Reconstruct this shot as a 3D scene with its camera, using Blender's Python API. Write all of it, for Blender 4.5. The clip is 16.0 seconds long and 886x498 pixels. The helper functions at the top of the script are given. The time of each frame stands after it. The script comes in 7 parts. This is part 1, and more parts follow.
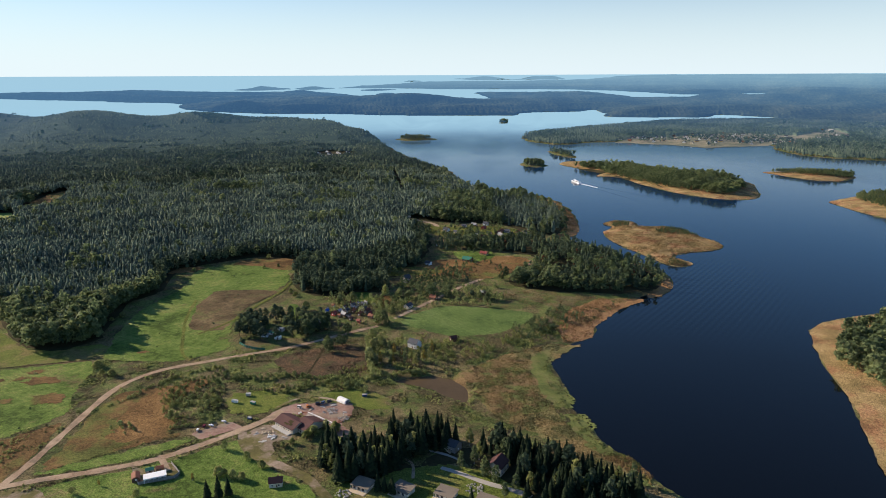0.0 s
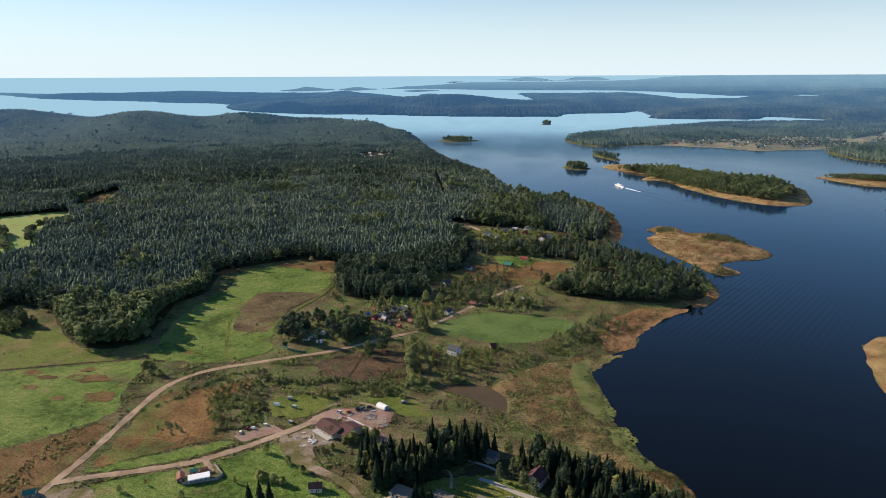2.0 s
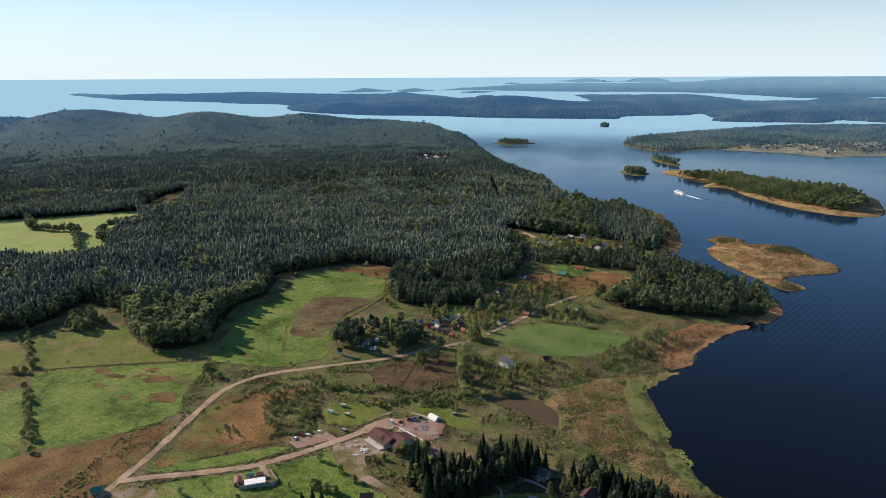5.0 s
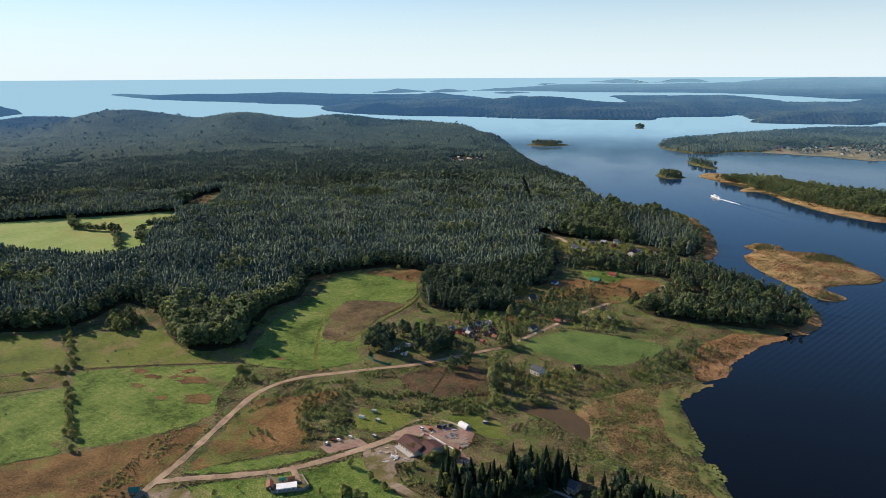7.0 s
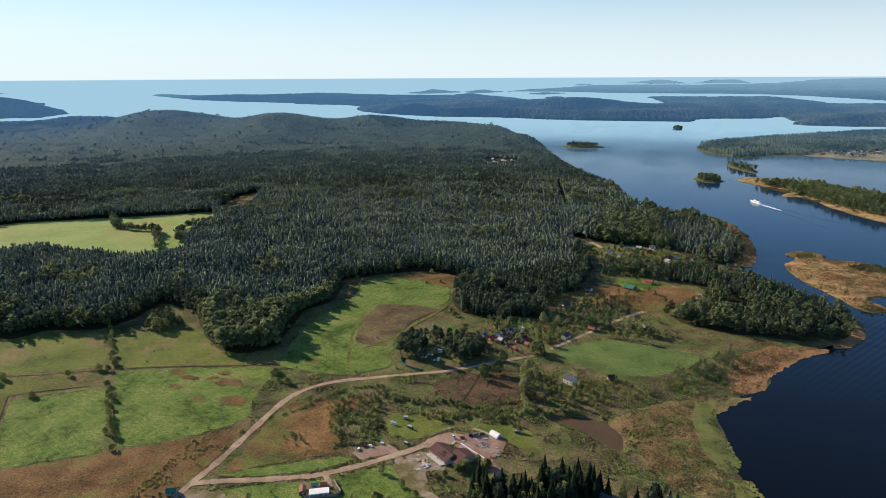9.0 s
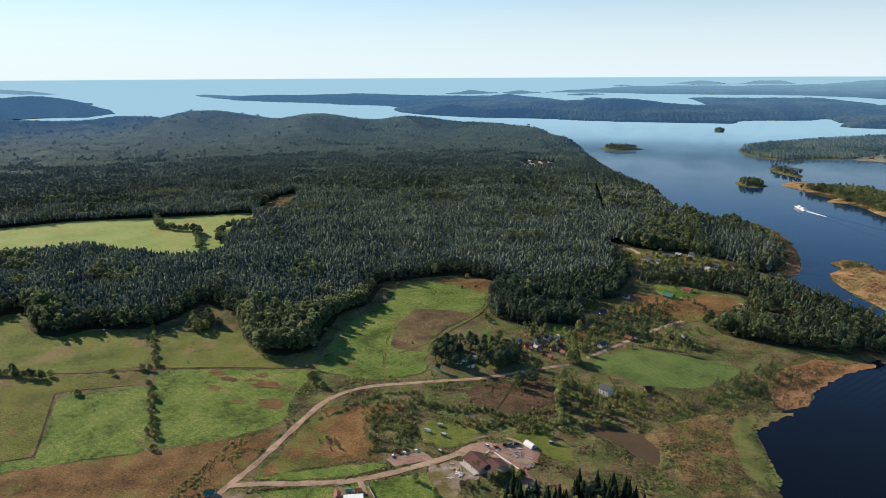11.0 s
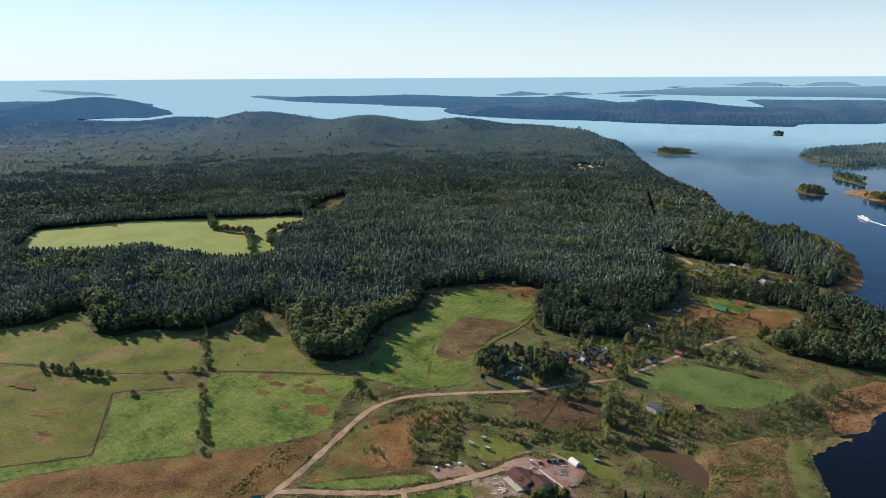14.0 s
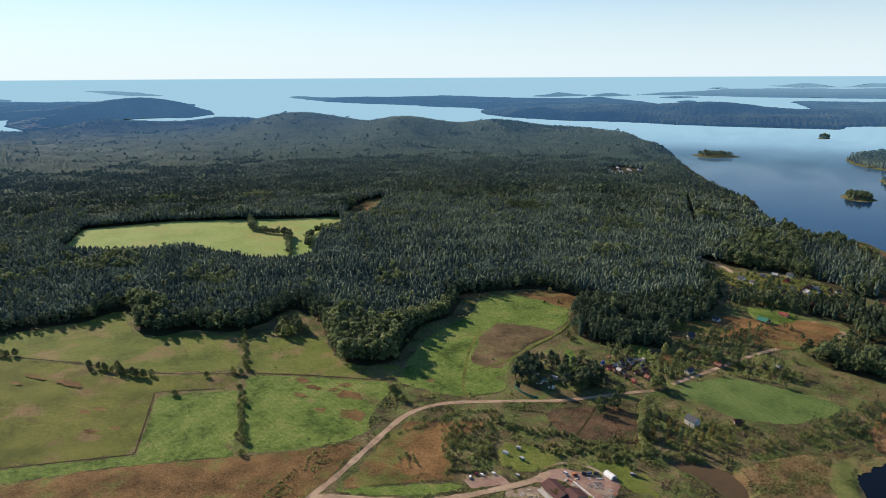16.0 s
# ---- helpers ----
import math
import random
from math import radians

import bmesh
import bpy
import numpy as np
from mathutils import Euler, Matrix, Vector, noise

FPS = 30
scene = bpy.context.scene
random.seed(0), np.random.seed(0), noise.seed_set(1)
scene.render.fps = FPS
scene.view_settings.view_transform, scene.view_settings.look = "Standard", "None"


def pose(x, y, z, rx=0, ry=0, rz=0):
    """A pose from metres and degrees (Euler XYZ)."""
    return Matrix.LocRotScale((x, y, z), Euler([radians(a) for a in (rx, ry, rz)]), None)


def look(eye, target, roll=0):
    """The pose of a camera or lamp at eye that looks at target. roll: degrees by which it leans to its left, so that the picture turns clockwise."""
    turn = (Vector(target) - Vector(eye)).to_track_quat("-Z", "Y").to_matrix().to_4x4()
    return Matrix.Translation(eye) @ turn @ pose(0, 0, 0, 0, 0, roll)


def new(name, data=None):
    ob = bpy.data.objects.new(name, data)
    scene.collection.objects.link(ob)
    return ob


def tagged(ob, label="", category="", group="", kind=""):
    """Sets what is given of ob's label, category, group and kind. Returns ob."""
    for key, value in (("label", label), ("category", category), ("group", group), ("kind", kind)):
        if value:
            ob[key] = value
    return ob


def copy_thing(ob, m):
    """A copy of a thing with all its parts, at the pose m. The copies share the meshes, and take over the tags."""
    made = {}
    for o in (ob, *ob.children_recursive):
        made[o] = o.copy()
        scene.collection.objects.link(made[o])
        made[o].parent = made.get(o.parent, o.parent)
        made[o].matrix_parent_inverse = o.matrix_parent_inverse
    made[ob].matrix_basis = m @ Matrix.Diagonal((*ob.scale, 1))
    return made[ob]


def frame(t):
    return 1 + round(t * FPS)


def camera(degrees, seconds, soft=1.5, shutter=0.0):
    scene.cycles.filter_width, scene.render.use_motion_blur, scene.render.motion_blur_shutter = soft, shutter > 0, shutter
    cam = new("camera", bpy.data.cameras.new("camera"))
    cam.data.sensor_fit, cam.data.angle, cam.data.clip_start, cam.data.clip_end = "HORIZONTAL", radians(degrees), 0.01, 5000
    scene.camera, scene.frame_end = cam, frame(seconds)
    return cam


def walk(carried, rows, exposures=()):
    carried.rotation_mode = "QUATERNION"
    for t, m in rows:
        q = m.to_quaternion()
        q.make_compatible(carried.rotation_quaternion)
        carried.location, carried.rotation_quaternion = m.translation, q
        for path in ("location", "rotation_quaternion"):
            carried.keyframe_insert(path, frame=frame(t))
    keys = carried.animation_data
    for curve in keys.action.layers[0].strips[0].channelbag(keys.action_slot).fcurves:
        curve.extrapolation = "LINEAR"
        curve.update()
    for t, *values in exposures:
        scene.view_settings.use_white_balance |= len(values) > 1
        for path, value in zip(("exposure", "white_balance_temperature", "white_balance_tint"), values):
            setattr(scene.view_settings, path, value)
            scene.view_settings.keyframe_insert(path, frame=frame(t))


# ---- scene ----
cam = camera(66.17, 16.0, soft=0.6)
# seconds, x, y, z, yaw, pitch, roll
ROWS = [
    (0, 0.00, 0.00, 270.00, 0.000, -14.293, -0.243),
    (0.5, 0.09, 0.57, 271.60, 0.815, -14.292, -0.248),
    (1, -0.15, 1.12, 273.23, 1.674, -14.292, -0.252),
    (1.5, -0.47, 1.72, 274.92, 2.566, -14.291, -0.255),
    (2, -0.98, 2.27, 276.61, 3.493, -14.289, -0.255),
    (2.5, -1.46, 2.66, 278.32, 4.404, -14.288, -0.257),
    (3, -1.91, 2.93, 280.13, 5.276, -14.288, -0.259),
    (3.5, -1.95, 3.16, 282.07, 6.063, -14.288, -0.261),
    (4, -1.85, 3.37, 284.05, 6.788, -14.290, -0.262),
    (6.5, -2.09, 4.28, 293.31, 10.161, -14.327, -0.274),
    (7, -2.51, 4.61, 295.14, 10.878, -14.335, -0.276),
    (7.5, -2.90, 4.89, 296.93, 11.599, -14.344, -0.278),
    (8, -3.28, 5.21, 298.76, 12.326, -14.350, -0.280),
    (8.5, -3.34, 5.56, 300.56, 13.038, -14.353, -0.282),
    (9, -3.31, 5.99, 302.32, 13.748, -14.355, -0.282),
    (9.5, -3.62, 6.31, 303.97, 14.489, -14.358, -0.283),
    (12, -5.43, 8.41, 313.01, 18.261, -14.367, -0.288),
    (12.5, -5.52, 9.02, 314.76, 18.946, -14.368, -0.292),
    (13, -5.65, 9.66, 316.49, 19.601, -14.368, -0.297),
    (13.5, -5.59, 10.34, 318.27, 20.235, -14.368, -0.301),
    (14, -5.81, 10.70, 320.01, 20.901, -14.370, -0.304),
    (14.5, -6.36, 10.81, 321.88, 21.629, -14.371, -0.304),
    (15, -7.09, 10.74, 323.91, 22.397, -14.373, -0.302),
    (15.5, -7.49, 10.73, 325.88, 23.159, -14.377, -0.300),
    (16, -7.82, 10.78, 327.90, 23.917, -14.382, -0.299),
]
walk(cam, [(t, pose(x, y, z, 90 + pitch, 0, yaw) @ pose(0, 0, 0, 0, 0, roll)) for t, x, y, z, yaw, pitch, roll in ROWS])

# ---- light ----
SUN_AZ, SUN_EL = 66.0, 23.5          # degrees to the left of straight ahead, and above the horizon
world = bpy.data.worlds.new("world")
scene.world = world
world.use_nodes = True
wn = world.node_tree.nodes
sky = wn.new("ShaderNodeTexSky")
sky.sky_type, sky.sun_disc = "NISHITA", False
sky.sun_elevation, sky.sun_rotation = radians(SUN_EL), radians(-SUN_AZ)
sky.air_density, sky.dust_density, sky.ozone_density = 1.15, 0.05, 6.0
wn["Background"].inputs["Strength"].default_value = 0.080
where = wn.new("ShaderNodeTexCoord")
up = wn.new("ShaderNodeSeparateXYZ")
hazy = wn.new("ShaderNodeMapRange")          # the milky band of air that a clear sky has low down, all round
hazy.interpolation_type = "SMOOTHSTEP"
hazy.inputs["From Min"].default_value, hazy.inputs["From Max"].default_value = -0.02, 0.21
hazy.inputs["To Min"].default_value, hazy.inputs["To Max"].default_value = 0.92, 0.0
veil = wn.new("ShaderNodeMix")
veil.data_type = "RGBA"
veil.inputs[7].default_value = (6.75, 7.85, 8.45, 1)
wl = world.node_tree.links.new
wl(where.outputs["Generated"], up.inputs["Vector"])
wl(up.outputs["Z"], hazy.inputs["Value"])
wl(hazy.outputs["Result"], veil.inputs[0])
clear = wn.new("ShaderNodeMix")               # the deep blue of a dry autumn sky
clear.data_type, clear.blend_type = "RGBA", "MULTIPLY"
clear.inputs[0].default_value = 1.0
clear.inputs[7].default_value = (0.95, 1.0, 1.07, 1)
wl(sky.outputs["Color"], clear.inputs[6])
wl(clear.outputs[2], veil.inputs[6])
sea = wn.new("ShaderNodeMix")                 # below the horizon: the open lake, far past the end of the modelled water
sea.data_type = "RGBA"
sea.inputs[7].default_value = (2.95, 5.0, 6.3, 1)
brink = wn.new("ShaderNodeMapRange")
brink.inputs["From Min"].default_value, brink.inputs["From Max"].default_value = -0.0039, -0.0048
wl(up.outputs["Z"], brink.inputs["Value"])
wl(brink.outputs["Result"], sea.inputs[0])
wl(veil.outputs[2], sea.inputs[6])
wl(sea.outputs[2], wn["Background"].inputs["Color"])
sun = new("sun", bpy.data.lights.new("sun", "SUN"))
sun.data.energy, sun.data.angle, sun.data.color = 5.0, radians(0.53), (1.0, 0.845, 0.69)
a, e = radians(SUN_AZ), radians(SUN_EL)
SUN_DIR = Vector((-math.sin(a) * math.cos(e), math.cos(a) * math.cos(e), math.sin(e)))
sun.matrix_world = look((0, 0, 0), -SUN_DIR)
scene.view_settings.exposure = 0.6


# ---- materials ----
def surface(name, colours, scale=4.0, rough=0.9, bump=0.0, bump_scale=None, metal=0.0, spec=0.05, island=0.0, detail=6.0, broad=None, emit=None, alt=None, alt_scale=30.0, alt_at=0.52, speck=0.0, speck_size=1.0, mown=None, leaf=0.0):
    """A noise-mottled surface: colours run along a ramp over fine and broad noise; island varies the value from piece to piece."""
    m = bpy.data.materials.new(name)
    m.use_nodes = True
    nt = m.node_tree
    n, link = nt.nodes, nt.links.new
    b = n["Principled BSDF"]
    b.inputs["Roughness"].default_value, b.inputs["Metallic"].default_value = rough, metal
    b.inputs["Specular IOR Level"].default_value = spec
    geo = n.new("ShaderNodeNewGeometry")
    fine = n.new("ShaderNodeTexNoise")
    fine.inputs["Scale"].default_value, fine.inputs["Detail"].default_value, fine.inputs["Roughness"].default_value = 1.0 / scale, detail, 0.78
    link(geo.outputs["Position"], fine.inputs["Vector"])
    wide = n.new("ShaderNodeTexNoise")
    wide.inputs["Scale"].default_value, wide.inputs["Detail"].default_value = 1.0 / (broad or scale * 9), 3.0
    link(geo.outputs["Position"], wide.inputs["Vector"])
    mix = n.new("ShaderNodeMath")
    mix.operation = "ADD"
    link(fine.outputs["Fac"], mix.inputs[0])
    link(wide.outputs["Fac"], mix.inputs[1])
    half = n.new("ShaderNodeMath")
    half.operation = "MULTIPLY_ADD"
    half.inputs[1].default_value, half.inputs[2].default_value = 0.5, 0.0
    link(mix.outputs[0], half.inputs[0])
    fac = half.outputs[0]
    if island:
        rnd = n.new("ShaderNodeMath")
        rnd.operation = "MULTIPLY_ADD"
        rnd.inputs[1].default_value, rnd.inputs[2].default_value = island, -island / 2
        link(geo.outputs["Random Per Island"], rnd.inputs[0])
        add = n.new("ShaderNodeMath")
        link(fac, add.inputs[0])
        link(rnd.outputs[0], add.inputs[1])
        fac = add.outputs[0]
    ramp = n.new("ShaderNodeValToRGB")
    el = ramp.color_ramp.elements
    k = len(colours)
    for i, c in enumerate(colours):
        pos = 0.39 + 0.22 * i / max(1, k - 1)
        if i < 2:
            el[i].position, el[i].color = pos, (*c, 1)
        else:
            el.new(pos).color = (*c, 1)
    if k == 1:
        el[1].position, el[1].color = 0.9, (*colours[0], 1)
    link(fac, ramp.inputs["Fac"])
    colour = ramp.outputs["Color"]
    if alt:                                     # patches of a second growth among the first
        ramp2 = n.new("ShaderNodeValToRGB")
        e2 = ramp2.color_ramp.elements
        for i, c in enumerate(alt):
            pos = 0.39 + 0.22 * i / max(1, len(alt) - 1)
            if i < 2:
                e2[i].position, e2[i].color = pos, (*c, 1)
            else:
                e2.new(pos).color = (*c, 1)
        link(fac, ramp2.inputs["Fac"])
        where = n.new("ShaderNodeTexNoise")
        where.inputs["Scale"].default_value, where.inputs["Detail"].default_value, where.inputs["Roughness"].default_value = 1.0 / alt_scale, 7.0, 0.62
        shift = n.new("ShaderNodeVectorMath")
        shift.inputs[1].default_value = (311.0, 127.0, 53.0)
        link(geo.outputs["Position"], shift.inputs[0])
        link(shift.outputs[0], where.inputs["Vector"])
        gate = n.new("ShaderNodeMapRange")
        gate.inputs["From Min"].default_value, gate.inputs["From Max"].default_value = alt_at - 0.05, alt_at + 0.07
        link(where.outputs["Fac"], gate.inputs["Value"])
        blend = n.new("ShaderNodeMix")
        blend.data_type = "RGBA"
        link(gate.outputs["Result"], blend.inputs[0])
        link(colour, blend.inputs[6])
        link(ramp2.outputs["Color"], blend.inputs[7])
        colour = blend.outputs[2]
    if mown:                                    # faint parallel swaths left by the mower: bearing, metres between them
        rows = n.new("ShaderNodeTexWave")
        rows.inputs["Scale"].default_value, rows.inputs["Distortion"].default_value, rows.inputs["Detail"].default_value, rows.inputs["Detail Scale"].default_value = 0.31 / mown[1], 3.0, 2.0, 0.3
        turn = n.new("ShaderNodeMapping")
        turn.inputs["Rotation"].default_value = (0, 0, radians(mown[0]))
        link(geo.outputs["Position"], turn.inputs["Vector"])
        link(turn.outputs["Vector"], rows.inputs["Vector"])
        tone = n.new("ShaderNodeMapRange")
        tone.inputs["To Min"].default_value, tone.inputs["To Max"].default_value = 1 - mown[2], 1 + mown[2]
        link(rows.outputs["Fac"], tone.inputs["Value"])
        swath = n.new("ShaderNodeVectorMath")
        swath.operation = "SCALE"
        link(colour, swath.inputs[0])
        link(tone.outputs["Result"], swath.inputs["Scale"])
        colour = swath.outputs[0]
    grit = None
    if speck:                                   # single tufts, lighter and darker than their neighbours
        grit = n.new("ShaderNodeTexNoise")
        grit.inputs["Scale"].default_value, grit.inputs["Detail"].default_value, grit.inputs["Roughness"].default_value = 1.0 / speck_size, 2.0, 0.7
        link(geo.outputs["Position"], grit.inputs["Vector"])
        tone = n.new("ShaderNodeMapRange")
        tone.inputs["From Min"].default_value, tone.inputs["From Max"].default_value = 0.34, 0.66
        tone.inputs["To Min"].default_value, tone.inputs["To Max"].default_value = 1 - speck, 1 + speck
        link(grit.outputs["Fac"], tone.inputs["Value"])
        tuft = n.new("ShaderNodeVectorMath")
        tuft.operation = "SCALE"
        link(colour, tuft.inputs[0])
        link(tone.outputs["Result"], tuft.inputs["Scale"])
        colour = tuft.outputs[0]
    link(colour, b.inputs["Base Color"])
    if leaf:                                    # thin leaves: a share of the light shines through
        through_leaf, both = n.new("ShaderNodeBsdfTranslucent"), n.new("ShaderNodeMixShader")
        both.inputs[0].default_value = leaf
        link(colour, through_leaf.inputs["Color"])
        link(b.outputs[0], both.inputs[1])
        link(through_leaf.outputs[0], both.inputs[2])
        link(both.outputs[0], n["Material Output"].inputs["Surface"])
    if bump:
        bn = n.new("ShaderNodeBump")
        bn.inputs["Strength"].default_value, bn.inputs["Distance"].default_value = 1.0, bump
        src = fine
        if bump_scale:
            src = n.new("ShaderNodeTexNoise")
            src.inputs["Scale"].default_value, src.inputs["Detail"].default_value = 1.0 / bump_scale, 4.0
            link(geo.outputs["Position"], src.inputs["Vector"])
        tall = src.outputs["Fac"]
        if grit:
            both = n.new("ShaderNodeMath")
            both.operation = "MULTIPLY_ADD"
            both.inputs[1].default_value = 0.45
            link(grit.outputs["Fac"], both.inputs[0])
            link(tall, both.inputs[2])
            tall = both.outputs[0]
        link(tall, bn.inputs["Height"])
        link(bn.outputs["Normal"], b.inputs["Normal"])
    if emit:
        b.inputs["Emission Color"].default_value, b.inputs["Emission Strength"].default_value = (*emit[0], 1), emit[1]
    return m


def plain(name, c, rough=0.6, metal=0.0, var=0.12, scale=1.2, spec=0.4):
    return surface(name, [tuple(v * (1 - var) for v in c), c, tuple(min(1, v * (1 + var)) for v in c)], scale, rough, metal=metal, spec=spec, island=0.0)


M = {}
GREEN = [(0.066, 0.088, 0.028), (0.118, 0.142, 0.042), (0.176, 0.195, 0.062)]
M["rough_meadow"] = surface("rough_meadow", [(0.067, 0.058, 0.027), (0.139, 0.114, 0.054), (0.225, 0.172, 0.088)], 3.0, bump=1.4, alt=GREEN, alt_scale=17, alt_at=0.505, speck=0.6)
M["grass_green"] = surface("grass_green", [(0.058, 0.09, 0.018), (0.105, 0.16, 0.031), (0.152, 0.204, 0.046), (0.21, 0.229, 0.066)], 5, bump=0.8, broad=40, alt=[(0.147, 0.1, 0.054), (0.21, 0.13, 0.078), (0.273, 0.16, 0.109)], alt_scale=34, alt_at=0.66, speck=0.48, speck_size=0.95, mown=(-62, 5.0, 0.05))
M["grass_olive"] = surface("grass_olive", [(0.078, 0.104, 0.022), (0.129, 0.156, 0.032), (0.168, 0.181, 0.044)], 5, bump=0.8, broad=45, alt=[(0.134, 0.115, 0.043), (0.202, 0.159, 0.065), (0.246, 0.181, 0.087)], alt_scale=60, alt_at=0.56, speck=0.45, speck_size=1.0)
M["grass_pale"] = surface("grass_pale", [(0.186, 0.255, 0.063), (0.233, 0.3, 0.081), (0.27, 0.31, 0.103)], 9, bump=0.2, alt=[(0.24, 0.235, 0.07), (0.28, 0.27, 0.09)], alt_scale=90, alt_at=0.56, speck=0.07, speck_size=3.0, mown=(20, 14.0, 0.03))
M["grass_east"] = surface("grass_east", [(0.075, 0.117, 0.033), (0.115, 0.167, 0.045), (0.155, 0.201, 0.063)], 4, bump=0.6, broad=35, speck=0.42, mown=(-40, 6.0, 0.06))
M["fallow"] = surface("fallow", [(0.088, 0.053, 0.022), (0.168, 0.100, 0.040), (0.235, 0.142, 0.058)], 2.4, bump=0.7, alt=[(0.091, 0.099, 0.028), (0.139, 0.146, 0.039), (0.182, 0.177, 0.052)], alt_scale=38, alt_at=0.55, speck=0.4)
M["fallow_brown"] = surface("fallow_brown", [(0.070, 0.052, 0.027), (0.135, 0.097, 0.048), (0.20, 0.143, 0.074)], 2.4, bump=0.7, alt=[(0.091, 0.092, 0.034), (0.139, 0.136, 0.048), (0.182, 0.167, 0.062)], alt_scale=30, alt_at=0.57, speck=0.45)
M["fallow_olive"] = surface("fallow_olive", [(0.084, 0.099, 0.022), (0.126, 0.139, 0.029), (0.168, 0.169, 0.04)], 4, bump=0.7, alt=[(0.12, 0.092, 0.042), (0.192, 0.135, 0.062), (0.24, 0.167, 0.081)], alt_scale=45, alt_at=0.58, speck=0.55, speck_size=1.0)
M["fallow_red"] = surface("fallow_red", [(0.115, 0.068, 0.027), (0.209, 0.119, 0.046), (0.282, 0.165, 0.068)], 3, bump=0.6, speck=0.5)
M["marsh"] = surface("marsh", [(0.055, 0.044, 0.027), (0.104, 0.07, 0.041), (0.17, 0.104, 0.056)], 2, bump=0.8, alt=[(0.061, 0.067, 0.027), (0.104, 0.097, 0.041)], alt_scale=16, alt_at=0.55, speck=0.45)
M["reed"] = surface("reed", [(0.175, 0.129, 0.054), (0.305, 0.213, 0.093), (0.415, 0.291, 0.137)], 2.5, bump=1.0, alt=[(0.166, 0.091, 0.045), (0.296, 0.158, 0.076), (0.38, 0.219, 0.111)], alt_scale=30, alt_at=0.54, speck=0.5)
M["reed_shore"] = surface("reed_shore", [(0.14, 0.105, 0.046), (0.265, 0.188, 0.078), (0.39, 0.275, 0.118)], 2.5, bump=1.2, alt=[(0.085, 0.085, 0.034), (0.165, 0.15, 0.057), (0.25, 0.21, 0.085)], alt_scale=22, alt_at=0.5, speck=0.6)
M["reed_green"] = surface("reed_green", [(0.088, 0.104, 0.033), (0.164, 0.175, 0.054), (0.239, 0.234, 0.078)], 2.5, bump=1.0, alt=[(0.176, 0.116, 0.054), (0.302, 0.195, 0.091)], alt_scale=16, alt_at=0.48, speck=0.4)
M["reed_orange"] = surface("reed_orange", [(0.21, 0.119, 0.053), (0.349, 0.196, 0.088), (0.466, 0.268, 0.128)], 3, bump=0.9, alt=[(0.198, 0.143, 0.054), (0.303, 0.214, 0.085)], alt_scale=30, alt_at=0.57, speck=0.5)
M["lily"] = surface("lily", [(0.092, 0.110, 0.030), (0.160, 0.180, 0.048), (0.232, 0.235, 0.072)], 2, 0.6, bump=0.3, alt=[(0.179, 0.166, 0.056), (0.263, 0.221, 0.082)], alt_scale=20, alt_at=0.58)
# blue added to the green here stands in for haze
M["canopy"] = surface("canopy", [(0.044, 0.068, 0.057), (0.071, 0.101, 0.074), (0.103, 0.137, 0.092)], 6, 0.95, bump=2.0, broad=60, spec=0.02)
M["leaves_wood"] = surface("leaves_wood", [(0.089, 0.12, 0.056), (0.138, 0.177, 0.079), (0.197, 0.237, 0.102), (0.264, 0.294, 0.129)], 3, 0.8, island=0.16, broad=60, spec=0.08, leaf=0.45)
M["needles_pine"] = surface("needles_pine", [(0.048, 0.072, 0.046), (0.083, 0.114, 0.067), (0.129, 0.162, 0.087)], 2, 0.9, island=0.16, spec=0.04, leaf=0.25)
M["forest_floor"] = surface("forest_floor", [(0.03, 0.032, 0.014), (0.05, 0.045, 0.022), (0.075, 0.06, 0.03)], 5, bump=0.5)
M["gravel"] = surface("gravel", [(0.26, 0.175, 0.11), (0.38, 0.27, 0.175), (0.47, 0.35, 0.235)], 1.6, bump=0.08, alt=[(0.20, 0.15, 0.10), (0.28, 0.21, 0.145)], alt_scale=12, alt_at=0.56)
M["red_gravel"] = surface("red_gravel", [(0.19, 0.115, 0.085), (0.30, 0.185, 0.14), (0.39, 0.26, 0.20)], 2, bump=0.15, alt=[(0.26, 0.20, 0.14), (0.36, 0.28, 0.20)], alt_scale=16, alt_at=0.55)
M["ditch"] = surface("ditch", [(0.032, 0.029, 0.013), (0.06, 0.048, 0.021), (0.104, 0.072, 0.032)], 1.5, bump=0.6)
# forest needles, tinted bluer to paint in a little haze
M["needles"] = surface("needles", [(0.06, 0.087, 0.071), (0.095, 0.128, 0.095), (0.137, 0.171, 0.114), (0.184, 0.216, 0.132)], 3, 0.9, island=0.22, broad=55, spec=0.05)
# spruce green set near black, darkened to carry the grove's deep shade
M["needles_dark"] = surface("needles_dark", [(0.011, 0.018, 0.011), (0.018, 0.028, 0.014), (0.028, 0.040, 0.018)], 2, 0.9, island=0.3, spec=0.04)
M["leaves_russet"] = surface("leaves_russet", [(0.07, 0.03, 0.018), (0.13, 0.055, 0.03), (0.19, 0.09, 0.045)], 2, 0.8, island=0.16, spec=0.1, leaf=0.45)
M["worn_ground"] = surface("worn_ground", [(0.18, 0.135, 0.09), (0.27, 0.207, 0.149), (0.36, 0.279, 0.207)], 3, bump=0.15, alt=[(0.09, 0.086, 0.032), (0.144, 0.126, 0.047), (0.18, 0.153, 0.063)], alt_scale=14, alt_at=0.49)
M["leaves_light"] = surface("leaves_light", [(0.131, 0.166, 0.063), (0.211, 0.254, 0.099), (0.306, 0.342, 0.138), (0.401, 0.411, 0.176)], 3, 0.75, island=0.16, broad=60, spec=0.12, leaf=0.6)
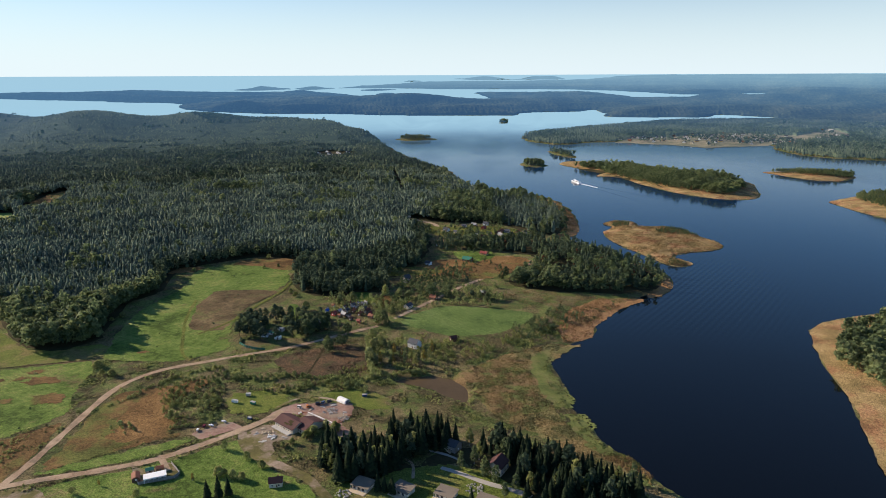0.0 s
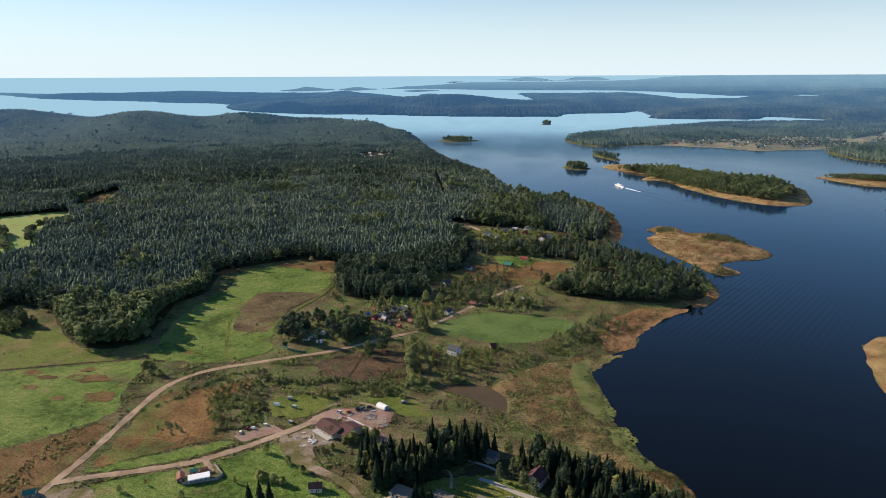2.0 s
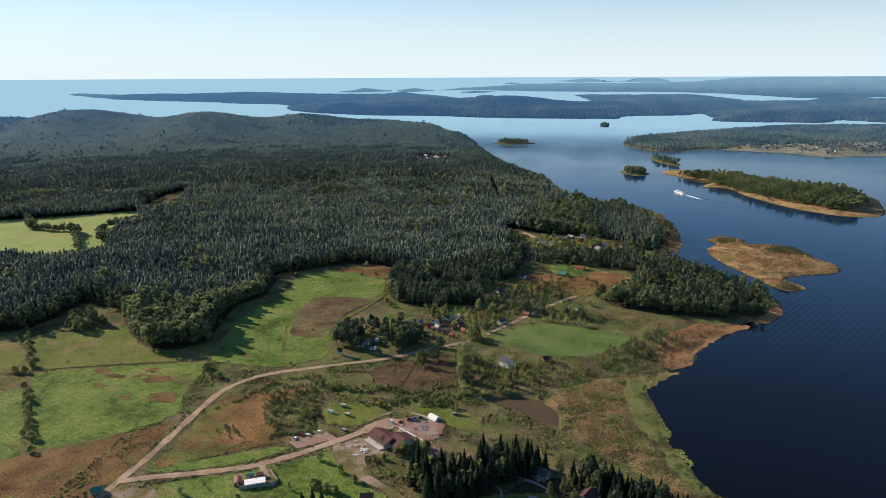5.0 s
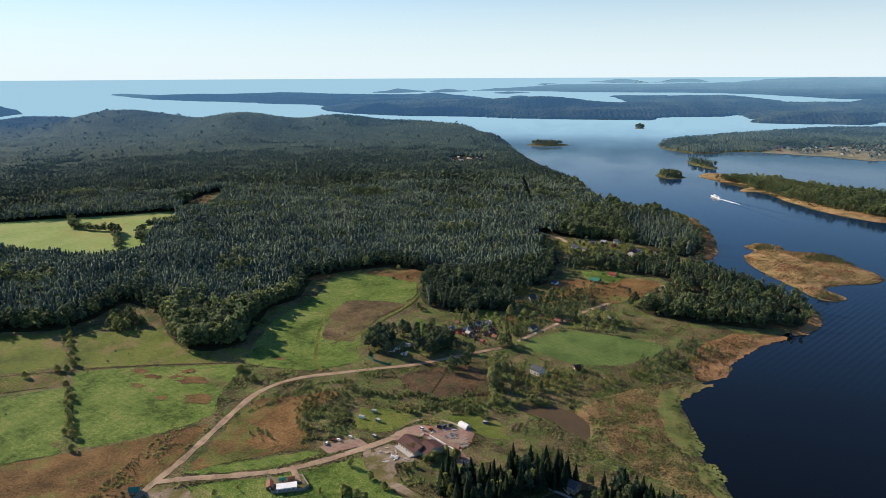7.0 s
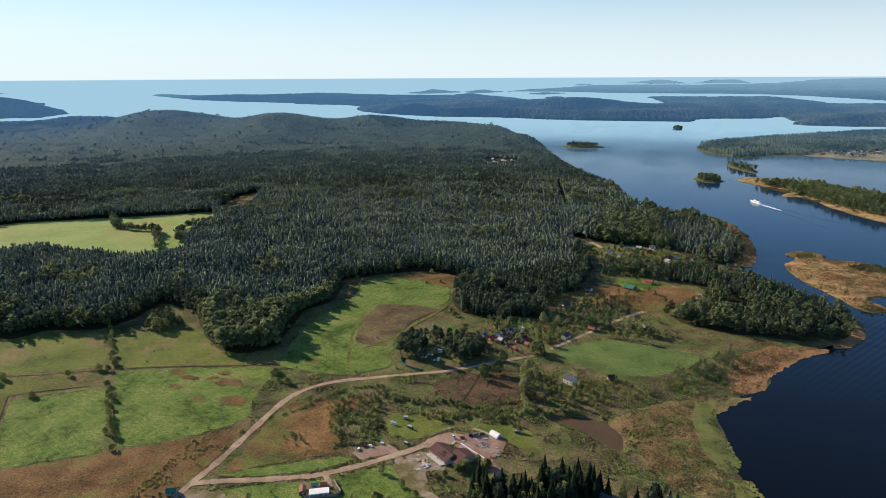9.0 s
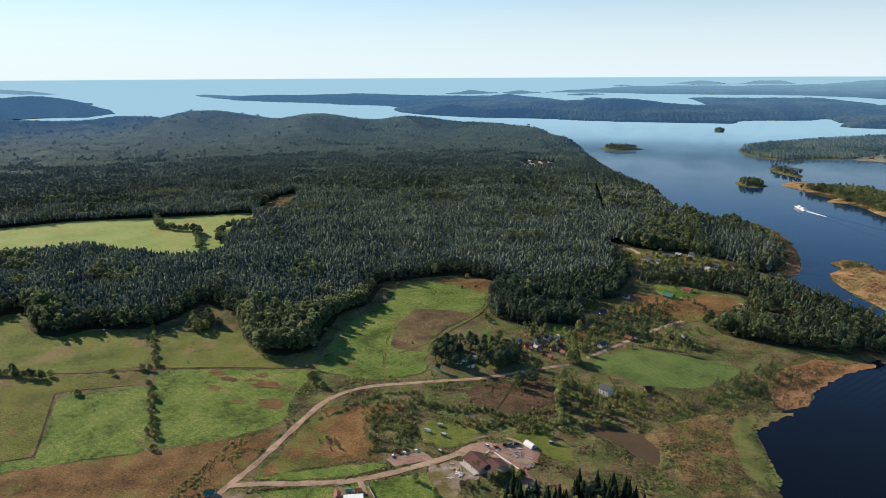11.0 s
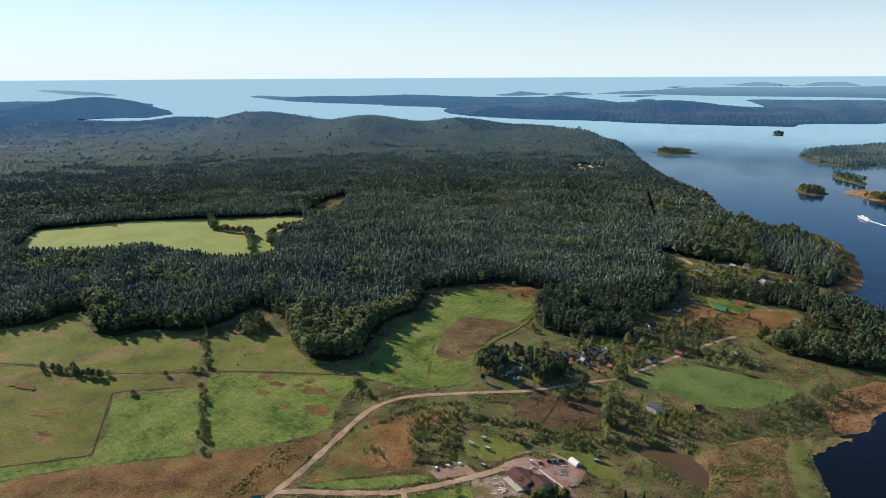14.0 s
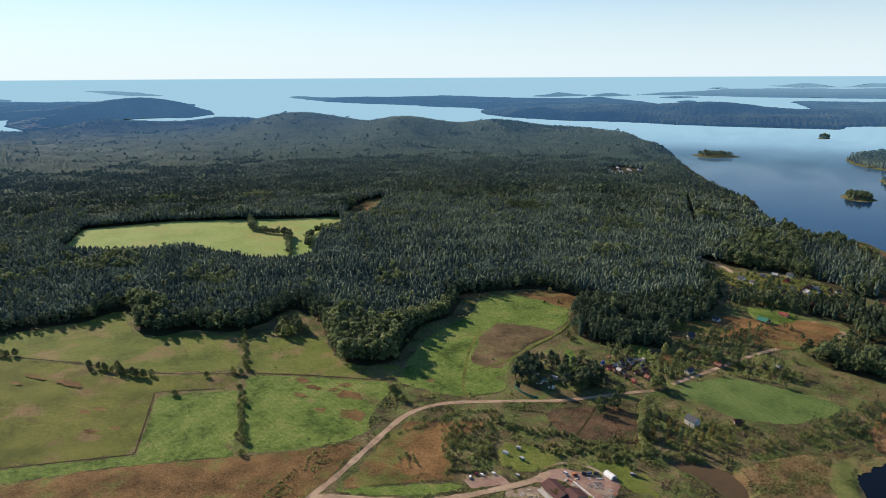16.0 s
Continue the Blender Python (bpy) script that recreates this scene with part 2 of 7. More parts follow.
M["leaves"] = surface("leaves", [(0.062, 0.085, 0.043), (0.099, 0.133, 0.062), (0.146, 0.184, 0.08), (0.209, 0.236, 0.106)], 3, 0.75, island=0.16, broad=60, spec=0.12, leaf=0.45)
M["leaves_yellow"] = surface("leaves_yellow", [(0.13, 0.12, 0.035), (0.23, 0.185, 0.05), (0.34, 0.235, 0.065)], 2, 0.75, island=0.16, leaf=0.45)
M["shrub_leaves"] = surface("shrub_leaves", [(0.17, 0.193, 0.07), (0.272, 0.295, 0.105), (0.397, 0.39, 0.157)], 2, 0.8, island=0.16, leaf=0.6)
M["bark"] = surface("bark", [(0.06, 0.045, 0.032), (0.12, 0.09, 0.065)], 0.4, bump=0.05)
M["birch_bark"] = surface("birch_bark", [(0.25, 0.24, 0.22), (0.55, 0.53, 0.5)], 0.4)


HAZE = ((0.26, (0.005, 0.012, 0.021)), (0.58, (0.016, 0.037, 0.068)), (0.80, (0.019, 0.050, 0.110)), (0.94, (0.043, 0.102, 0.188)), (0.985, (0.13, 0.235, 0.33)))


def paint_haze(m):
    """Paints haze onto a far surface as emission, from 1.8 km on, more and more towards the horizon."""
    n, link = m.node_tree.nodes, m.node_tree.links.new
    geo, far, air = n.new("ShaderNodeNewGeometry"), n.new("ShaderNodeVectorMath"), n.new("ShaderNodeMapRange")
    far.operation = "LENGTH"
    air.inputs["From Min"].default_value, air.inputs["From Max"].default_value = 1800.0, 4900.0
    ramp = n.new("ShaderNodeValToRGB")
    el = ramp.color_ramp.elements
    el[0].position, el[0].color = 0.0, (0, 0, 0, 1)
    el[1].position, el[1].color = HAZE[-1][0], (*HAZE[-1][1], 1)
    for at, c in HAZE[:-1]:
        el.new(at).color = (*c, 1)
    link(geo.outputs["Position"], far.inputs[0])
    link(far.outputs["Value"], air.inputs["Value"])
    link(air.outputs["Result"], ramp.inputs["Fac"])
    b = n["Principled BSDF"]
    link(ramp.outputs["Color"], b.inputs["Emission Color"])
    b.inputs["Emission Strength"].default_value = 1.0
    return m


# far trees and grass, each with haze painted in as emission
M["far_woods"] = paint_haze(surface("far_woods", [(0.015, 0.024, 0.015), (0.025, 0.036, 0.021), (0.042, 0.055, 0.029), (0.063, 0.073, 0.041)], 16, 0.95, broad=160, spec=0.02, island=0.0))
M["distant_needles"] = paint_haze(surface("distant_needles", [(0.037, 0.053, 0.036), (0.055, 0.076, 0.046), (0.082, 0.103, 0.058), (0.115, 0.136, 0.071)], 6, 0.9, island=0.2, broad=140, spec=0.04))
M["leaves_far"] = paint_haze(surface("leaves_far", [(0.045, 0.065, 0.034), (0.072, 0.098, 0.047), (0.11, 0.135, 0.062)], 5, 0.9, island=0.25, broad=90, spec=0.04))
M["village_grass"] = paint_haze(surface("village_grass", [(0.105, 0.112, 0.053), (0.195, 0.173, 0.093), (0.315, 0.247, 0.143)], 14, 0.95, broad=70))
M["canopy_far"] = paint_haze(surface("canopy_far", [(0.030, 0.046, 0.034), (0.048, 0.068, 0.044), (0.070, 0.092, 0.056)], 6, 0.95, bump=2.0, broad=60, spec=0.02))


def water_material(name, body, rough, wave, size):
    m = bpy.data.materials.new(name)
    m.use_nodes = True
    n, link = m.node_tree.nodes, m.node_tree.links.new
    b = n["Principled BSDF"]
    b.inputs["Base Color"].default_value = (*body, 1)
    b.inputs["Roughness"].default_value, b.inputs["IOR"].default_value, b.inputs["Specular IOR Level"].default_value = rough, 1.29, 0.5
    geo = n.new("ShaderNodeNewGeometry")
    off, bluer, hue = n.new("ShaderNodeVectorMath"), n.new("ShaderNodeMapRange"), n.new("ShaderNodeMix")     # body colour by distance from the bay: brown-black near it, blue farther out
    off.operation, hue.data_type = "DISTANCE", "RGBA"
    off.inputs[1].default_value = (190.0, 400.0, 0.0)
    bluer.inputs["From Min"].default_value, bluer.inputs["From Max"].default_value = 250.0, 1250.0
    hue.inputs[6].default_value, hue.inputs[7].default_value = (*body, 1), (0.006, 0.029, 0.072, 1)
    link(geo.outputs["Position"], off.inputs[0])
    link(off.outputs["Value"], bluer.inputs["Value"])
    link(bluer.outputs["Result"], hue.inputs[0])
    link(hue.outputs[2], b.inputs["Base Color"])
    mp = n.new("ShaderNodeMapping")
    mp.inputs["Rotation"].default_value, mp.inputs["Scale"].default_value = (0, 0, radians(30)), (1.0, 0.45, 1.0)
    link(geo.outputs["Position"], mp.inputs["Vector"])
    w = n.new("ShaderNodeTexNoise")
    w.inputs["Scale"].default_value, w.inputs["Detail"].default_value = 1.0 / size, 5.0
    link(mp.outputs["Vector"], w.inputs["Vector"])
    calm = n.new("ShaderNodeTexNoise")          # slicks of smoother water
    calm.inputs["Scale"].default_value, calm.inputs["Detail"].default_value, calm.inputs["Distortion"].default_value = 1 / 420, 3.0, 1.5
    link(mp.outputs["Vector"], calm.inputs["Vector"])
    r = n.new("ShaderNodeMapRange")
    r.inputs["From Min"].default_value, r.inputs["From Max"].default_value = 0.42, 0.62
    r.inputs["To Min"].default_value, r.inputs["To Max"].default_value = rough * 0.55, rough * 1.25
    link(calm.outputs["Fac"], r.inputs["Value"])
    link(r.outputs["Result"], b.inputs["Roughness"])
    band = n.new("ShaderNodeTexWave")           # long ripples of an old wake, dying out round one place
    turn = n.new("ShaderNodeMapping")
    turn.inputs["Location"].default_value, turn.inputs["Rotation"].default_value = (0, 0, 0), (0, 0, radians(37))
    link(geo.outputs["Position"], turn.inputs["Vector"])
    band.inputs["Scale"].default_value, band.inputs["Distortion"].default_value, band.inputs["Detail"].default_value, band.inputs["Detail Scale"].default_value = 0.042, 7.0, 3.0, 0.010
    link(turn.outputs["Vector"], band.inputs["Vector"])
    dist = n.new("ShaderNodeVectorMath")
    dist.operation = "DISTANCE"
    dist.inputs[1].default_value = (319.0, 842.0, 0.0)
    link(geo.outputs["Position"], dist.inputs[0])
    fade = n.new("ShaderNodeMapRange")
    fade.inputs["From Min"].default_value, fade.inputs["From Max"].default_value = 40.0, 240.0
    fade.inputs["To Min"].default_value, fade.inputs["To Max"].default_value = 1.5, 0.0
    link(dist.outputs["Value"], fade.inputs["Value"])
    ripple = n.new("ShaderNodeMath")
    ripple.operation = "MULTIPLY_ADD"
    link(band.outputs["Fac"], ripple.inputs[0])
    link(fade.outputs["Result"], ripple.inputs[1])
    link(w.outputs["Fac"], ripple.inputs[2])
    bn = n.new("ShaderNodeBump")
    bn.inputs["Distance"].default_value = wave
    link(ripple.outputs[0], bn.inputs["Height"])
    link(bn.outputs["Normal"], b.inputs["Normal"])
    # past 2.6 km emission paints sky sheen and haze onto the water, to the horizon
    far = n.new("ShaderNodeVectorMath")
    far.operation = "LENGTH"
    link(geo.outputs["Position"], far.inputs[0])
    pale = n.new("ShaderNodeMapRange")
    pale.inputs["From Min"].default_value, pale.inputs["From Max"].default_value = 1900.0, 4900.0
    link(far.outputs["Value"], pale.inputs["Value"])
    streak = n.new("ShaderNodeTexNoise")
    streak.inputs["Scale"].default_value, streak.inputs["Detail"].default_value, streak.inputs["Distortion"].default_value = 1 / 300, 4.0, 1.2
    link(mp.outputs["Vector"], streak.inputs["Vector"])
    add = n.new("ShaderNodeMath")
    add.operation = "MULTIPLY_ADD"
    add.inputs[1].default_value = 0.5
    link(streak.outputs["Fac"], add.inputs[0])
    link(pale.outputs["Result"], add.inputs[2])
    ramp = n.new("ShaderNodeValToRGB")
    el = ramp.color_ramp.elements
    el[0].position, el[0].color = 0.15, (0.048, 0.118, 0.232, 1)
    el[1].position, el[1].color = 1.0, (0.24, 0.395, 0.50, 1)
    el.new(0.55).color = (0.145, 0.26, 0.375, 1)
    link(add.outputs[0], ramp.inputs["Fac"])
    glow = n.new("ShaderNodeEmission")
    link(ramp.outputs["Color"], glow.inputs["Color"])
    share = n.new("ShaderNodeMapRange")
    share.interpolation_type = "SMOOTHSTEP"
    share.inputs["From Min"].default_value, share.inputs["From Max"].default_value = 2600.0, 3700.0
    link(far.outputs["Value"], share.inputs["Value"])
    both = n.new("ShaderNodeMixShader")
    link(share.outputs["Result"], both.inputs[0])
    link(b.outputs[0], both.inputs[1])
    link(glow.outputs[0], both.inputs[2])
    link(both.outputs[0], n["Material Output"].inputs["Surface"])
    return m


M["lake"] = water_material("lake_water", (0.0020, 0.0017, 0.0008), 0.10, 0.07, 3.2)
M["pond"] = surface("pond_water", [(0.075, 0.052, 0.027), (0.095, 0.066, 0.035), (0.11, 0.077, 0.042)], 14, 0.3, spec=0.05)

# ---- the plan, in metres: outlines of shores, fields, woods and roads ----
HILLS = ((37.8, 3960, 52, 3.8, 450), (34, 3960, 76, 4.5, 430), (27, 3510, 96, 4, 410), (19.3, 3530, 78, 4, 400), (13, 3330, 54, 3.5, 360), (8.7, 3130, 50, 2.5, 270), (6.6, 2960, 34, 1.5, 170), (57, 3300, 25, 4, 500), (16.4, 5750, 48, 2.0, 330), (10, 6300, 40, 4, 500), (2.5, 5950, 68, 4, 420), (-1.5, 4980, 14, 2, 160), (47.5, 6900, 110, 5, 450), (38, 6500, 45, 3, 500))
SHORE_MAIN = [(600, -540), (378, 72), (156, 393), (143, 414), (140, 435), (121, 458), (114, 497), (104, 523), (108, 553), (106, 588), (101, 615), (115, 643), (152, 673), (167, 692), (167, 716), (216, 782), (262, 820), (288, 836), (311, 871), (311, 911), (298, 970), (259, 1016), (241, 1056), (224, 1110), (187, 1144), (237, 1178), (254, 1239), (264, 1364), (253, 1494)]
SHORE_MAIN += [(213, 1569), (132, 1548), (70, 1629), (13, 1847), (22, 1924), (-30, 2020), (-120, 2220), (-195, 2530), (-285, 3020), (-355, 3020), (-375, 3195), (-620, 3745), (-930, 3900), (-1300, 3890), (-1635, 4000), (-2125, 4025), (-2625, 4130), (-3000, 4100), (-3750, 4250), (-3900, 4000), (-4300, 4050), (-4650, 4100), (-4350, 3350), (-4020, 2935), (-3895, 2635), (-4450, 2800), (-4450, 2450), (-9000, 1600), (-9000, -5000), (-1800, -5000)]
ISLAND_WOODED = [(360, 2130), (400, 2200), (480, 2170), (540, 2055), (600, 1965), (660, 1905), (730, 1870), (787, 1824), (786, 1697), (722, 1533), (692, 1490), (614, 1499), (552, 1576), (500, 1724), (482, 1855), (416, 1856), (475, 1955), (400, 2035)]
ISLAND_REED = [(294, 1243), (332, 1278), (363, 1252), (350, 1217), (420, 1216), (442, 1135), (461, 1078), (436, 1045), (365, 1022), (346, 1002), (371, 966), (354, 951), (327, 957), (317, 1005), (296, 1058), (282, 1113), (283, 1177), (315, 1218)]
ISLET_CHAIN = [(375, 2485), (420, 2525), (440, 2450), (460, 2375), (445, 2290), (415, 2310)]
ISLET_A = [(-160, 2930), (-225, 3015), (-160, 3070), (-95, 3095), (0, 3005), (-95, 2955)]
ISLET_B = [(235, 2135), (275, 2190), (305, 2145), (335, 2090), (295, 2050), (250, 2065)]
ISLET_C = [(330, 4050), (365, 4150), (395, 4095), (385, 4000), (345, 3955)]
ISLET_D = [(905, 1930), (965, 1940), (1065, 1915), (1125, 1880), (1115, 1815), (1025, 1745), (970, 1770), (935, 1840)]
ISLET_E = [(837, 1459), (909, 1507), (986, 1550), (1063, 1548), (1065, 1407), (903, 1241), (850, 1278), (838, 1345)]
SHORE_EAST = [(394, 689), (415, 712), (441, 724), (493, 742), (558, 761), (674, 755), (1080, 270), (760, -180), (430, 110), (307, 399), (307, 418), (319, 456), (340, 509), (350, 540), (358, 580), (372, 628)]
SHORE_VILLAGE = [(345, 3100), (360, 2885), (465, 2710), (655, 2870), (935, 2785), (1010, 2645), (1070, 2600), (1130, 2705), (1230, 2725), (1305, 2700), (1215, 2495), (1240, 2280), (1420, 2180), (1880, 2025), (7200, 2200), (9900, 6300), (3450, 4600), (2225, 4415), (1930, 4315), (1665, 4225), (1310, 4035), (995, 3820), (620, 3480), (425, 3280)]
SHORE_FAR = [(2145, 4245), (2035, 4550), (1850, 4750), (1740, 4445), (1520, 4465), (1165, 4490), (1055, 4620), (1170, 4815), (1150, 5100), (1200, 5450), (1100, 5300), (1000, 5150), (600, 5100), (510, 4725), (450, 4730), (45, 4760), (-325, 4790), (-850, 5050), (-1200, 5000), (-1550, 5200), (-2000, 5500), (-2350, 6100), (-2450, 6650), (-2750, 6950), (-3300, 7050), (-3700, 7450), (-4550, 7700), (-5750, 8450), (-7950, 10700), (-6932, 10124), (-5575, 9346), (-5259, 10254), (-4482, 9889), (-4080, 10304), (-3308, 9966)]
SHORE_FAR += [(-2930, 9596), (-2459, 9696), (-2243, 10181), (-1899, 10563), (-1550, 9690), (-1224, 9228), (-928, 8187), (-793, 7503), (-436, 6722), (-147, 6723), (41, 6700), (215, 6416), (552, 7102), (528, 8231), (455, 10120), (475, 9906), (736, 10084), (1009, 9576), (1276, 9330), (1597, 9213), (2027, 8952), (2206, 8310), (2113, 7496), (2377, 7370), (2768, 7799), (3735, 9652), (5697, 11393), (7570, 11904), (40000, 26000), (12000, 5000), (3800, 4150)]
SHORE_HORIZON = [(-2814, 13013), (-2218, 12910), (-1654, 13222), (-846, 12963), (70, 12067), (869, 11917), (1607, 11779), (2062, 11600), (2550, 10882), (2800, 9948), (2970, 9219), (3056, 8712), (4279, 8541), (5624, 8826), (45000, 28000), (50000, 60000), (28500, 38500), (21952, 35003), (14763, 35372), (8099, 31632), (5326, 23363), (2989, 17418), (1804, 17351), (687, 17693), (-503, 16824), (-1055, 16038), (-1898, 13485), (-2269, 11578)]
SHORE_LEFT = [(-4600, 5150), (-5700, 6000), (-6750, 7100), (-7750, 7200), (-8750, 6300), (-10550, 6200), (-10400, 4250), (-9000, 3000), (-5250, 2100), (-3975, 2905), (-4450, 3400), (-4650, 4100), (-4250, 4400), (-4350, 4600)]
ISLE_FAR = [(-19000, 15350), (-16050, 13350), (-12700, 11000), (-10800, 10450), (-11300, 11050), (-15500, 13450), (-18650, 15400)]
ISLE_FARB = [(-12950, 8050), (-11950, 7950), (-10950, 7600), (-9900, 6600), (-10200, 6300)]
COVE_A = [(-5500, 3650), (-5500, 3750), (-4900, 3250), (-4300, 2950), (-4100, 2900), (-3960, 2695), (-4165, 2745), (-4650, 2800), (-5800, 3500)]
COVE_B = [(-4650, 4050), (-4400, 4450), (-4100, 4250), (-3650, 3700), (-3950, 3650)]
SHORE_OUTER = [(181, 29759), (1225, 27010), (2642, 25461), (4477, 25417), (4889, 27851), (2702, 26159), (1370, 23509)]
ISLE_NORTH = [(-3813, 12006), (-3323, 11545), (-2802, 11830), (-2677, 12620), (-2950, 12670), (-3537, 13063), (-3521, 11700)]
ISLE_MID = [(-1396, 11601), (-1127, 11040), (-908, 11387), (-775, 11894), (-861, 11870), (-1077, 11829), (-1276, 11616)]
ISLE_MIDB = [(-927, 9455), (-735, 9091), (-603, 9534), (-696, 9839), (-878, 9678)]
ISLE_OUTER = [(-1525, 21949), (-998, 20916), (-534, 21984), (-823, 22154), (-1328, 21320)]
TARN_B = [(3871, 9085), (4244, 9030), (3775, 7970), (3468, 8009)]
LAGOON = [(1695, 4335), (1925, 4560), (2145, 4245), (2105, 4165), (1885, 4210), (1660, 4170)]
ROAD_MAIN = [(-297, 368), (-295, 400), (-291, 424), (-290, 458), (-289, 497), (-287, 543), (-274, 569), (-255, 587), (-219, 604), (-186, 621), (-160, 631), (-130, 652), (-99, 677), (-69, 697)]
CLEAR_FAR = [(-422, 2239), (-338, 2220), (-288, 2266), (-311, 2422), (-394, 2462), (-444, 2427)]
YARD_GREEN = [(-196, 676), (-186, 660), (-176, 652), (-166, 656), (-168, 676), (-180, 686)]
RIDE = [(-93, 1544), (-113, 1694), (-135, 1867)]
ROAD_LODGE = [(-295, 398), (-277, 406), (-253, 413), (-230, 421), (-205, 431), (-181, 450), (-158, 471), (-141, 488), (-131, 504)]
ROAD_VILLAGE = [(-55, 719), (-24, 765), (22, 836), (66, 889), (119, 936), (135, 957), (116, 970), (94, 990)]
ROAD_SANDY = [(5, 1143), (-6, 1172), (-14, 1212), (-37, 1232), (-64, 1260)]
TRACK_YARD = [(-154, 470), (-150, 454), (-139, 439), (-122, 428), (-99, 415), (-85, 400), (-73, 382)]
TRACK_FIELD = [(-242, 603), (-256, 618), (-269, 657), (-288, 717), (-298, 782)]
TRACK_FIELDB = [(-258, 669), (-234, 705), (-222, 755), (-202, 814), (-199, 859)]
DITCH_A = [(-838, 473), (-776, 486), (-677, 505), (-577, 517), (-499, 555), (-428, 581), (-335, 605)]
DITCH_B = [(-581, 312), (-559, 326), (-494, 372), (-472, 387), (-473, 390), (-544, 479), (-548, 485), (-485, 520)]
BROOK = [(-124, 575), (-121, 603), (-119, 637)]
FIELD_WEST = [(-488, 555), (-413, 581), (-335, 602), (-325, 587), (-315, 527), (-303, 499), (-318, 477), (-348, 450), (-381, 429), (-389, 434), (-441, 496)]
FIELD_CENTRE = [(-328, 605), (-346, 682), (-350, 748), (-330, 823), (-341, 908), (-273, 954), (-215, 912), (-200, 847), (-220, 810), (-234, 750), (-228, 675), (-210, 635), (-228, 616), (-259, 599), (-286, 601)]
FALLOW_CENTRE = [(-274, 687), (-291, 764), (-286, 815), (-242, 822), (-206, 816), (-231, 751), (-235, 680), (-259, 680)]
FALLOW_STRIP = [(-380, 882), (-368, 919), (-332, 918), (-341, 895)]
FALLOW_TOP = [(-306, 933), (-270, 973), (-234, 972), (-200, 951), (-197, 921), (-217, 904), (-256, 925)]
FIELD_UPPER = [(-856, 484), (-863, 531), (-796, 601), (-786, 652), (-702, 596), (-572, 641), (-503, 563), (-580, 520), (-681, 508), (-779, 488)]
FIELD_UPPERB = [(-555, 642), (-465, 677), (-413, 626), (-334, 644), (-336, 607), (-416, 586), (-489, 561)]
FIELD_SMALL = [(-538, 478), (-510, 497), (-471, 521), (-425, 467), (-390, 419), (-416, 404), (-435, 392), (-466, 384), (-470, 389)]
FIELD_STRIP = [(-593, 301), (-557, 325), (-470, 385), (-439, 395), (-432, 392), (-480, 361), (-537, 311), (-568, 286)]
FALLOW_WEST = [(-908, 449), (-773, 484), (-674, 503), (-575, 515), (-496, 551), (-474, 528), (-517, 504), (-549, 485), (-511, 435), (-473, 388), (-495, 374), (-561, 327), (-619, 290)]
FALLOW_SOUTH = [(-586, 272), (-535, 310), (-479, 360), (-434, 391), (-386, 421), (-346, 447), (-315, 471), (-298, 493), (-295, 441), (-298, 395), (-302, 358), (-514, 232)]
FALLOW_ORANGE = [(-257, 486), (-257, 520), (-244, 548), (-216, 567), (-206, 551), (-228, 525), (-222, 501), (-206, 475), (-229, 456), (-253, 452)]
FALLOW_ROAD = [(-282, 415), (-282, 467), (-283, 524), (-263, 543), (-244, 545), (-222, 502), (-202, 477), (-214, 468), (-193, 465), (-224, 452), (-261, 428)]
PLOT_A = [(-122, 820), (-86, 809), (-84, 768), (-112, 780)]
PLOT_B = [(-84, 799), (-61, 798), (-60, 753), (-80, 759)]
PLOT_G = [(-186, 770), (-169, 764), (-152, 697), (-161, 691)]
PLOT_C = [(16, 1020), (74, 1026), (80, 976), (41, 951), (16, 980)]
PLOT_D = [(12, 929), (84, 953), (128, 945), (101, 910), (53, 866), (13, 884)]
PLOT_E = [(-100, 926), (-24, 928), (5, 903), (-44, 886), (-87, 882)]
MARSH_DARK = [(-167, 610), (-117, 640), (-80, 648), (-66, 580), (-94, 573), (-139, 569)]
VERGE_GREEN = [(-287, 411), (-261, 426), (-222, 449), (-195, 463), (-186, 457), (-216, 434), (-255, 417)]
FIELD_EAST = [(-53, 704), (-28, 741), (2, 764), (33, 759), (70, 750), (112, 738), (92, 707), (57, 675), (13, 664), (-14, 681)]
MEADOW_EAST = [(46, 805), (126, 821), (194, 805), (215, 791), (176, 727), (140, 706), (110, 709), (96, 751)]
REED_ORANGE = [(145, 750), (192, 796), (257, 804), (212, 766), (165, 706), (162, 675), (126, 659), (122, 689)]
FIELD_FAR = [(-1143, 825), (-1278, 993), (-1159, 1113), (-1000, 1205), (-836, 1298), (-754, 1179), (-764, 1121), (-692, 977), (-703, 941), (-764, 913), (-934, 930), (-1009, 869)]
REED_BED = [(27, 590), (64, 623), (107, 652), (149, 659), (112, 627), (94, 596), (93, 542), (91, 501), (105, 465), (120, 445), (137, 425), (141, 406), (109, 427), (75, 466), (43, 492), (31, 532)]
LILY_PADS = [(112, 649), (98, 609), (97, 586), (104, 558), (107, 532), (103, 520), (94, 518), (87, 526), (84, 545), (82, 565), (80, 594), (87, 625)]
LILY_PADS_B = [(101, 499), (112, 502), (114, 486), (109, 475), (118, 465), (119, 449), (115, 443), (106, 447), (103, 461), (100, 476)]
REED_END = [(118, 443), (129, 449), (137, 442), (141, 431), (145, 416), (140, 410), (130, 418), (122, 431), (115, 435)]
POND = [(-49, 562), (-34, 575), (-5, 578), (22, 559), (22, 516), (7, 528), (-12, 546), (-33, 555)]
YARD = [(-143, 494), (-130, 511), (-119, 516), (-98, 518), (-81, 519), (-73, 509), (-75, 495), (-82, 484), (-73, 473), (-65, 463), (-68, 453), (-81, 467), (-93, 481), (-104, 490), (-115, 497), (-124, 498), (-138, 487)]
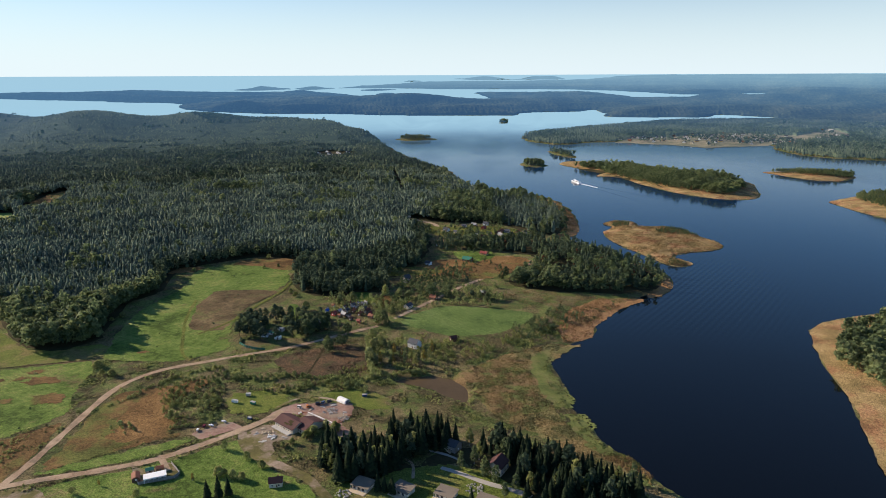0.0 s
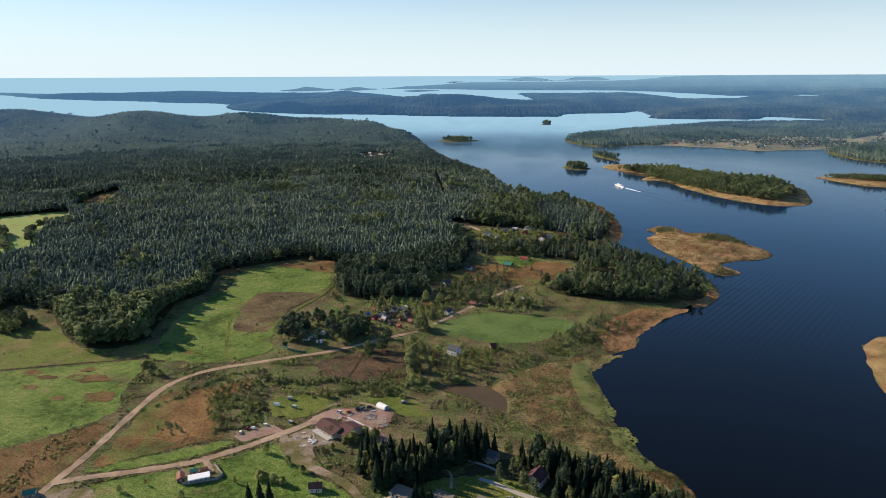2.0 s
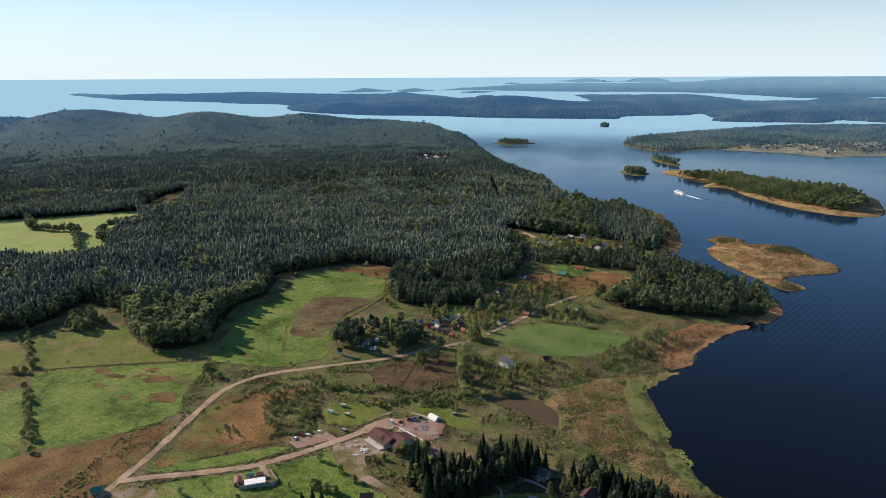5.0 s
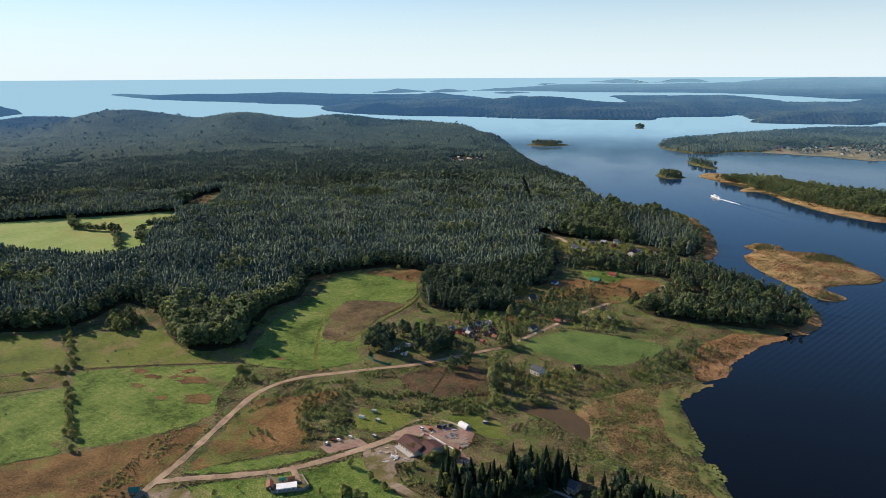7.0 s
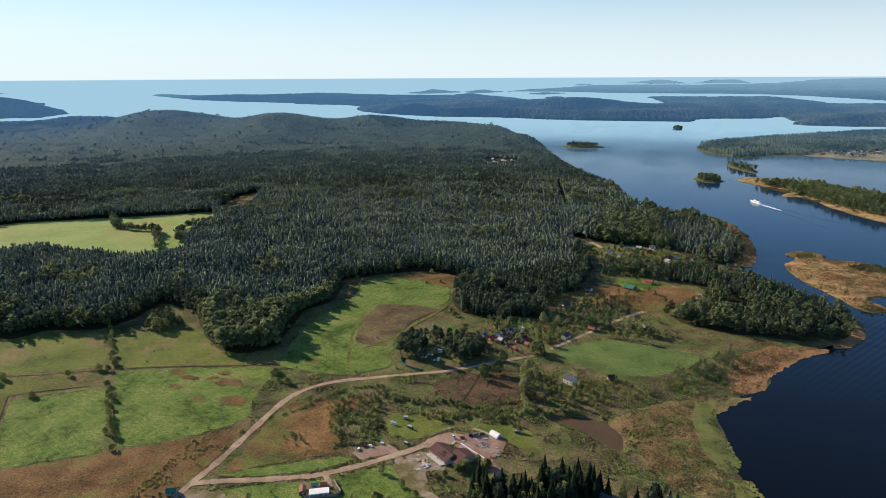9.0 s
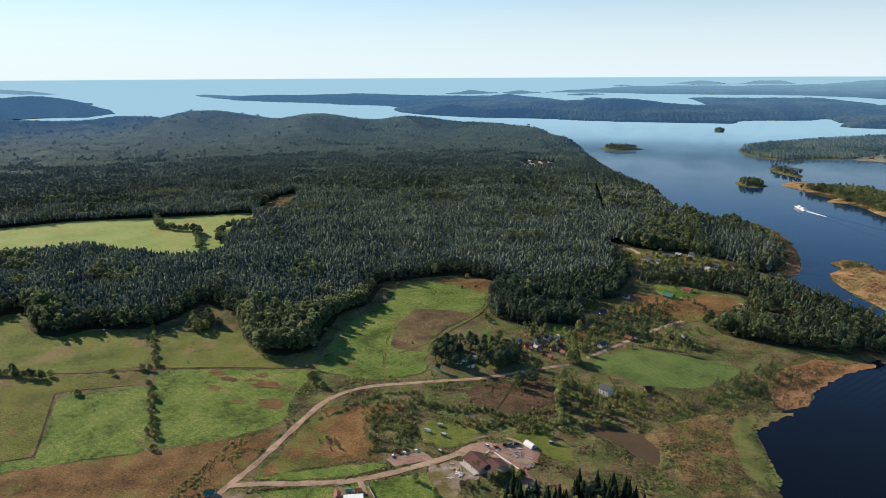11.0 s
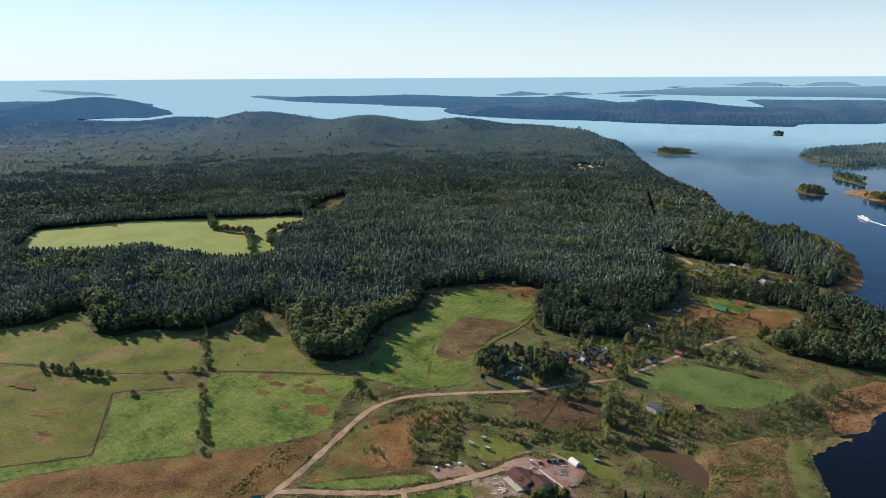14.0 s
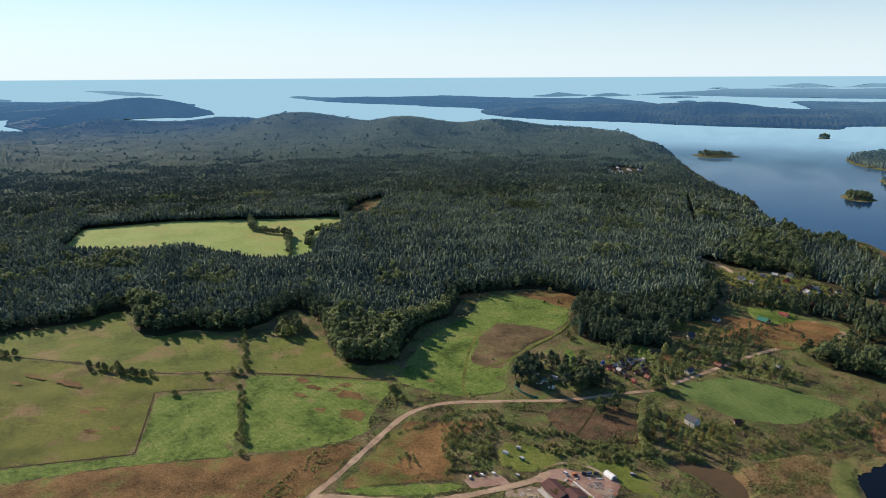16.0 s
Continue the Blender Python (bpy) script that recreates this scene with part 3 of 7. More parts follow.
YARD_SAND = [(-150, 469), (-142, 482), (-129, 479), (-120, 470), (-112, 457), (-126, 458), (-126, 444), (-114, 430), (-123, 427), (-136, 441), (-151, 459)]
LAWN_YARD = [(-186, 522), (-165, 543), (-134, 535), (-125, 521), (-139, 507), (-149, 492), (-159, 500), (-173, 504)]
LAWN_TENT = [(-107, 529), (-76, 547), (-47, 527), (-39, 503), (-58, 503), (-78, 514), (-94, 522)]
GROVE_DENSE = [(-57, 441), (-40, 452), (-11, 466), (6, 464), (9, 450), (-6, 438), (-25, 430), (-46, 405), (-75, 405), (-91, 431), (-76, 442)]
REED_MID = [(3, 565), (27, 590), (64, 619), (78, 602), (84, 567), (96, 531), (80, 501), (43, 497), (31, 526), (26, 542)]
SITE_SOUTH = [(-297, 386), (-291, 393), (-276, 399), (-263, 393), (-255, 382), (-286, 378)]
COMPOUND_YARD = [(-218, 423), (-205, 418), (-196, 424), (-194, 429), (-182, 417), (-180, 409), (-191, 405), (-203, 402), (-212, 410)]
COMPOUND_DRIVE = [(-205, 437), (-199, 430), (-194, 422), (-189, 415)]
PARKING = [(-193, 468), (-168, 486), (-155, 477), (-183, 459)]
LAWN_SOUTH = [(-281, 388), (-251, 407), (-200, 425), (-156, 461), (-146, 442), (-125, 424), (-84, 394), (-72, 365), (-274, 365)]
LAWN_CABINS = [(-74, 400), (-18, 424), (18, 424), (50, 400), (62, 375), (60, 359), (-64, 359)]
FOREST_MAIN = [(-900, 421), (-865, 490), (-831, 554), (-792, 598), (-783, 653), (-752, 642), (-702, 601), (-664, 596), (-648, 633), (-575, 650), (-570, 683), (-568, 755), (-501, 724), (-452, 663), (-413, 626), (-375, 626), (-351, 657), (-366, 710), (-377, 761), (-351, 814), (-365, 892), (-337, 933), (-271, 979), (-198, 960), (-206, 874), (-189, 820), (-149, 797), (-114, 790), (-94, 841), (-71, 873), (-47, 923), (-26, 998)]
FOREST_MAIN += [(-17, 1071), (-57, 1185), (-65, 1239), (-6, 1246), (47, 1232), (20, 1486), (106, 1451), (189, 1486), (129, 1516), (69, 1594), (45, 1778), (30, 1960), (-60, 2145), (-150, 2450), (-240, 2800), (-300, 3010), (-560, 3600), (-750, 3150), (-1040, 3110), (-1500, 3680), (-1985, 3760), (-2470, 3885), (-2875, 3945), (-3600, 4100), (-3750, 3850), (-4150, 3900), (-4150, 3200), (-3805, 2815), (-4325, 2220), (-3500, 1500), (-1900, 150), (-1150, 330)]
HEDGE_FAR_A = [(-1041, 1239), (-987, 1177), (-930, 1113), (-895, 1103), (-842, 1101), (-825, 1092), (-782, 1035), (-741, 981)]
HEDGE_FAR_B = [(-1343, 1018), (-1299, 1084), (-1264, 1129), (-1205, 1177), (-1048, 1244), (-953, 1283), (-831, 1343)]
HEDGE_FAR_C = [(-784, 1214), (-793, 1175), (-793, 1120), (-736, 1035)]
HAMLET_TREES = [(-157, 804), (-58, 783), (11, 805), (50, 878), (85, 810), (48, 724), (-15, 696), (-92, 727), (-122, 756)]
SHRUB_ROW_A = [(-276, 510), (-265, 527), (-252, 554), (-235, 575), (-208, 587)]
SHADE_ROW = [(-395, 445), (-371, 460), (-346, 470), (-323, 486), (-306, 498)]
SHRUB_ROW_B = [(-197, 568), (-170, 563), (-146, 568), (-115, 565), (-78, 558)]
SHRUB_ROW_D = [(-210, 477), (-195, 478), (-184, 485), (-180, 491)]
SHRUB_ROW_E = [(-73, 556), (-64, 568), (-44, 571), (-23, 577), (3, 572)]
SHRUB_ROW_F = [(-130, 543), (-113, 554), (-92, 552), (-71, 543)]
BIRCH_ROW = [(-78, 651), (-74, 623), (-70, 596), (-65, 563)]
SHRUB_CLUSTER = [(-226, 497), (-238, 543), (-232, 567), (-207, 575), (-188, 543), (-181, 497), (-190, 478), (-208, 475)]
SHRUB_CLUSTERB = [(-260, 475), (-254, 486), (-239, 482), (-235, 468), (-249, 465)]
WOOD_ISLET_D = [(915, 1920), (1015, 1915), (1110, 1855), (1105, 1800), (1045, 1795), (1000, 1825), (955, 1870)]
WOOD_ISLET_E = [(894, 1472), (963, 1514), (1038, 1512), (1046, 1382), (904, 1307), (890, 1379)]
LOOP_A = [(-150, 466), (-150, 456), (-144, 446), (-132, 435), (-122, 428)]
LOOP_B = [(-148, 472), (-139, 463), (-131, 450), (-120, 439), (-110, 432)]
LOOP_C = [(-138, 507), (-132, 517), (-122, 527), (-105, 528), (-91, 523), (-80, 513)]
GROVE_SHORE = [(27, 448), (48, 453), (71, 436), (92, 418), (119, 403), (137, 388), (145, 372), (111, 372), (77, 377), (54, 398), (43, 416)]
REED_BUSHES = [(372, 1166), (422, 1193), (449, 1160), (444, 1130), (403, 1135), (373, 1140)]
REED_BUSHESB = [(309, 1228), (344, 1243), (348, 1218), (314, 1199)]
REED_BUSHESC = [(336, 973), (360, 954), (348, 935), (328, 948)]
GLADE = [(-836, 1315), (-863, 1398), (-881, 1486), (-875, 1558), (-845, 1534), (-800, 1422), (-781, 1336), (-801, 1295)]
LEAFY_SPUR = [(-428, 620), (-473, 693), (-505, 758), (-516, 822), (-503, 864), (-491, 915), (-448, 950), (-397, 933), (-358, 860), (-358, 765), (-359, 700), (-343, 640), (-373, 611)]
LEAFY_BULGE = [(-700, 577), (-788, 664), (-802, 697), (-754, 678), (-660, 646), (-625, 609), (-663, 582)]
REED_SPIT = [(202, 1538), (248, 1464), (259, 1337), (249, 1214), (231, 1145), (181, 1112), (203, 1159), (229, 1224), (236, 1355), (217, 1458), (184, 1493)]
REED_HEAD = [(239, 1010), (254, 996), (292, 951), (305, 893), (305, 854), (283, 820), (257, 804), (253, 816), (289, 852), (291, 893), (276, 939), (243, 986)]
CLEAR_SHORE = [(-97, 1243), (-8, 1186), (91, 1190), (139, 1158), (134, 1105), (52, 1086), (3, 1107), (-64, 1193)]
GROVE_MID = [(-220, 671), (-182, 650), (-140, 659), (-123, 700), (-147, 727), (-216, 712)]
GROVE_EAST = [(-192, 692), (-179, 725), (-151, 719), (-134, 691), (-138, 660), (-166, 652)]
FOREST_VILLAGE = [(-209, 879), (-183, 815), (-146, 793), (-119, 815), (-95, 813), (-69, 816), (-65, 841), (-88, 863), (-88, 896), (-44, 925), (-27, 944), (-35, 970), (-55, 983), (-51, 1037), (-75, 1036), (-122, 983), (-184, 951)]
FOREST_HEAD = [(77, 1072), (100, 1007), (141, 989), (141, 942), (114, 902), (90, 881), (83, 845), (109, 830), (146, 816), (182, 818), (217, 813), (224, 814), (301, 849), (298, 904), (276, 954), (238, 1003), (198, 1068), (155, 1096)]
WOOD_GARDENS = [(-13, 1070), (19, 1091), (50, 1074), (103, 1072), (133, 1084), (93, 1015), (56, 1024), (19, 1023), (-11, 1022)]
BIRCH_CLUMP = [(-39, 857), (13, 888), (26, 865), (14, 795), (-16, 783), (-40, 816)]
HEATH = [(-41, 938), (-2, 970), (47, 959), (87, 988), (123, 979), (129, 959), (89, 922), (39, 870), (20, 891), (-4, 886), (-37, 883)]
FOREST_SPIT = [(210, 1141), (143, 1150), (99, 1214), (17, 1223), (-41, 1242), (-27, 1354), (83, 1487), (196, 1486), (232, 1367), (231, 1229)]
WOOD_ISLAND = [(390, 2090), (530, 2005), (646, 1858), (750, 1771), (737, 1632), (661, 1521), (613, 1530), (544, 1637), (497, 1768), (469, 1864), (400, 2020)]
WOOD_EAST = [(373, 600), (407, 657), (445, 693), (497, 721), (652, 730), (1080, 270), (760, -180), (320, 398), (378, 509), (384, 581)]
VILLAGE_OPEN = [(700, 2815), (815, 2940), (1000, 2985), (1125, 3065), (1335, 3145), (1475, 3105), (1555, 3015), (1905, 3380), (1815, 3060), (1690, 2845), (1530, 2825), (1380, 2690), (1195, 2650), (1000, 2595), (910, 2710)]
SHRUBS_A = [(-272, 510), (-248, 567), (-238, 583), (-193, 590), (-128, 583), (-51, 603), (-44, 577), (-71, 543), (-138, 532), (-189, 543), (-183, 493), (-203, 473), (-225, 497), (-248, 543)]
SHRUBS_B = [(59, 660), (93, 675), (128, 728), (144, 727), (135, 692), (102, 652), (58, 623), (19, 590), (8, 603)]
GROVE_NEAR = [(-91, 431), (-56, 407), (-25, 403), (-6, 442), (27, 454), (51, 442), (83, 413), (118, 398), (137, 387), (144, 364), (40, 364), (42, 393), (18, 431), (-10, 420), (-60, 442), (-78, 458)]

# ---- where single things stand ----
HEDGE = [(-590, 673), (-573, 655), (-557, 637), (-544, 620), (-529, 604), (-514, 586), (-500, 569), (-454, 507), (-447, 499), (-436, 486), (-431, 478), (-419, 465), (-407, 452), (-582, 664), (-565, 646), (-551, 628), (-536, 612), (-523, 596), (-507, 577), (-457, 513), (-443, 491), (-424, 473), (-415, 458), (-398, 443)]
HEDGE_BUSH = [(-494, 553), (-502, 552), (-384, 426), (-524, 535), (-495, 566), (-469, 525), (-408, 446)]
COPSE_WEST = [(-653, 500), (-638, 500), (-623, 502), (-609, 502), (-596, 504), (-586, 507), (-667, 501), (-662, 500), (-645, 501), (-631, 502), (-616, 502), (-601, 502), (-590, 505), (-583, 511), (-630, 509), (-789, 481), (-778, 482), (-776, 489), (-793, 474)]
FIELD_BUSH = [(-360, 723), (-325, 587), (-311, 573), (-301, 568), (-321, 589), (-256, 971), (-233, 925), (-250, 918), (-343, 899), (-190, 809), (-182, 796), (-524, 487), (-366, 707)]
YARD_TREES = [(-151, 412), (-153, 410), (-169, 405), (-160, 446), (-143, 407), (-137, 406), (-141, 431), (-128, 421), (-133, 537), (-71, 537), (-68, 532), (-90, 475), (-84, 470), (-242, 391), (-230, 399), (-200, 388), (-103, 462), (-111, 454), (-119, 450), (-98, 466)]
VILLAGE_TREES = [(-142, 677), (-135, 687), (-128, 706), (-144, 713), (-160, 745), (-99, 673), (-116, 637), (-111, 625), (-102, 641), (-70, 702), (-67, 711), (-61, 694), (-72, 651), (-65, 641), (-65, 622), (-68, 597), (-63, 594), (-58, 729), (-41, 795), (-55, 800), (-71, 798), (-18, 794), (-13, 814), (-1, 749), (-33, 722), (-109, 781), (-124, 767), (7, 794), (36, 792), (52, 780), (56, 788), (44, 787), (6, 821), (29, 848), (78, 865), (86, 881), (91, 859), (106, 855), (115, 848), (98, 876)]
BIRCH_SPOTS = [(-65, 652), (-59, 637), (-53, 630), (-47, 619), (-41, 613), (-35, 608), (-30, 603), (-23, 603), (-18, 605), (-14, 613), (-54, 609), (-47, 600), (-37, 595), (-26, 590), (-64, 616), (-60, 596), (-11, 623), (-35, 623), (-45, 633), (-50, 592)]
SPRUCE_SHORE = [(31, 450), (36, 446), (41, 450), (46, 442), (51, 438), (56, 442), (60, 433), (66, 436), (69, 427), (74, 428), (78, 420), (84, 423), (87, 414), (91, 411), (95, 407), (101, 406), (105, 401), (111, 402), (116, 398), (46, 427), (55, 423), (62, 416), (69, 413), (78, 406), (86, 400), (95, 394), (101, 389), (55, 410), (64, 403), (72, 395), (80, 387), (56, 387), (67, 381), (115, 387), (123, 390), (127, 384)]
BIRCH_NEAR = [(13, 420), (20, 424), (27, 414), (29, 410), (35, 401), (25, 431), (38, 431), (46, 393), (56, 397), (40, 387), (92, 392), (111, 394), (127, 406), (112, 384), (74, 392), (19, 450), (46, 434)]
SPRUCE_LOW = [(-36, 394), (-32, 390), (-39, 393), (-45, 393), (-145, 388), (-139, 390), (-151, 385), (52, 378), (62, 372), (76, 375), (90, 372), (16, 376)]
BIG_GROVE = [(-215, 667), (-206, 659), (-205, 683), (-194, 664), (-184, 655), (-178, 659), (-169, 652), (-216, 691), (-213, 705), (-204, 708), (-196, 712), (-188, 716), (-177, 705), (-171, 712), (-164, 716), (-156, 720), (-146, 705), (-145, 683), (-152, 675), (-158, 662), (-167, 659), (-180, 678), (-191, 686), (-201, 691), (-169, 683), (-162, 692), (-153, 695), (-140, 667), (-134, 675), (-127, 683), (-205, 672)]
HOUSES1 = [(-133, 737), (-112, 727), (-103, 714), (-93, 706), (-81, 721), (-95, 764), (-111, 766), (-119, 738), (-145, 723), (-103, 739), (-131, 717), (-91, 748), (-135, 703), (-124, 730), (-111, 741), (-94, 730), (-87, 739), (-106, 760)]
OUTBUILDINGS = [(-116, 737), (-102, 749), (-106, 724), (-129, 757), (-134, 743), (-94, 737), (-83, 732), (-82, 759), (-92, 768), (-110, 768), (-76, 773), (-117, 723), (-101, 763), (-115, 752)]
HOUSES2 = [(-41, 756), (-12, 787), (36, 961), (62, 995), (-48, 859), (-29, 638), (37, 782), (-21, 941), (-5, 1051)]
HOUSES3 = [(-66, 1254), (6, 1154), (22, 1138), (44, 1139), (60, 1131), (72, 1169), (79, 1127), (86, 1104), (97, 1117), (101, 1145), (115, 1124), (129, 1141), (131, 1119), (56, 1196), (78, 1204), (38, 1186), (65, 1103), (111, 1145), (93, 1129), (139, 1138)]
HOUSES4 = [(-445, 2410), (-427, 2363), (-411, 2306), (-389, 2263), (-405, 2405), (-391, 2359), (-378, 2311), (-361, 2259), (-367, 2389), (-355, 2360), (-341, 2298), (-324, 2259), (-334, 2406), (-320, 2347), (-307, 2307), (-295, 2276)]
HOUSES5 = [(749, 2888), (770, 2913), (782, 2886), (808, 2911), (827, 2910), (851, 2909), (879, 2908), (943, 2959), (1101, 3035), (1068, 2847), (1124, 2897), (1147, 2869), (1196, 2893), (1304, 3055), (1245, 2891), (1272, 2864), (1291, 2837), (1353, 2886), (1314, 2786), (1341, 2810), (1371, 2834), (1343, 2737), (1381, 2759), (1281, 2764), (1214, 2767), (1115, 2951), (1124, 2771), (1227, 2719), (1395, 2910), (1464, 2881)]
HOUSES6 = [(1861, 3534), (1805, 3386), (1790, 3316), (1881, 3456), (1811, 3281), (1867, 3347), (1833, 3246), (1569, 2876), (1613, 2900), (1682, 2951), (1724, 3005), (1712, 2949), (1731, 2949), (1761, 2975), (1358, 2623), (1364, 2601), (1387, 2622), (1571, 2850), (1585, 2824)]
CARS = [(-189, 472), (-186, 478), (-181, 479), (-173, 485), (-118, 508), (-104, 514), (-100, 516), (-95, 518), (-112, 510)]
TENT = [(-84, 520)]
BITS = [(-174, 518), (-166, 530), (-158, 515), (-154, 490), (-92, 502), (-134, 468), (-67, 529)]
FENCE = [(-209, 659), (-207, 645), (-198, 636), (-186, 630), (-177, 629)]
COPSE_BAY = [(-530, 669), (-531, 679), (-522, 676), (-521, 685), (-511, 681), (-509, 688), (-499, 683), (-541, 690), (-534, 697), (-523, 700), (-516, 665), (-507, 671)]
GREEN_YARD = [(-194, 678), (-186, 665), (-180, 672), (-171, 659), (-173, 682)]
DRY_SPOTS = [(-423, 569, 11, 5), (-401, 560, 10, 5), (-405, 538, 9, 5), (-359, 558, 16, 8), (-333, 523, 17, 10), (-368, 519, 8, 5), (-380, 563, 7, 4), (-374, 577, 8, 4), (-296, 623, 7, 3), (-699, 459, 16, 5), (-701, 440, 10, 4), (-650, 462, 22, 6), (-579, 425, 9, 4), (-568, 435, 8, 4), (-609, 393, 9, 4), (-541, 400, 8, 4), (-526, 412, 6, 3), (-239, 956, 8, 4)]

# ---- terrain arithmetic ----
VIEW_MIN, VIEW_MAX = -35.5, 59.5      # bearings that the walk ever shows, degrees to the left
R_FLAT, R_SPAN, H_MEAN = 3600.0, 1350.0, 298.0


def warp(p):
    """Brings the far distance, kilometres beyond the lens's reach, in to 4.9 km along its own lines of sight."""
    p = np.asarray(p, float).copy()
    r = np.hypot(p[:, 0], p[:, 1])
    far = r > R_FLAT
    q = R_FLAT + (r[far] - R_FLAT) * R_SPAN / (r[far] - R_FLAT + R_SPAN)
    k = q / r[far]
    p[far, 0] *= k
    p[far, 1] *= k
    p[far, 2] = H_MEAN - (H_MEAN - p[far, 2]) * k
    return p


def vnoise(x, y, size, seed=0):
    """Smooth value noise, 0 to 1."""
    x, y = np.asarray(x) / size + seed * 17.31, np.asarray(y) / size - seed * 9.77
    ix, iy = np.floor(x), np.floor(y)
    fx, fy = x - ix, y - iy
    fx, fy = fx * fx * (3 - 2 * fx), fy * fy * (3 - 2 * fy)

    def h(a, b):
        v = np.sin(a * 127.1 + b * 311.7 + seed * 74.7) * 43758.5453
        return v - np.floor(v)
    return (h(ix, iy) * (1 - fx) + h(ix + 1, iy) * fx) * (1 - fy) + (h(ix, iy + 1) * (1 - fx) + h(ix + 1, iy + 1) * fx) * fy


def fbm(x, y, size, seed=0):
    return (vnoise(x, y, size, seed) + 0.5 * vnoise(x, y, size / 2.1, seed + 1) + 0.25 * vnoise(x, y, size / 4.3, seed + 2)) / 1.75


def rounded(pts, times=2):
    p = np.array(pts, float)
    for _ in range(times):
        q = np.roll(p, -1, axis=0)
        p = np.stack([0.75 * p + 0.25 * q, 0.25 * p + 0.75 * q], 1).reshape(-1, 2)
    return p


def cornered(pts, cut=9.0):
    """An outline whose corners are cut a few metres short."""
    p = np.array(pts, float)
    a, b = np.roll(p, 1, axis=0), np.roll(p, -1, axis=0)
    out = []
    for i in range(len(p)):
        for q in (a[i], b[i]):
            d = np.hypot(*(q - p[i]))
            out.append(p[i] + (q - p[i]) * min(0.25, cut / d))
    return np.array(out)


def inside(poly, x, y):
    c = np.zeros(np.shape(x), bool)
    a = np.array(poly, float)
    b = np.roll(a, -1, axis=0)
    for (x0, y0), (x1, y1) in zip(a, b):
        if y0 != y1:
            c ^= ((y0 > y) != (y1 > y)) & (x < (x1 - x0) * (y - y0) / (y1 - y0) + x0)
    return c


def signed(poly, x, y):
    """Metres inside (positive) or outside (negative) an outline."""
    a = np.array(poly, float)
    b = np.roll(a, -1, axis=0)
    best = np.full(np.shape(x), 1e12)
    for (x0, y0), (x1, y1) in zip(a, b):
        dx, dy = x1 - x0, y1 - y0
        t = np.clip(((x - x0) * dx + (y - y0) * dy) / (dx * dx + dy * dy + 1e-9), 0, 1)
        best = np.minimum(best, (x - x0 - t * dx) ** 2 + (y - y0 - t * dy) ** 2)
    return np.sqrt(best) * np.where(inside(poly, x, y), 1, -1)


LANDS = [rounded(p, 1) for p in (SHORE_MAIN, ISLAND_WOODED, ISLAND_REED, ISLET_CHAIN, ISLET_A, ISLET_B, ISLET_C, ISLET_D, ISLET_E, SHORE_EAST,
                                 SHORE_VILLAGE, SHORE_FAR, SHORE_HORIZON, SHORE_OUTER, SHORE_LEFT, ISLE_FAR, ISLE_FARB, ISLE_NORTH, ISLE_MID, ISLE_MIDB, ISLE_OUTER)]
WATERS = [rounded(p, 1) for p in (COVE_A, COVE_B, TARN_B, LAGOON)]
POND_LINE = rounded(POND, 1)


def shore_distance(x, y):
    r = np.hypot(x, y)
    amp = np.clip(r / 180, 1.5, 60)
    s = np.clip(r / 40, 12, 700)
    k = np.zeros_like(r)
    for i, lim in enumerate((600, 1500, 4000, 12000)):
        k = np.where(r > lim, i + 1, k)
    wx, wy = x.copy(), y.copy()
    for i, size in enumerate((14, 22, 40, 110, 400)):
        w = k == i
        wx[w] += amp[w] * (fbm(x[w], y[w], size, 3) - 0.5) * 2
        wy[w] += amp[w] * (fbm(x[w], y[w], size, 8) - 0.5) * 2
    d = np.full(np.shape(x), -1e9)
    for p in LANDS:
        d = np.maximum(d, signed(p, wx, wy))
    for p in WATERS:
        d = np.minimum(d, -signed(p, wx, wy))
    return d


def height(x, y, d=None):
    x, y = np.asarray(x, float), np.asarray(y, float)
    if d is None:
        d = shore_distance(x, y)
    r, az = np.hypot(x, y), np.degrees(np.arctan2(-x, y))
    z = 5.0 + 10 * np.exp(-((x + 720) / 540) ** 2 - ((y - 1170) / 630) ** 2)
    for a0, r0, h, sa, sr in HILLS:
        z = z + h * np.exp(-((az - a0) / sa) ** 2 - ((r - r0) / sr) ** 2)
    far = np.clip((r - 4350) / 500, 0, 1) * np.clip(d / 300, 0, 1)
    z = z + far * 52 * fbm(x, y, 1150, 21) ** 1.6 + np.clip((r - 900) / 900, 0, 1) * 9 * fbm(x, y, 260, 5)
    z = z + np.clip((r - 14000) / 6000, 0, 1) * 70 * np.clip(d / 500, 0, 1) + far * 16 * fbm(x, y, 330, 23)
    rise = 1 - np.exp(-np.maximum(d, 0) / np.clip(r / 45, 28, 150))
    out = np.where(d > 0, 0.15 + z * rise, np.maximum(-4.0, d * 0.12))
    return out - 3.2 * np.clip(signed(POND_LINE, x, y) / 6 + 0.5, 0, 1) * (r < 800)


def mesh_object(name, verts, faces, material, kind="", smooth=False, label="", category="", parent=None):
    me = bpy.data.meshes.new(name)
    verts, faces = np.asarray(verts, np.float32), np.asarray(faces, np.int32)
    me.vertices.add(len(verts))
    me.vertices.foreach_set("co", verts.ravel())
    k = faces.shape[1]
    me.loops.add(faces.size)
    me.loops.foreach_set("vertex_index", faces.ravel())
    me.polygons.add(len(faces))
    me.polygons.foreach_set("loop_start", np.arange(0, faces.size, k, dtype=np.int32))
    me.polygons.foreach_set("loop_total", np.full(len(faces), k, np.int32))
    me.polygons.foreach_set("use_smooth", np.full(len(faces), smooth))
    me.update(calc_edges=True)
    me.materials.append(material)
    ob = new(name, me)
    ob.parent = parent
    return tagged(ob, label, category, kind=kind)


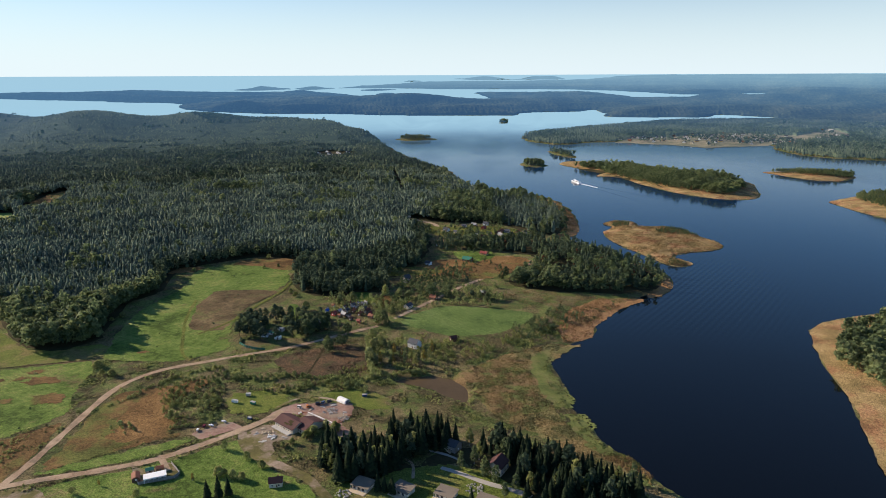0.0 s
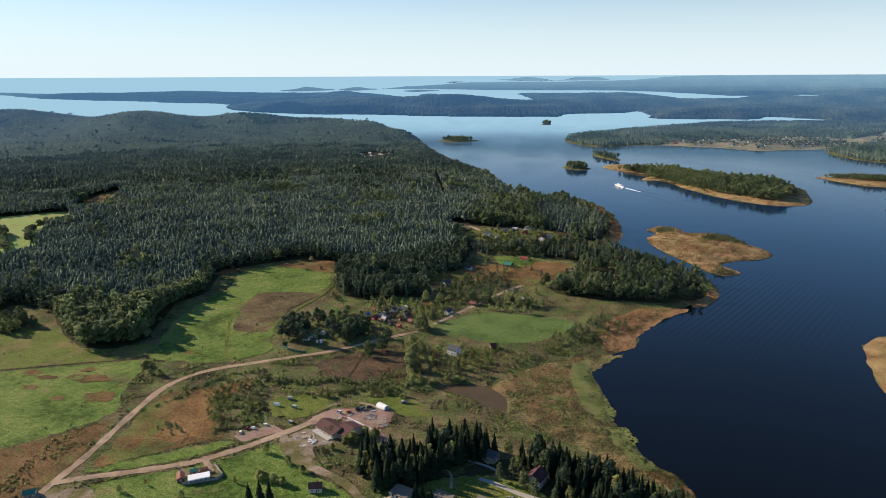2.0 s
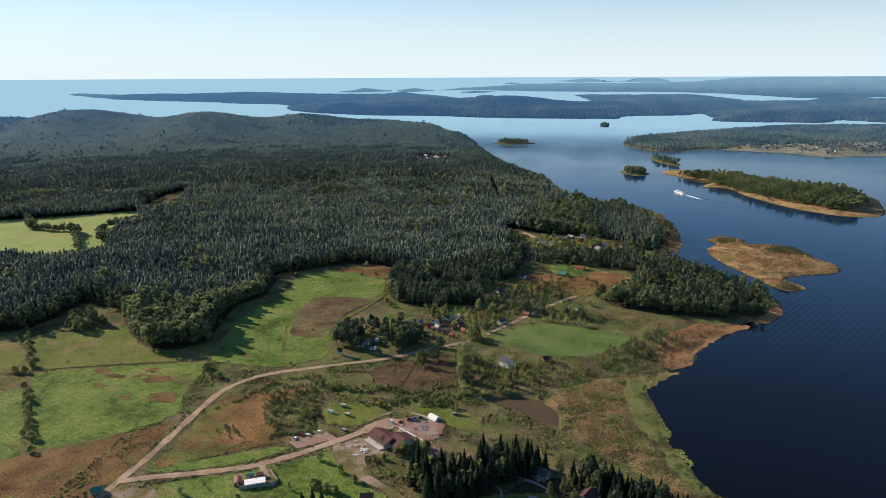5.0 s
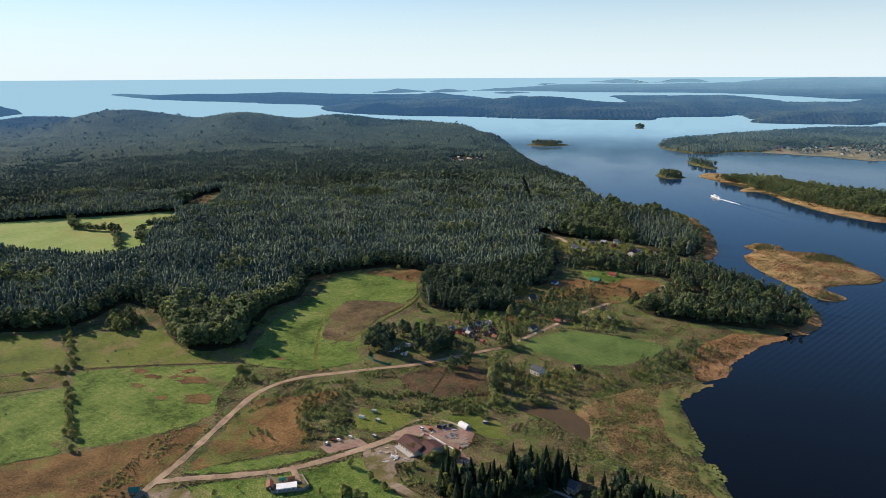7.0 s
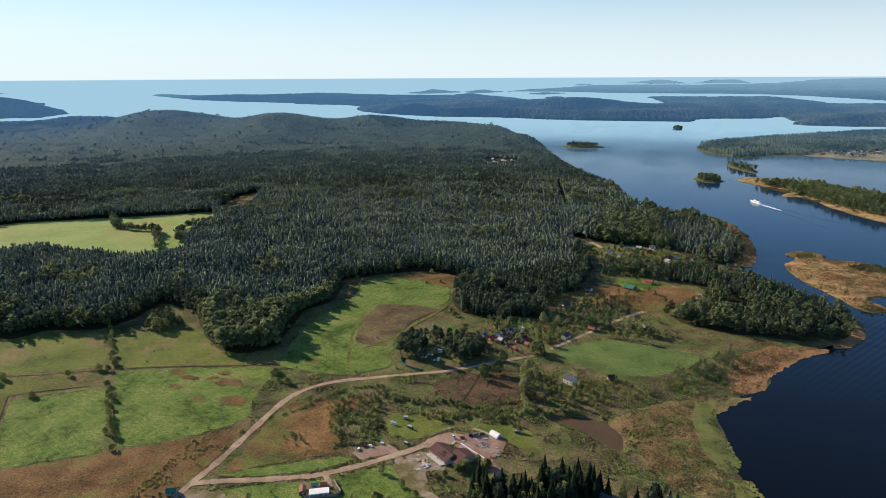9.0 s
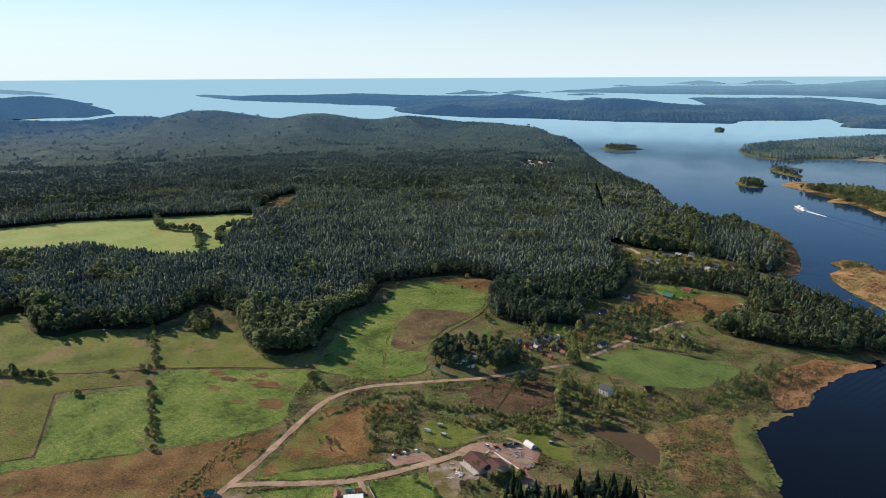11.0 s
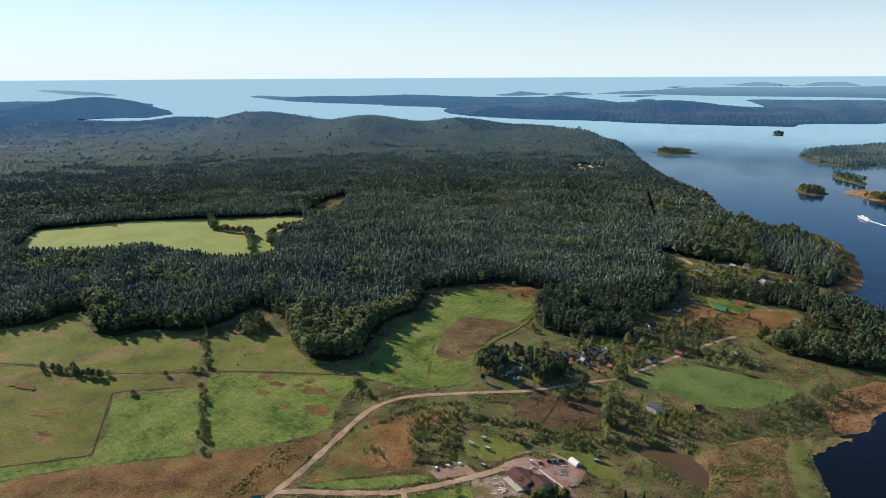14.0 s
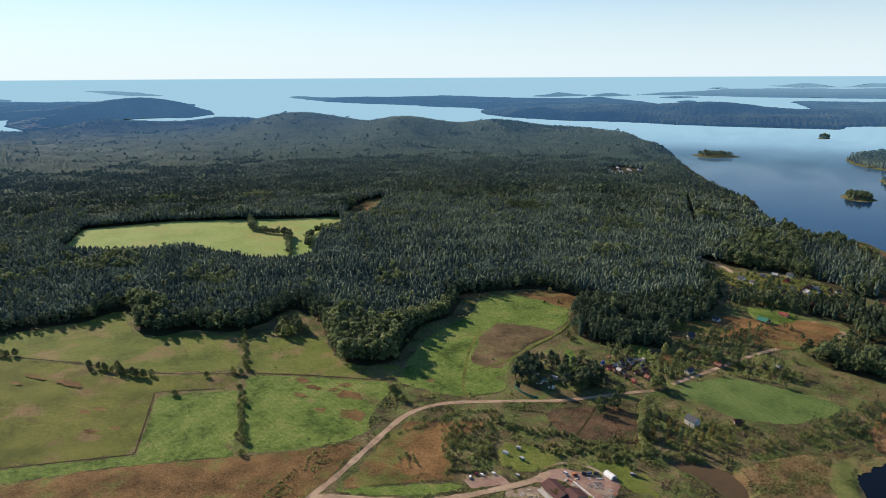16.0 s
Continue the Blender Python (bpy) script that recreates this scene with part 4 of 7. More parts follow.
def polar(bearings, radii):
    a, r = np.meshgrid(np.radians(bearings), radii, indexing="ij")
    return (-np.sin(a) * r).ravel(), (np.cos(a) * r).ravel()


def grid_faces(n, m):
    i, j = np.meshgrid(np.arange(n - 1), np.arange(m - 1), indexing="ij")
    k = (i * m + j).ravel()
    return np.stack([k, k + 1, k + m + 1, k + m], 1)


# ---- ground and water ----
bear = np.concatenate([np.arange(-180, VIEW_MIN, 5), np.arange(VIEW_MIN, VIEW_MAX, 0.28), np.arange(VIEW_MAX, 180, 5), [180]])
radii = np.concatenate([[0.05, 60, 120], np.geomspace(170, 35000, 400)])
gx, gy = polar(bear, radii)
gd = shore_distance(gx, gy)
gz = height(gx, gy, gd)
gf = grid_faces(len(bear), len(radii))
keep = gd[gf].max(1) > -60
mesh_object("ground", warp(np.c_[gx, gy, gz]), gf[keep], M["rough_meadow"], "structure", True, "rough autumn meadow ground of mixed green and brown grass", "ground")
wb = np.arange(-180, 180.1, 3.0)
wr = np.concatenate([[0.05], np.geomspace(100, 3500, 30)])
wx, wy = polar(wb, wr)
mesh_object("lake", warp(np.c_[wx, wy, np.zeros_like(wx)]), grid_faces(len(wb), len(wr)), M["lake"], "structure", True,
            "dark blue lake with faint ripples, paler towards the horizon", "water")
# this far ring shows almost only the painted emission
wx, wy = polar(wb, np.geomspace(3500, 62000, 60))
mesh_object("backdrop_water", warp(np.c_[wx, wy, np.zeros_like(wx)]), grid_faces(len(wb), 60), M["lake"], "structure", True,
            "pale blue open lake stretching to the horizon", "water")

from mathutils.geometry import delaunay_2d_cdt


rng0 = np.random.default_rng(3)


def wavy(poly, amp, step=5.0, seed=1, cut=9.0):
    """An outline with an irregular, natural edge."""
    p = cornered(cornered(poly, cut), cut * 0.45)
    q = np.roll(p, -1, axis=0)
    out = []
    for a0, b0 in zip(p, q):
        k = max(1, int(np.hypot(*(b0 - a0)) / step))
        out += [a0 + (b0 - a0) * i / k for i in range(k)]
    out = np.array(out)
    r = np.hypot(out[:, 0], out[:, 1])[:, None] > 900
    size = 30 if r.mean() > 0.5 else 12
    out = out + amp * 2.6 * (np.c_[fbm(out[:, 0], out[:, 1], size, seed), fbm(out[:, 0], out[:, 1], size, seed + 5)] - 0.5)
    out = out + amp * 0.7 * rng0.uniform(-1, 1, out.shape)
    return out


def patch(name, poly, material, lift, label, category, amp=2.2, step=3.0, cell=11.0, level=None, kind="structure", cut=9.0):
    """A sheet of one growth or surface, laid over the ground within an outline."""
    edge = wavy(poly, amp, step, len(name), cut)
    x0, y0 = edge.min(0)
    x1, y1 = edge.max(0)
    gx, gy = np.meshgrid(np.arange(x0, x1, cell), np.arange(y0, y1, cell))
    gx, gy = gx.ravel(), gy.ravel()
    ok = inside(edge, gx, gy)
    pts = np.concatenate([edge, np.c_[gx[ok], gy[ok]]])
    n = len(edge)
    v, _, f, *_ = delaunay_2d_cdt([Vector(p) for p in pts], [], [list(range(n))], 1, 1e-4)
    v = np.array([(p.x, p.y) for p in v])
    f = np.array(f)
    z = np.maximum(height(v[:, 0], v[:, 1]), 0.02) + (lift if x1 < -600 or y1 > 900 else 0.4 * lift) if level is None else np.full(len(v), level)
    return mesh_object(name, warp(np.c_[v, z]), f, material, kind, True, label, category)


def ribbon(name, line, width, material, lift, label, category, seed=1):
    """A road or track of even width along a line."""
    p = np.array(line, float)
    for _ in range(3):
        q = np.stack([0.75 * p[:-1] + 0.25 * p[1:], 0.25 * p[:-1] + 0.75 * p[1:]], 1).reshape(-1, 2)
        p = np.concatenate([p[:1], q, p[-1:]])
    s = np.concatenate([[0], np.cumsum(np.hypot(*np.diff(p, axis=0).T))])
    t = np.arange(0, s[-1], 4.0)
    p = np.c_[np.interp(t, s, p[:, 0]), np.interp(t, s, p[:, 1])]
    d = np.gradient(p, axis=0)
    d /= np.linalg.norm(d, axis=1)[:, None]
    nrm = np.c_[-d[:, 1], d[:, 0]]
    rows = []
    for k in (-1, -0.33, 0.33, 1):
        w = width / 2 * (1 + 0.22 * (vnoise(t, t * 0 + k, 9, seed) - 0.5) * 2)
        rows.append(p + nrm * (k * w)[:, None])
    v = np.stack(rows, 1).reshape(-1, 2)
    z = height(v[:, 0], v[:, 1]) + lift * 0.45
    z += np.tile([-0.03, 0.03, 0.03, -0.03], len(t))
    return mesh_object(name, np.c_[v, z], grid_faces(len(t), 4)[:, ::-1], material, "structure", True, label, category)


patch("forest_floor", FOREST_MAIN, M["forest_floor"], 0.15, "dark needle-strewn forest floor under the pines", "ground", 4, 20, 60)
for nm, pl in (("forest_floor", FOREST_VILLAGE), ("forest_floor", FOREST_HEAD), ("forest_floor", FOREST_SPIT), ("forest_floor", GROVE_NEAR), ("forest_floor", WOOD_ISLAND), ("forest_floor", WOOD_EAST)):
    patch(nm, pl, M["forest_floor"], 0.2, "dark leaf-strewn floor under the trees", "ground", 3, 8, 18)
patch("field", FIELD_WEST, M["grass_green"], 0.30, "bright green mown hay field beside the dirt road", "field")
patch("field", FIELD_CENTRE, M["grass_green"], 0.32, "bright green hay field at the edge of the wood", "field")
patch("fallow_field", FALLOW_CENTRE, M["fallow_brown"], 1.05, "brown fallow plot within the green field", "field", 1.5, cut=4.0)
patch("fallow_field", FALLOW_STRIP, M["fallow_red"], 0.45, "reddish-brown dry grass by the wood", "field")
patch("fallow_field", FALLOW_TOP, M["fallow"], 0.47, "brown dry grass strip below the forest edge", "field")
patch("field", FIELD_UPPER, M["grass_olive"], 0.28, "olive-green pasture below the forest", "field")
patch("field", FIELD_UPPERB, M["grass_olive"], 0.29, "olive-green pasture between hedge and wood", "field")
patch("field", FIELD_SMALL, M["grass_green"], 0.42, "square light green mown field", "field", 0.8, cut=3.0)
patch("field", FIELD_STRIP, M["grass_green"], 0.33, "narrow green strip of mown grass", "field")
patch("fallow_field", FALLOW_WEST, M["fallow_olive"], 0.31, "tan and olive uncut grassland", "field")
patch("fallow_field", FALLOW_SOUTH, M["fallow"], 0.36, "rust-brown fallow field beside the dirt road", "field")
patch("fallow_field", FALLOW_ORANGE, M["fallow_red"], 0.35, "rust-orange plot of dry grass among shrubs", "field", 5)
patch("fallow_field", FALLOW_ROAD, M["fallow"], 0.26, "rust-brown rough grass between road and shrubs", "field", 3)
patch("garden_plot", PLOT_A, M["grass_green"], 0.44, "green garden plot in the hamlet", "field")
patch("garden_plot", PLOT_B, M["fallow"], 0.46, "brown dug garden plot in the hamlet", "field")
patch("garden_plot", PLOT_G, M["grass_green"], 0.44, "narrow green garden strip by the grove", "field", 1.5)
patch("meadow", PLOT_C, M["grass_green"], 0.5, "green meadow round the green-roofed house", "field")
patch("meadow", HEATH, M["fallow_red"], 0.44, "reddish-brown heath above the village road", "field", 3)
patch("meadow", PLOT_D, M["fallow"], 0.5, "brown dry meadow above the village road", "field")
patch("meadow", PLOT_E, M["fallow_olive"], 0.5, "tan dry meadow at the wood's edge", "field")
patch("marsh", MARSH_DARK, M["marsh"], 0.34, "dark brown marshy meadow", "field")
patch("verge", VERGE_GREEN, M["grass_green"], 0.41, "green grass verge along the road", "grass")
patch("field", FIELD_EAST, M["grass_east"], 0.33, "smooth dark green hay field near the lake", "field", 1.5)
patch("meadow", MEADOW_EAST, M["rough_meadow"], 0.34, "yellow-green meadow sloping to the lake", "field")
patch("reed_bed", REED_ORANGE, M["reed_orange"], 0.5, "orange-brown reeds along the shore", "reeds")
patch("field", FIELD_FAR, M["grass_pale"], 0.6, "pale green field enclosed by forest", "field", 2, 10, 25)
patch("reed_bed", REED_BED, M["reed_shore"], 0.6, "tan and orange reed bed along the lake shore", "reeds", 3)
patch("reed_bed", ISLAND_REED, M["reed"], 0.5, "tan reeds covering the low island", "reeds", 2, 6)
patch("reed_bed", ISLAND_WOODED, M["reed"], 0.4, "tan reed fringe round the wooded island", "reeds", 2, 8, 20)
patch("reed_bed", ISLET_D, M["reed"], 0.5, "tan reeds on a low island", "reeds", 2, 8)
patch("reed_bed", ISLET_E, M["reed"], 0.5, "tan reeds on a low point of land", "reeds", 2, 8)
patch("reed_bed", SHORE_EAST, M["reed"], 1.3, "tan reed fringe of the eastern shore", "reeds", 2, 8, 20)
patch("reed_bed", REED_SPIT, M["reed_orange"], 0.35, "tan reeds along the spit", "reeds", 2)
patch("reed_bed", REED_HEAD, M["reed_orange"], 0.35, "orange-brown reeds round the headland", "reeds", 2)
patch("clearing", CLEAR_SHORE, M["fallow_olive"], 0.4, "tan and green plots of the shore hamlet", "field", 3, 6)
patch("clearing", CLEAR_FAR, M["forest_floor"], 0.6, "dark gardens of the far hamlet", "field", 3, 8, 20)
patch("glade", GLADE, M["fallow"], 0.5, "small dry glade in the forest", "field", 3, 8, 20)
patch("reed_bed", REED_MID, M["reed_green"], 0.7, "green and tan sedge behind the reeds", "reeds", 3)
patch("village_meadow", VILLAGE_OPEN, M["village_grass"], 0.8, "tan and green meadows of the lakeside village", "field", 4, 20, 40)
for pl in (LILY_PADS, LILY_PADS_B):
    patch("lily_pads", pl, M["lily"], 1.0, "olive-green lily pads and sedge along the shore", "water plants", 4.5, 2.5)
patch("reed_bed", REED_END, M["reed_green"], 0.8, "pale tan and green reeds on the point", "reeds", 2)
patch("pond", POND, M["pond"], 0, "muddy brown pond with bare edges", "water", 0.8, 3, level=3.3, cut=2.0)
patch("lawn", LAWN_YARD, M["grass_olive"], 0.40, "worn green lawn beside the lodge", "grass", 3.5)
patch("lawn", LAWN_TENT, M["grass_olive"], 0.42, "worn green lawn round the white tent", "grass", 3.5)
patch("sandy_ground", YARD_SAND, M["worn_ground"], 0.47, "bare sandy ground before the lodge", "yard", 2.5, 3)
patch("yard", YARD, M["red_gravel"], 0.45, "reddish gravel yard round the lodge", "yard", 1.5, 3)
patch("car_park", PARKING, M["red_gravel"], 0.5, "reddish gravel car park", "yard", 0.3, 4, 6, cut=1.5)
patch("lawn", LAWN_SOUTH, M["grass_green"], 0.37, "green rough lawn below the road", "grass")
patch("lawn", LAWN_CABINS, M["grass_olive"], 0.43, "green lawn round the cabins", "grass")
patch("sandy_ground", SITE_SOUTH, M["worn_ground"], 0.5, "bare sandy building plot beside the road", "yard", 1.0, 3, 6, cut=2)
patch("yard", COMPOUND_YARD, M["worn_ground"], 0.5, "trodden sandy ground inside the compound", "yard", 0.5, 3, 6, cut=1.5)
ribbon("driveway", COMPOUND_DRIVE, 5, M["gravel"], 0.6, "short gravel drive into the compound", "drive")
ribbon("road", ROAD_MAIN, 5.8, M["gravel"], 0.62, "pale dirt road curving past the fields", "road")
ribbon("road", ROAD_LODGE, 6.5, M["gravel"], 0.6, "pale gravel road to the lodge", "road")
ribbon("road", ROAD_VILLAGE, 5.5, M["gravel"], 0.62, "pale dirt road through the village", "road")
ribbon("road", ROAD_SANDY, 8, M["gravel"], 0.6, "sandy track at the forest edge", "road")
ribbon("track", TRACK_YARD, 7, M["worn_ground"], 0.55, "worn sandy vehicle track", "track")
for ln in (LOOP_A, LOOP_B, LOOP_C):
    ribbon("track", ln, 2.6, M["worn_ground"], 0.6, "worn wheel track on rough grass", "track", 5)
ribbon("track", TRACK_FIELD, 3.5, M["fallow_olive"], 1.0, "worn grass track across the field", "track")
ribbon("track", TRACK_FIELDB, 4, M["fallow_olive"], 1.15, "worn grass track beside the fallow plot", "track")
for ln, w in ((DITCH_A, 2.0), (DITCH_B, 1.8), (BROOK, 2.5)):
    ribbon("ditch", ln, w, M["ditch"], 0.55, "dark overgrown field ditch", "ditch")

# patches of dry reddish grass in the hay fields: centre, long and short half-axis
for cx, cy, la, lb in DRY_SPOTS:
    n = 14
    ring = [(cx + la * math.cos(6.283 * k / n) * rng0.uniform(0.6, 1.25), cy + lb * math.sin(6.283 * k / n) * rng0.uniform(0.6, 1.25)) for k in range(n)]
    patch("dry_grass", ring, M["fallow"], 1.0, "reddish patch of dry grass in the hay field", "grass", 2.2, 1.2, 6.0, cut=2.0)

# ---- woods ----
rng = np.random.default_rng(7)


def conifer_form(tiers, sides, seed):
    """A spruce of height 1: ragged cones of drooping boughs."""
    r = np.random.default_rng(seed)
    v, f = [], []
    for i in range(tiers):
        top = 1 - i / tiers * 0.86 + (0.10 if i else 0)
        low = 1 - (i + 1) / tiers * 0.88 - 0.02
        rad = 0.17 * ((i + 0.75) / tiers) ** 0.8
        k = len(v)
        v.append((0, 0, top))
        for j in range(sides):
            a = 2 * math.pi * (j + 0.5 * (i % 2)) / sides + r.uniform(-0.2, 0.2)
            q = rad * r.uniform(0.7, 1.2)
            v.append((q * math.cos(a), q * math.sin(a), low + r.uniform(-0.03, 0.04)))
        f += [(k, k + 1 + j, k + 1 + (j + 1) % sides) for j in range(sides)]
    return np.array(v), np.array(f)


def spray(r, cx, cy, cz, ox, oy, oz, size):
    """One ragged spray of leaves: a triangle that faces roughly outward from its crown."""
    nrm = Vector((ox, oy, oz)).normalized() + Vector(r.normal(0, 0.45, 3))
    nrm = nrm.normalized() if nrm.length > 0.01 else Vector((0, 0, 1))
    u = nrm.orthogonal().normalized()
    w = nrm.cross(u)
    t = r.uniform(0, 6.283)
    out = []
    for k in range(3):
        q = size * r.uniform(0.7, 1.3)
        d = u * math.cos(t + 2.094 * k) * q + w * math.sin(t + 2.094 * k) * q
        out.append((cx + d.x, cy + d.y, cz + d.z))
    return out


def ragged_form(clumps, seed, spread=0.24, low=0.3, size=0.13, sprays=9):
    """A leafy crown of height 1 out of clumps of leaf sprays, with gaps between."""
    r = np.random.default_rng(seed)
    v = []
    for i in range(clumps):
        u = (i + 0.5) / clumps
        h = low + (0.92 - low) * u
        q = spread * math.sin(math.pi * min(1.0, 0.25 + 0.72 * u)) * r.uniform(0.35, 1.05)
        a, s = r.uniform(0, 6.283), size * r.uniform(0.8, 1.35)
        for j in range(sprays):
            d = Vector(r.normal(0, 1, 3)).normalized()
            d.z = abs(d.z) if j % 3 else d.z
            k = s * r.uniform(0.5, 0.95)
            v += spray(r, q * math.cos(a) + d.x * k, q * math.sin(a) + d.y * k, max(0.02, h + d.z * k), d.x, d.y, d.z + 0.4, s * 0.62)
    return np.array(v), np.arange(len(v)).reshape(-1, 3)


def spire_form(sides, seed):
    """The simplest far tree: a pointed ragged top."""
    r = np.random.default_rng(seed)
    v = [(0, 0, 1)] + [(0.2 * r.uniform(0.7, 1.2) * math.cos(6.283 * j / sides), 0.2 * r.uniform(0.7, 1.2) * math.sin(6.283 * j / sides), 0.25 + r.uniform(-0.08, 0.08)) for j in range(sides)]
    return np.array(v), np.array([(0, 1 + j, 1 + (j + 1) % sides) for j in range(sides)])


def plant(name, forms, x, y, tall, material, label, category, wide=1.0, sink=0.0, smooth=False):
    """Joins one tree a point into one mesh of kind stuff."""
    if not len(x):
        return None
    z = height(x, y) - sink
    pick = rng.integers(0, len(forms), len(x))
    V, F, base = [], [], 0
    for i, (fv, ff) in enumerate(forms):
        w = pick == i
        n = int(w.sum())
        a = rng.uniform(0, 6.283, n)
        c, s = np.cos(a)[:, None], np.sin(a)[:, None]
        h = tall[w][:, None]
        k = h * wide * rng.uniform(0.85, 1.2, (n, 1))
        vx = (fv[:, 0] * c - fv[:, 1] * s) * k + x[w][:, None]
        vy = (fv[:, 0] * s + fv[:, 1] * c) * k + y[w][:, None]
        vz = fv[:, 2] * h + z[w][:, None]
        V.append(np.stack([vx, vy, vz], 2).reshape(-1, 3))
        F.append((ff[None] + (np.arange(n) * len(fv))[:, None, None]).reshape(-1, 3) + base)
        base += n * len(fv)
    return mesh_object(name, warp(np.concatenate(V)), np.concatenate(F), material, "stuff", smooth, label, category)


def scatter(x0, x1, y0, y1, step):
    gx, gy = np.meshgrid(np.arange(x0, x1, step), np.arange(y0, y1, step))
    gx = gx.ravel() + rng.uniform(-0.48, 0.48, gx.size) * step
    gy = gy.ravel() + rng.uniform(-0.48, 0.48, gy.size) * step
    az = np.degrees(np.arctan2(-gx, gy))
    ok = (az > VIEW_MIN) & (az < VIEW_MAX)
    return gx[ok], gy[ok]


def clear_of(x, y, margin=3.0):
    """True where no field, road, yard or pond lies."""
    ok = np.ones(len(x), bool)
    for p in (GLADE, CLEAR_FAR, YARD_GREEN, FIELD_WEST, FIELD_CENTRE, FIELD_UPPER, FIELD_UPPERB, FIELD_FAR, FIELD_EAST, YARD, POND, PARKING):
        ok &= ~inside(p, x, y)
    for line in (ROAD_MAIN, ROAD_VILLAGE, ROAD_SANDY, ROAD_LODGE, RIDE):
        for (xa, ya), (xb, yb) in zip(line, line[1:]):
            t = np.clip(((x - xa) * (xb - xa) + (y - ya) * (yb - ya)) / ((xb - xa) ** 2 + (yb - ya) ** 2), 0, 1)
            ok &= np.hypot(x - xa - t * (xb - xa), y - ya - t * (yb - ya)) > margin + 2.5
    return ok


def canopy_form(seed, sides=5):
    """The part of a pine or spruce that stands out of a closed wood: a ragged crown of height 1, open below."""
    r = np.random.default_rng(seed)
    pine = seed % 3 != 0
    v = [(r.uniform(-0.02, 0.02), r.uniform(-0.02, 0.02), 1.0)]
    for z, rad in ((0.87, 0.085), (0.55, 0.135)) if pine else ((0.74, 0.065), (0.36, 0.135)):
        turn = r.uniform(0, 6.283)
        for j in range(sides):
            a = 2 * math.pi * j / sides + turn + r.uniform(-0.3, 0.3)
            q = rad * r.uniform(0.55, 1.35)
            v.append((q * math.cos(a), q * math.sin(a), z + r.uniform(-0.09, 0.07)))
    f = [(0, 1 + j, 1 + (j + 1) % sides) for j in range(sides)]
    for j in range(sides):
        k = (j + 1) % sides
        f += [(1 + j, 1 + sides + j, 1 + sides + k), (1 + j, 1 + sides + k, 1 + k)]
    return np.array(v), np.array(f)


SPRUCE = [conifer_form(5, 5, s) for s in range(8)]
CANOPY = [canopy_form(s) for s in range(24)]
CANOPY_FAR = [canopy_form(s, 4) for s in range(12)]
SPRUCE_FAR = [conifer_form(2, 5, s) for s in range(6)]
BROAD = [ragged_form(15, s, 0.24, 0.22, 0.102) for s in range(8)]
BROAD_WOOD = [ragged_form(11, s, 0.24, 0.26, 0.125) for s in range(8)]
BROAD_MID = [ragged_form(9, s, 0.24, 0.3, 0.14) for s in range(8)]
PINE = [ragged_form(8, s, 0.15, 0.40, 0.09) for s in range(4)]
PINE_EDGE = [ragged_form(10, s, 0.15, 0.24, 0.10) for s in range(8)]
BROAD_FAR = [ragged_form(2, s, 0.12, 0.35, 0.26) for s in range(6)]
SPIRES = [spire_form(4, s) for s in range(5)]


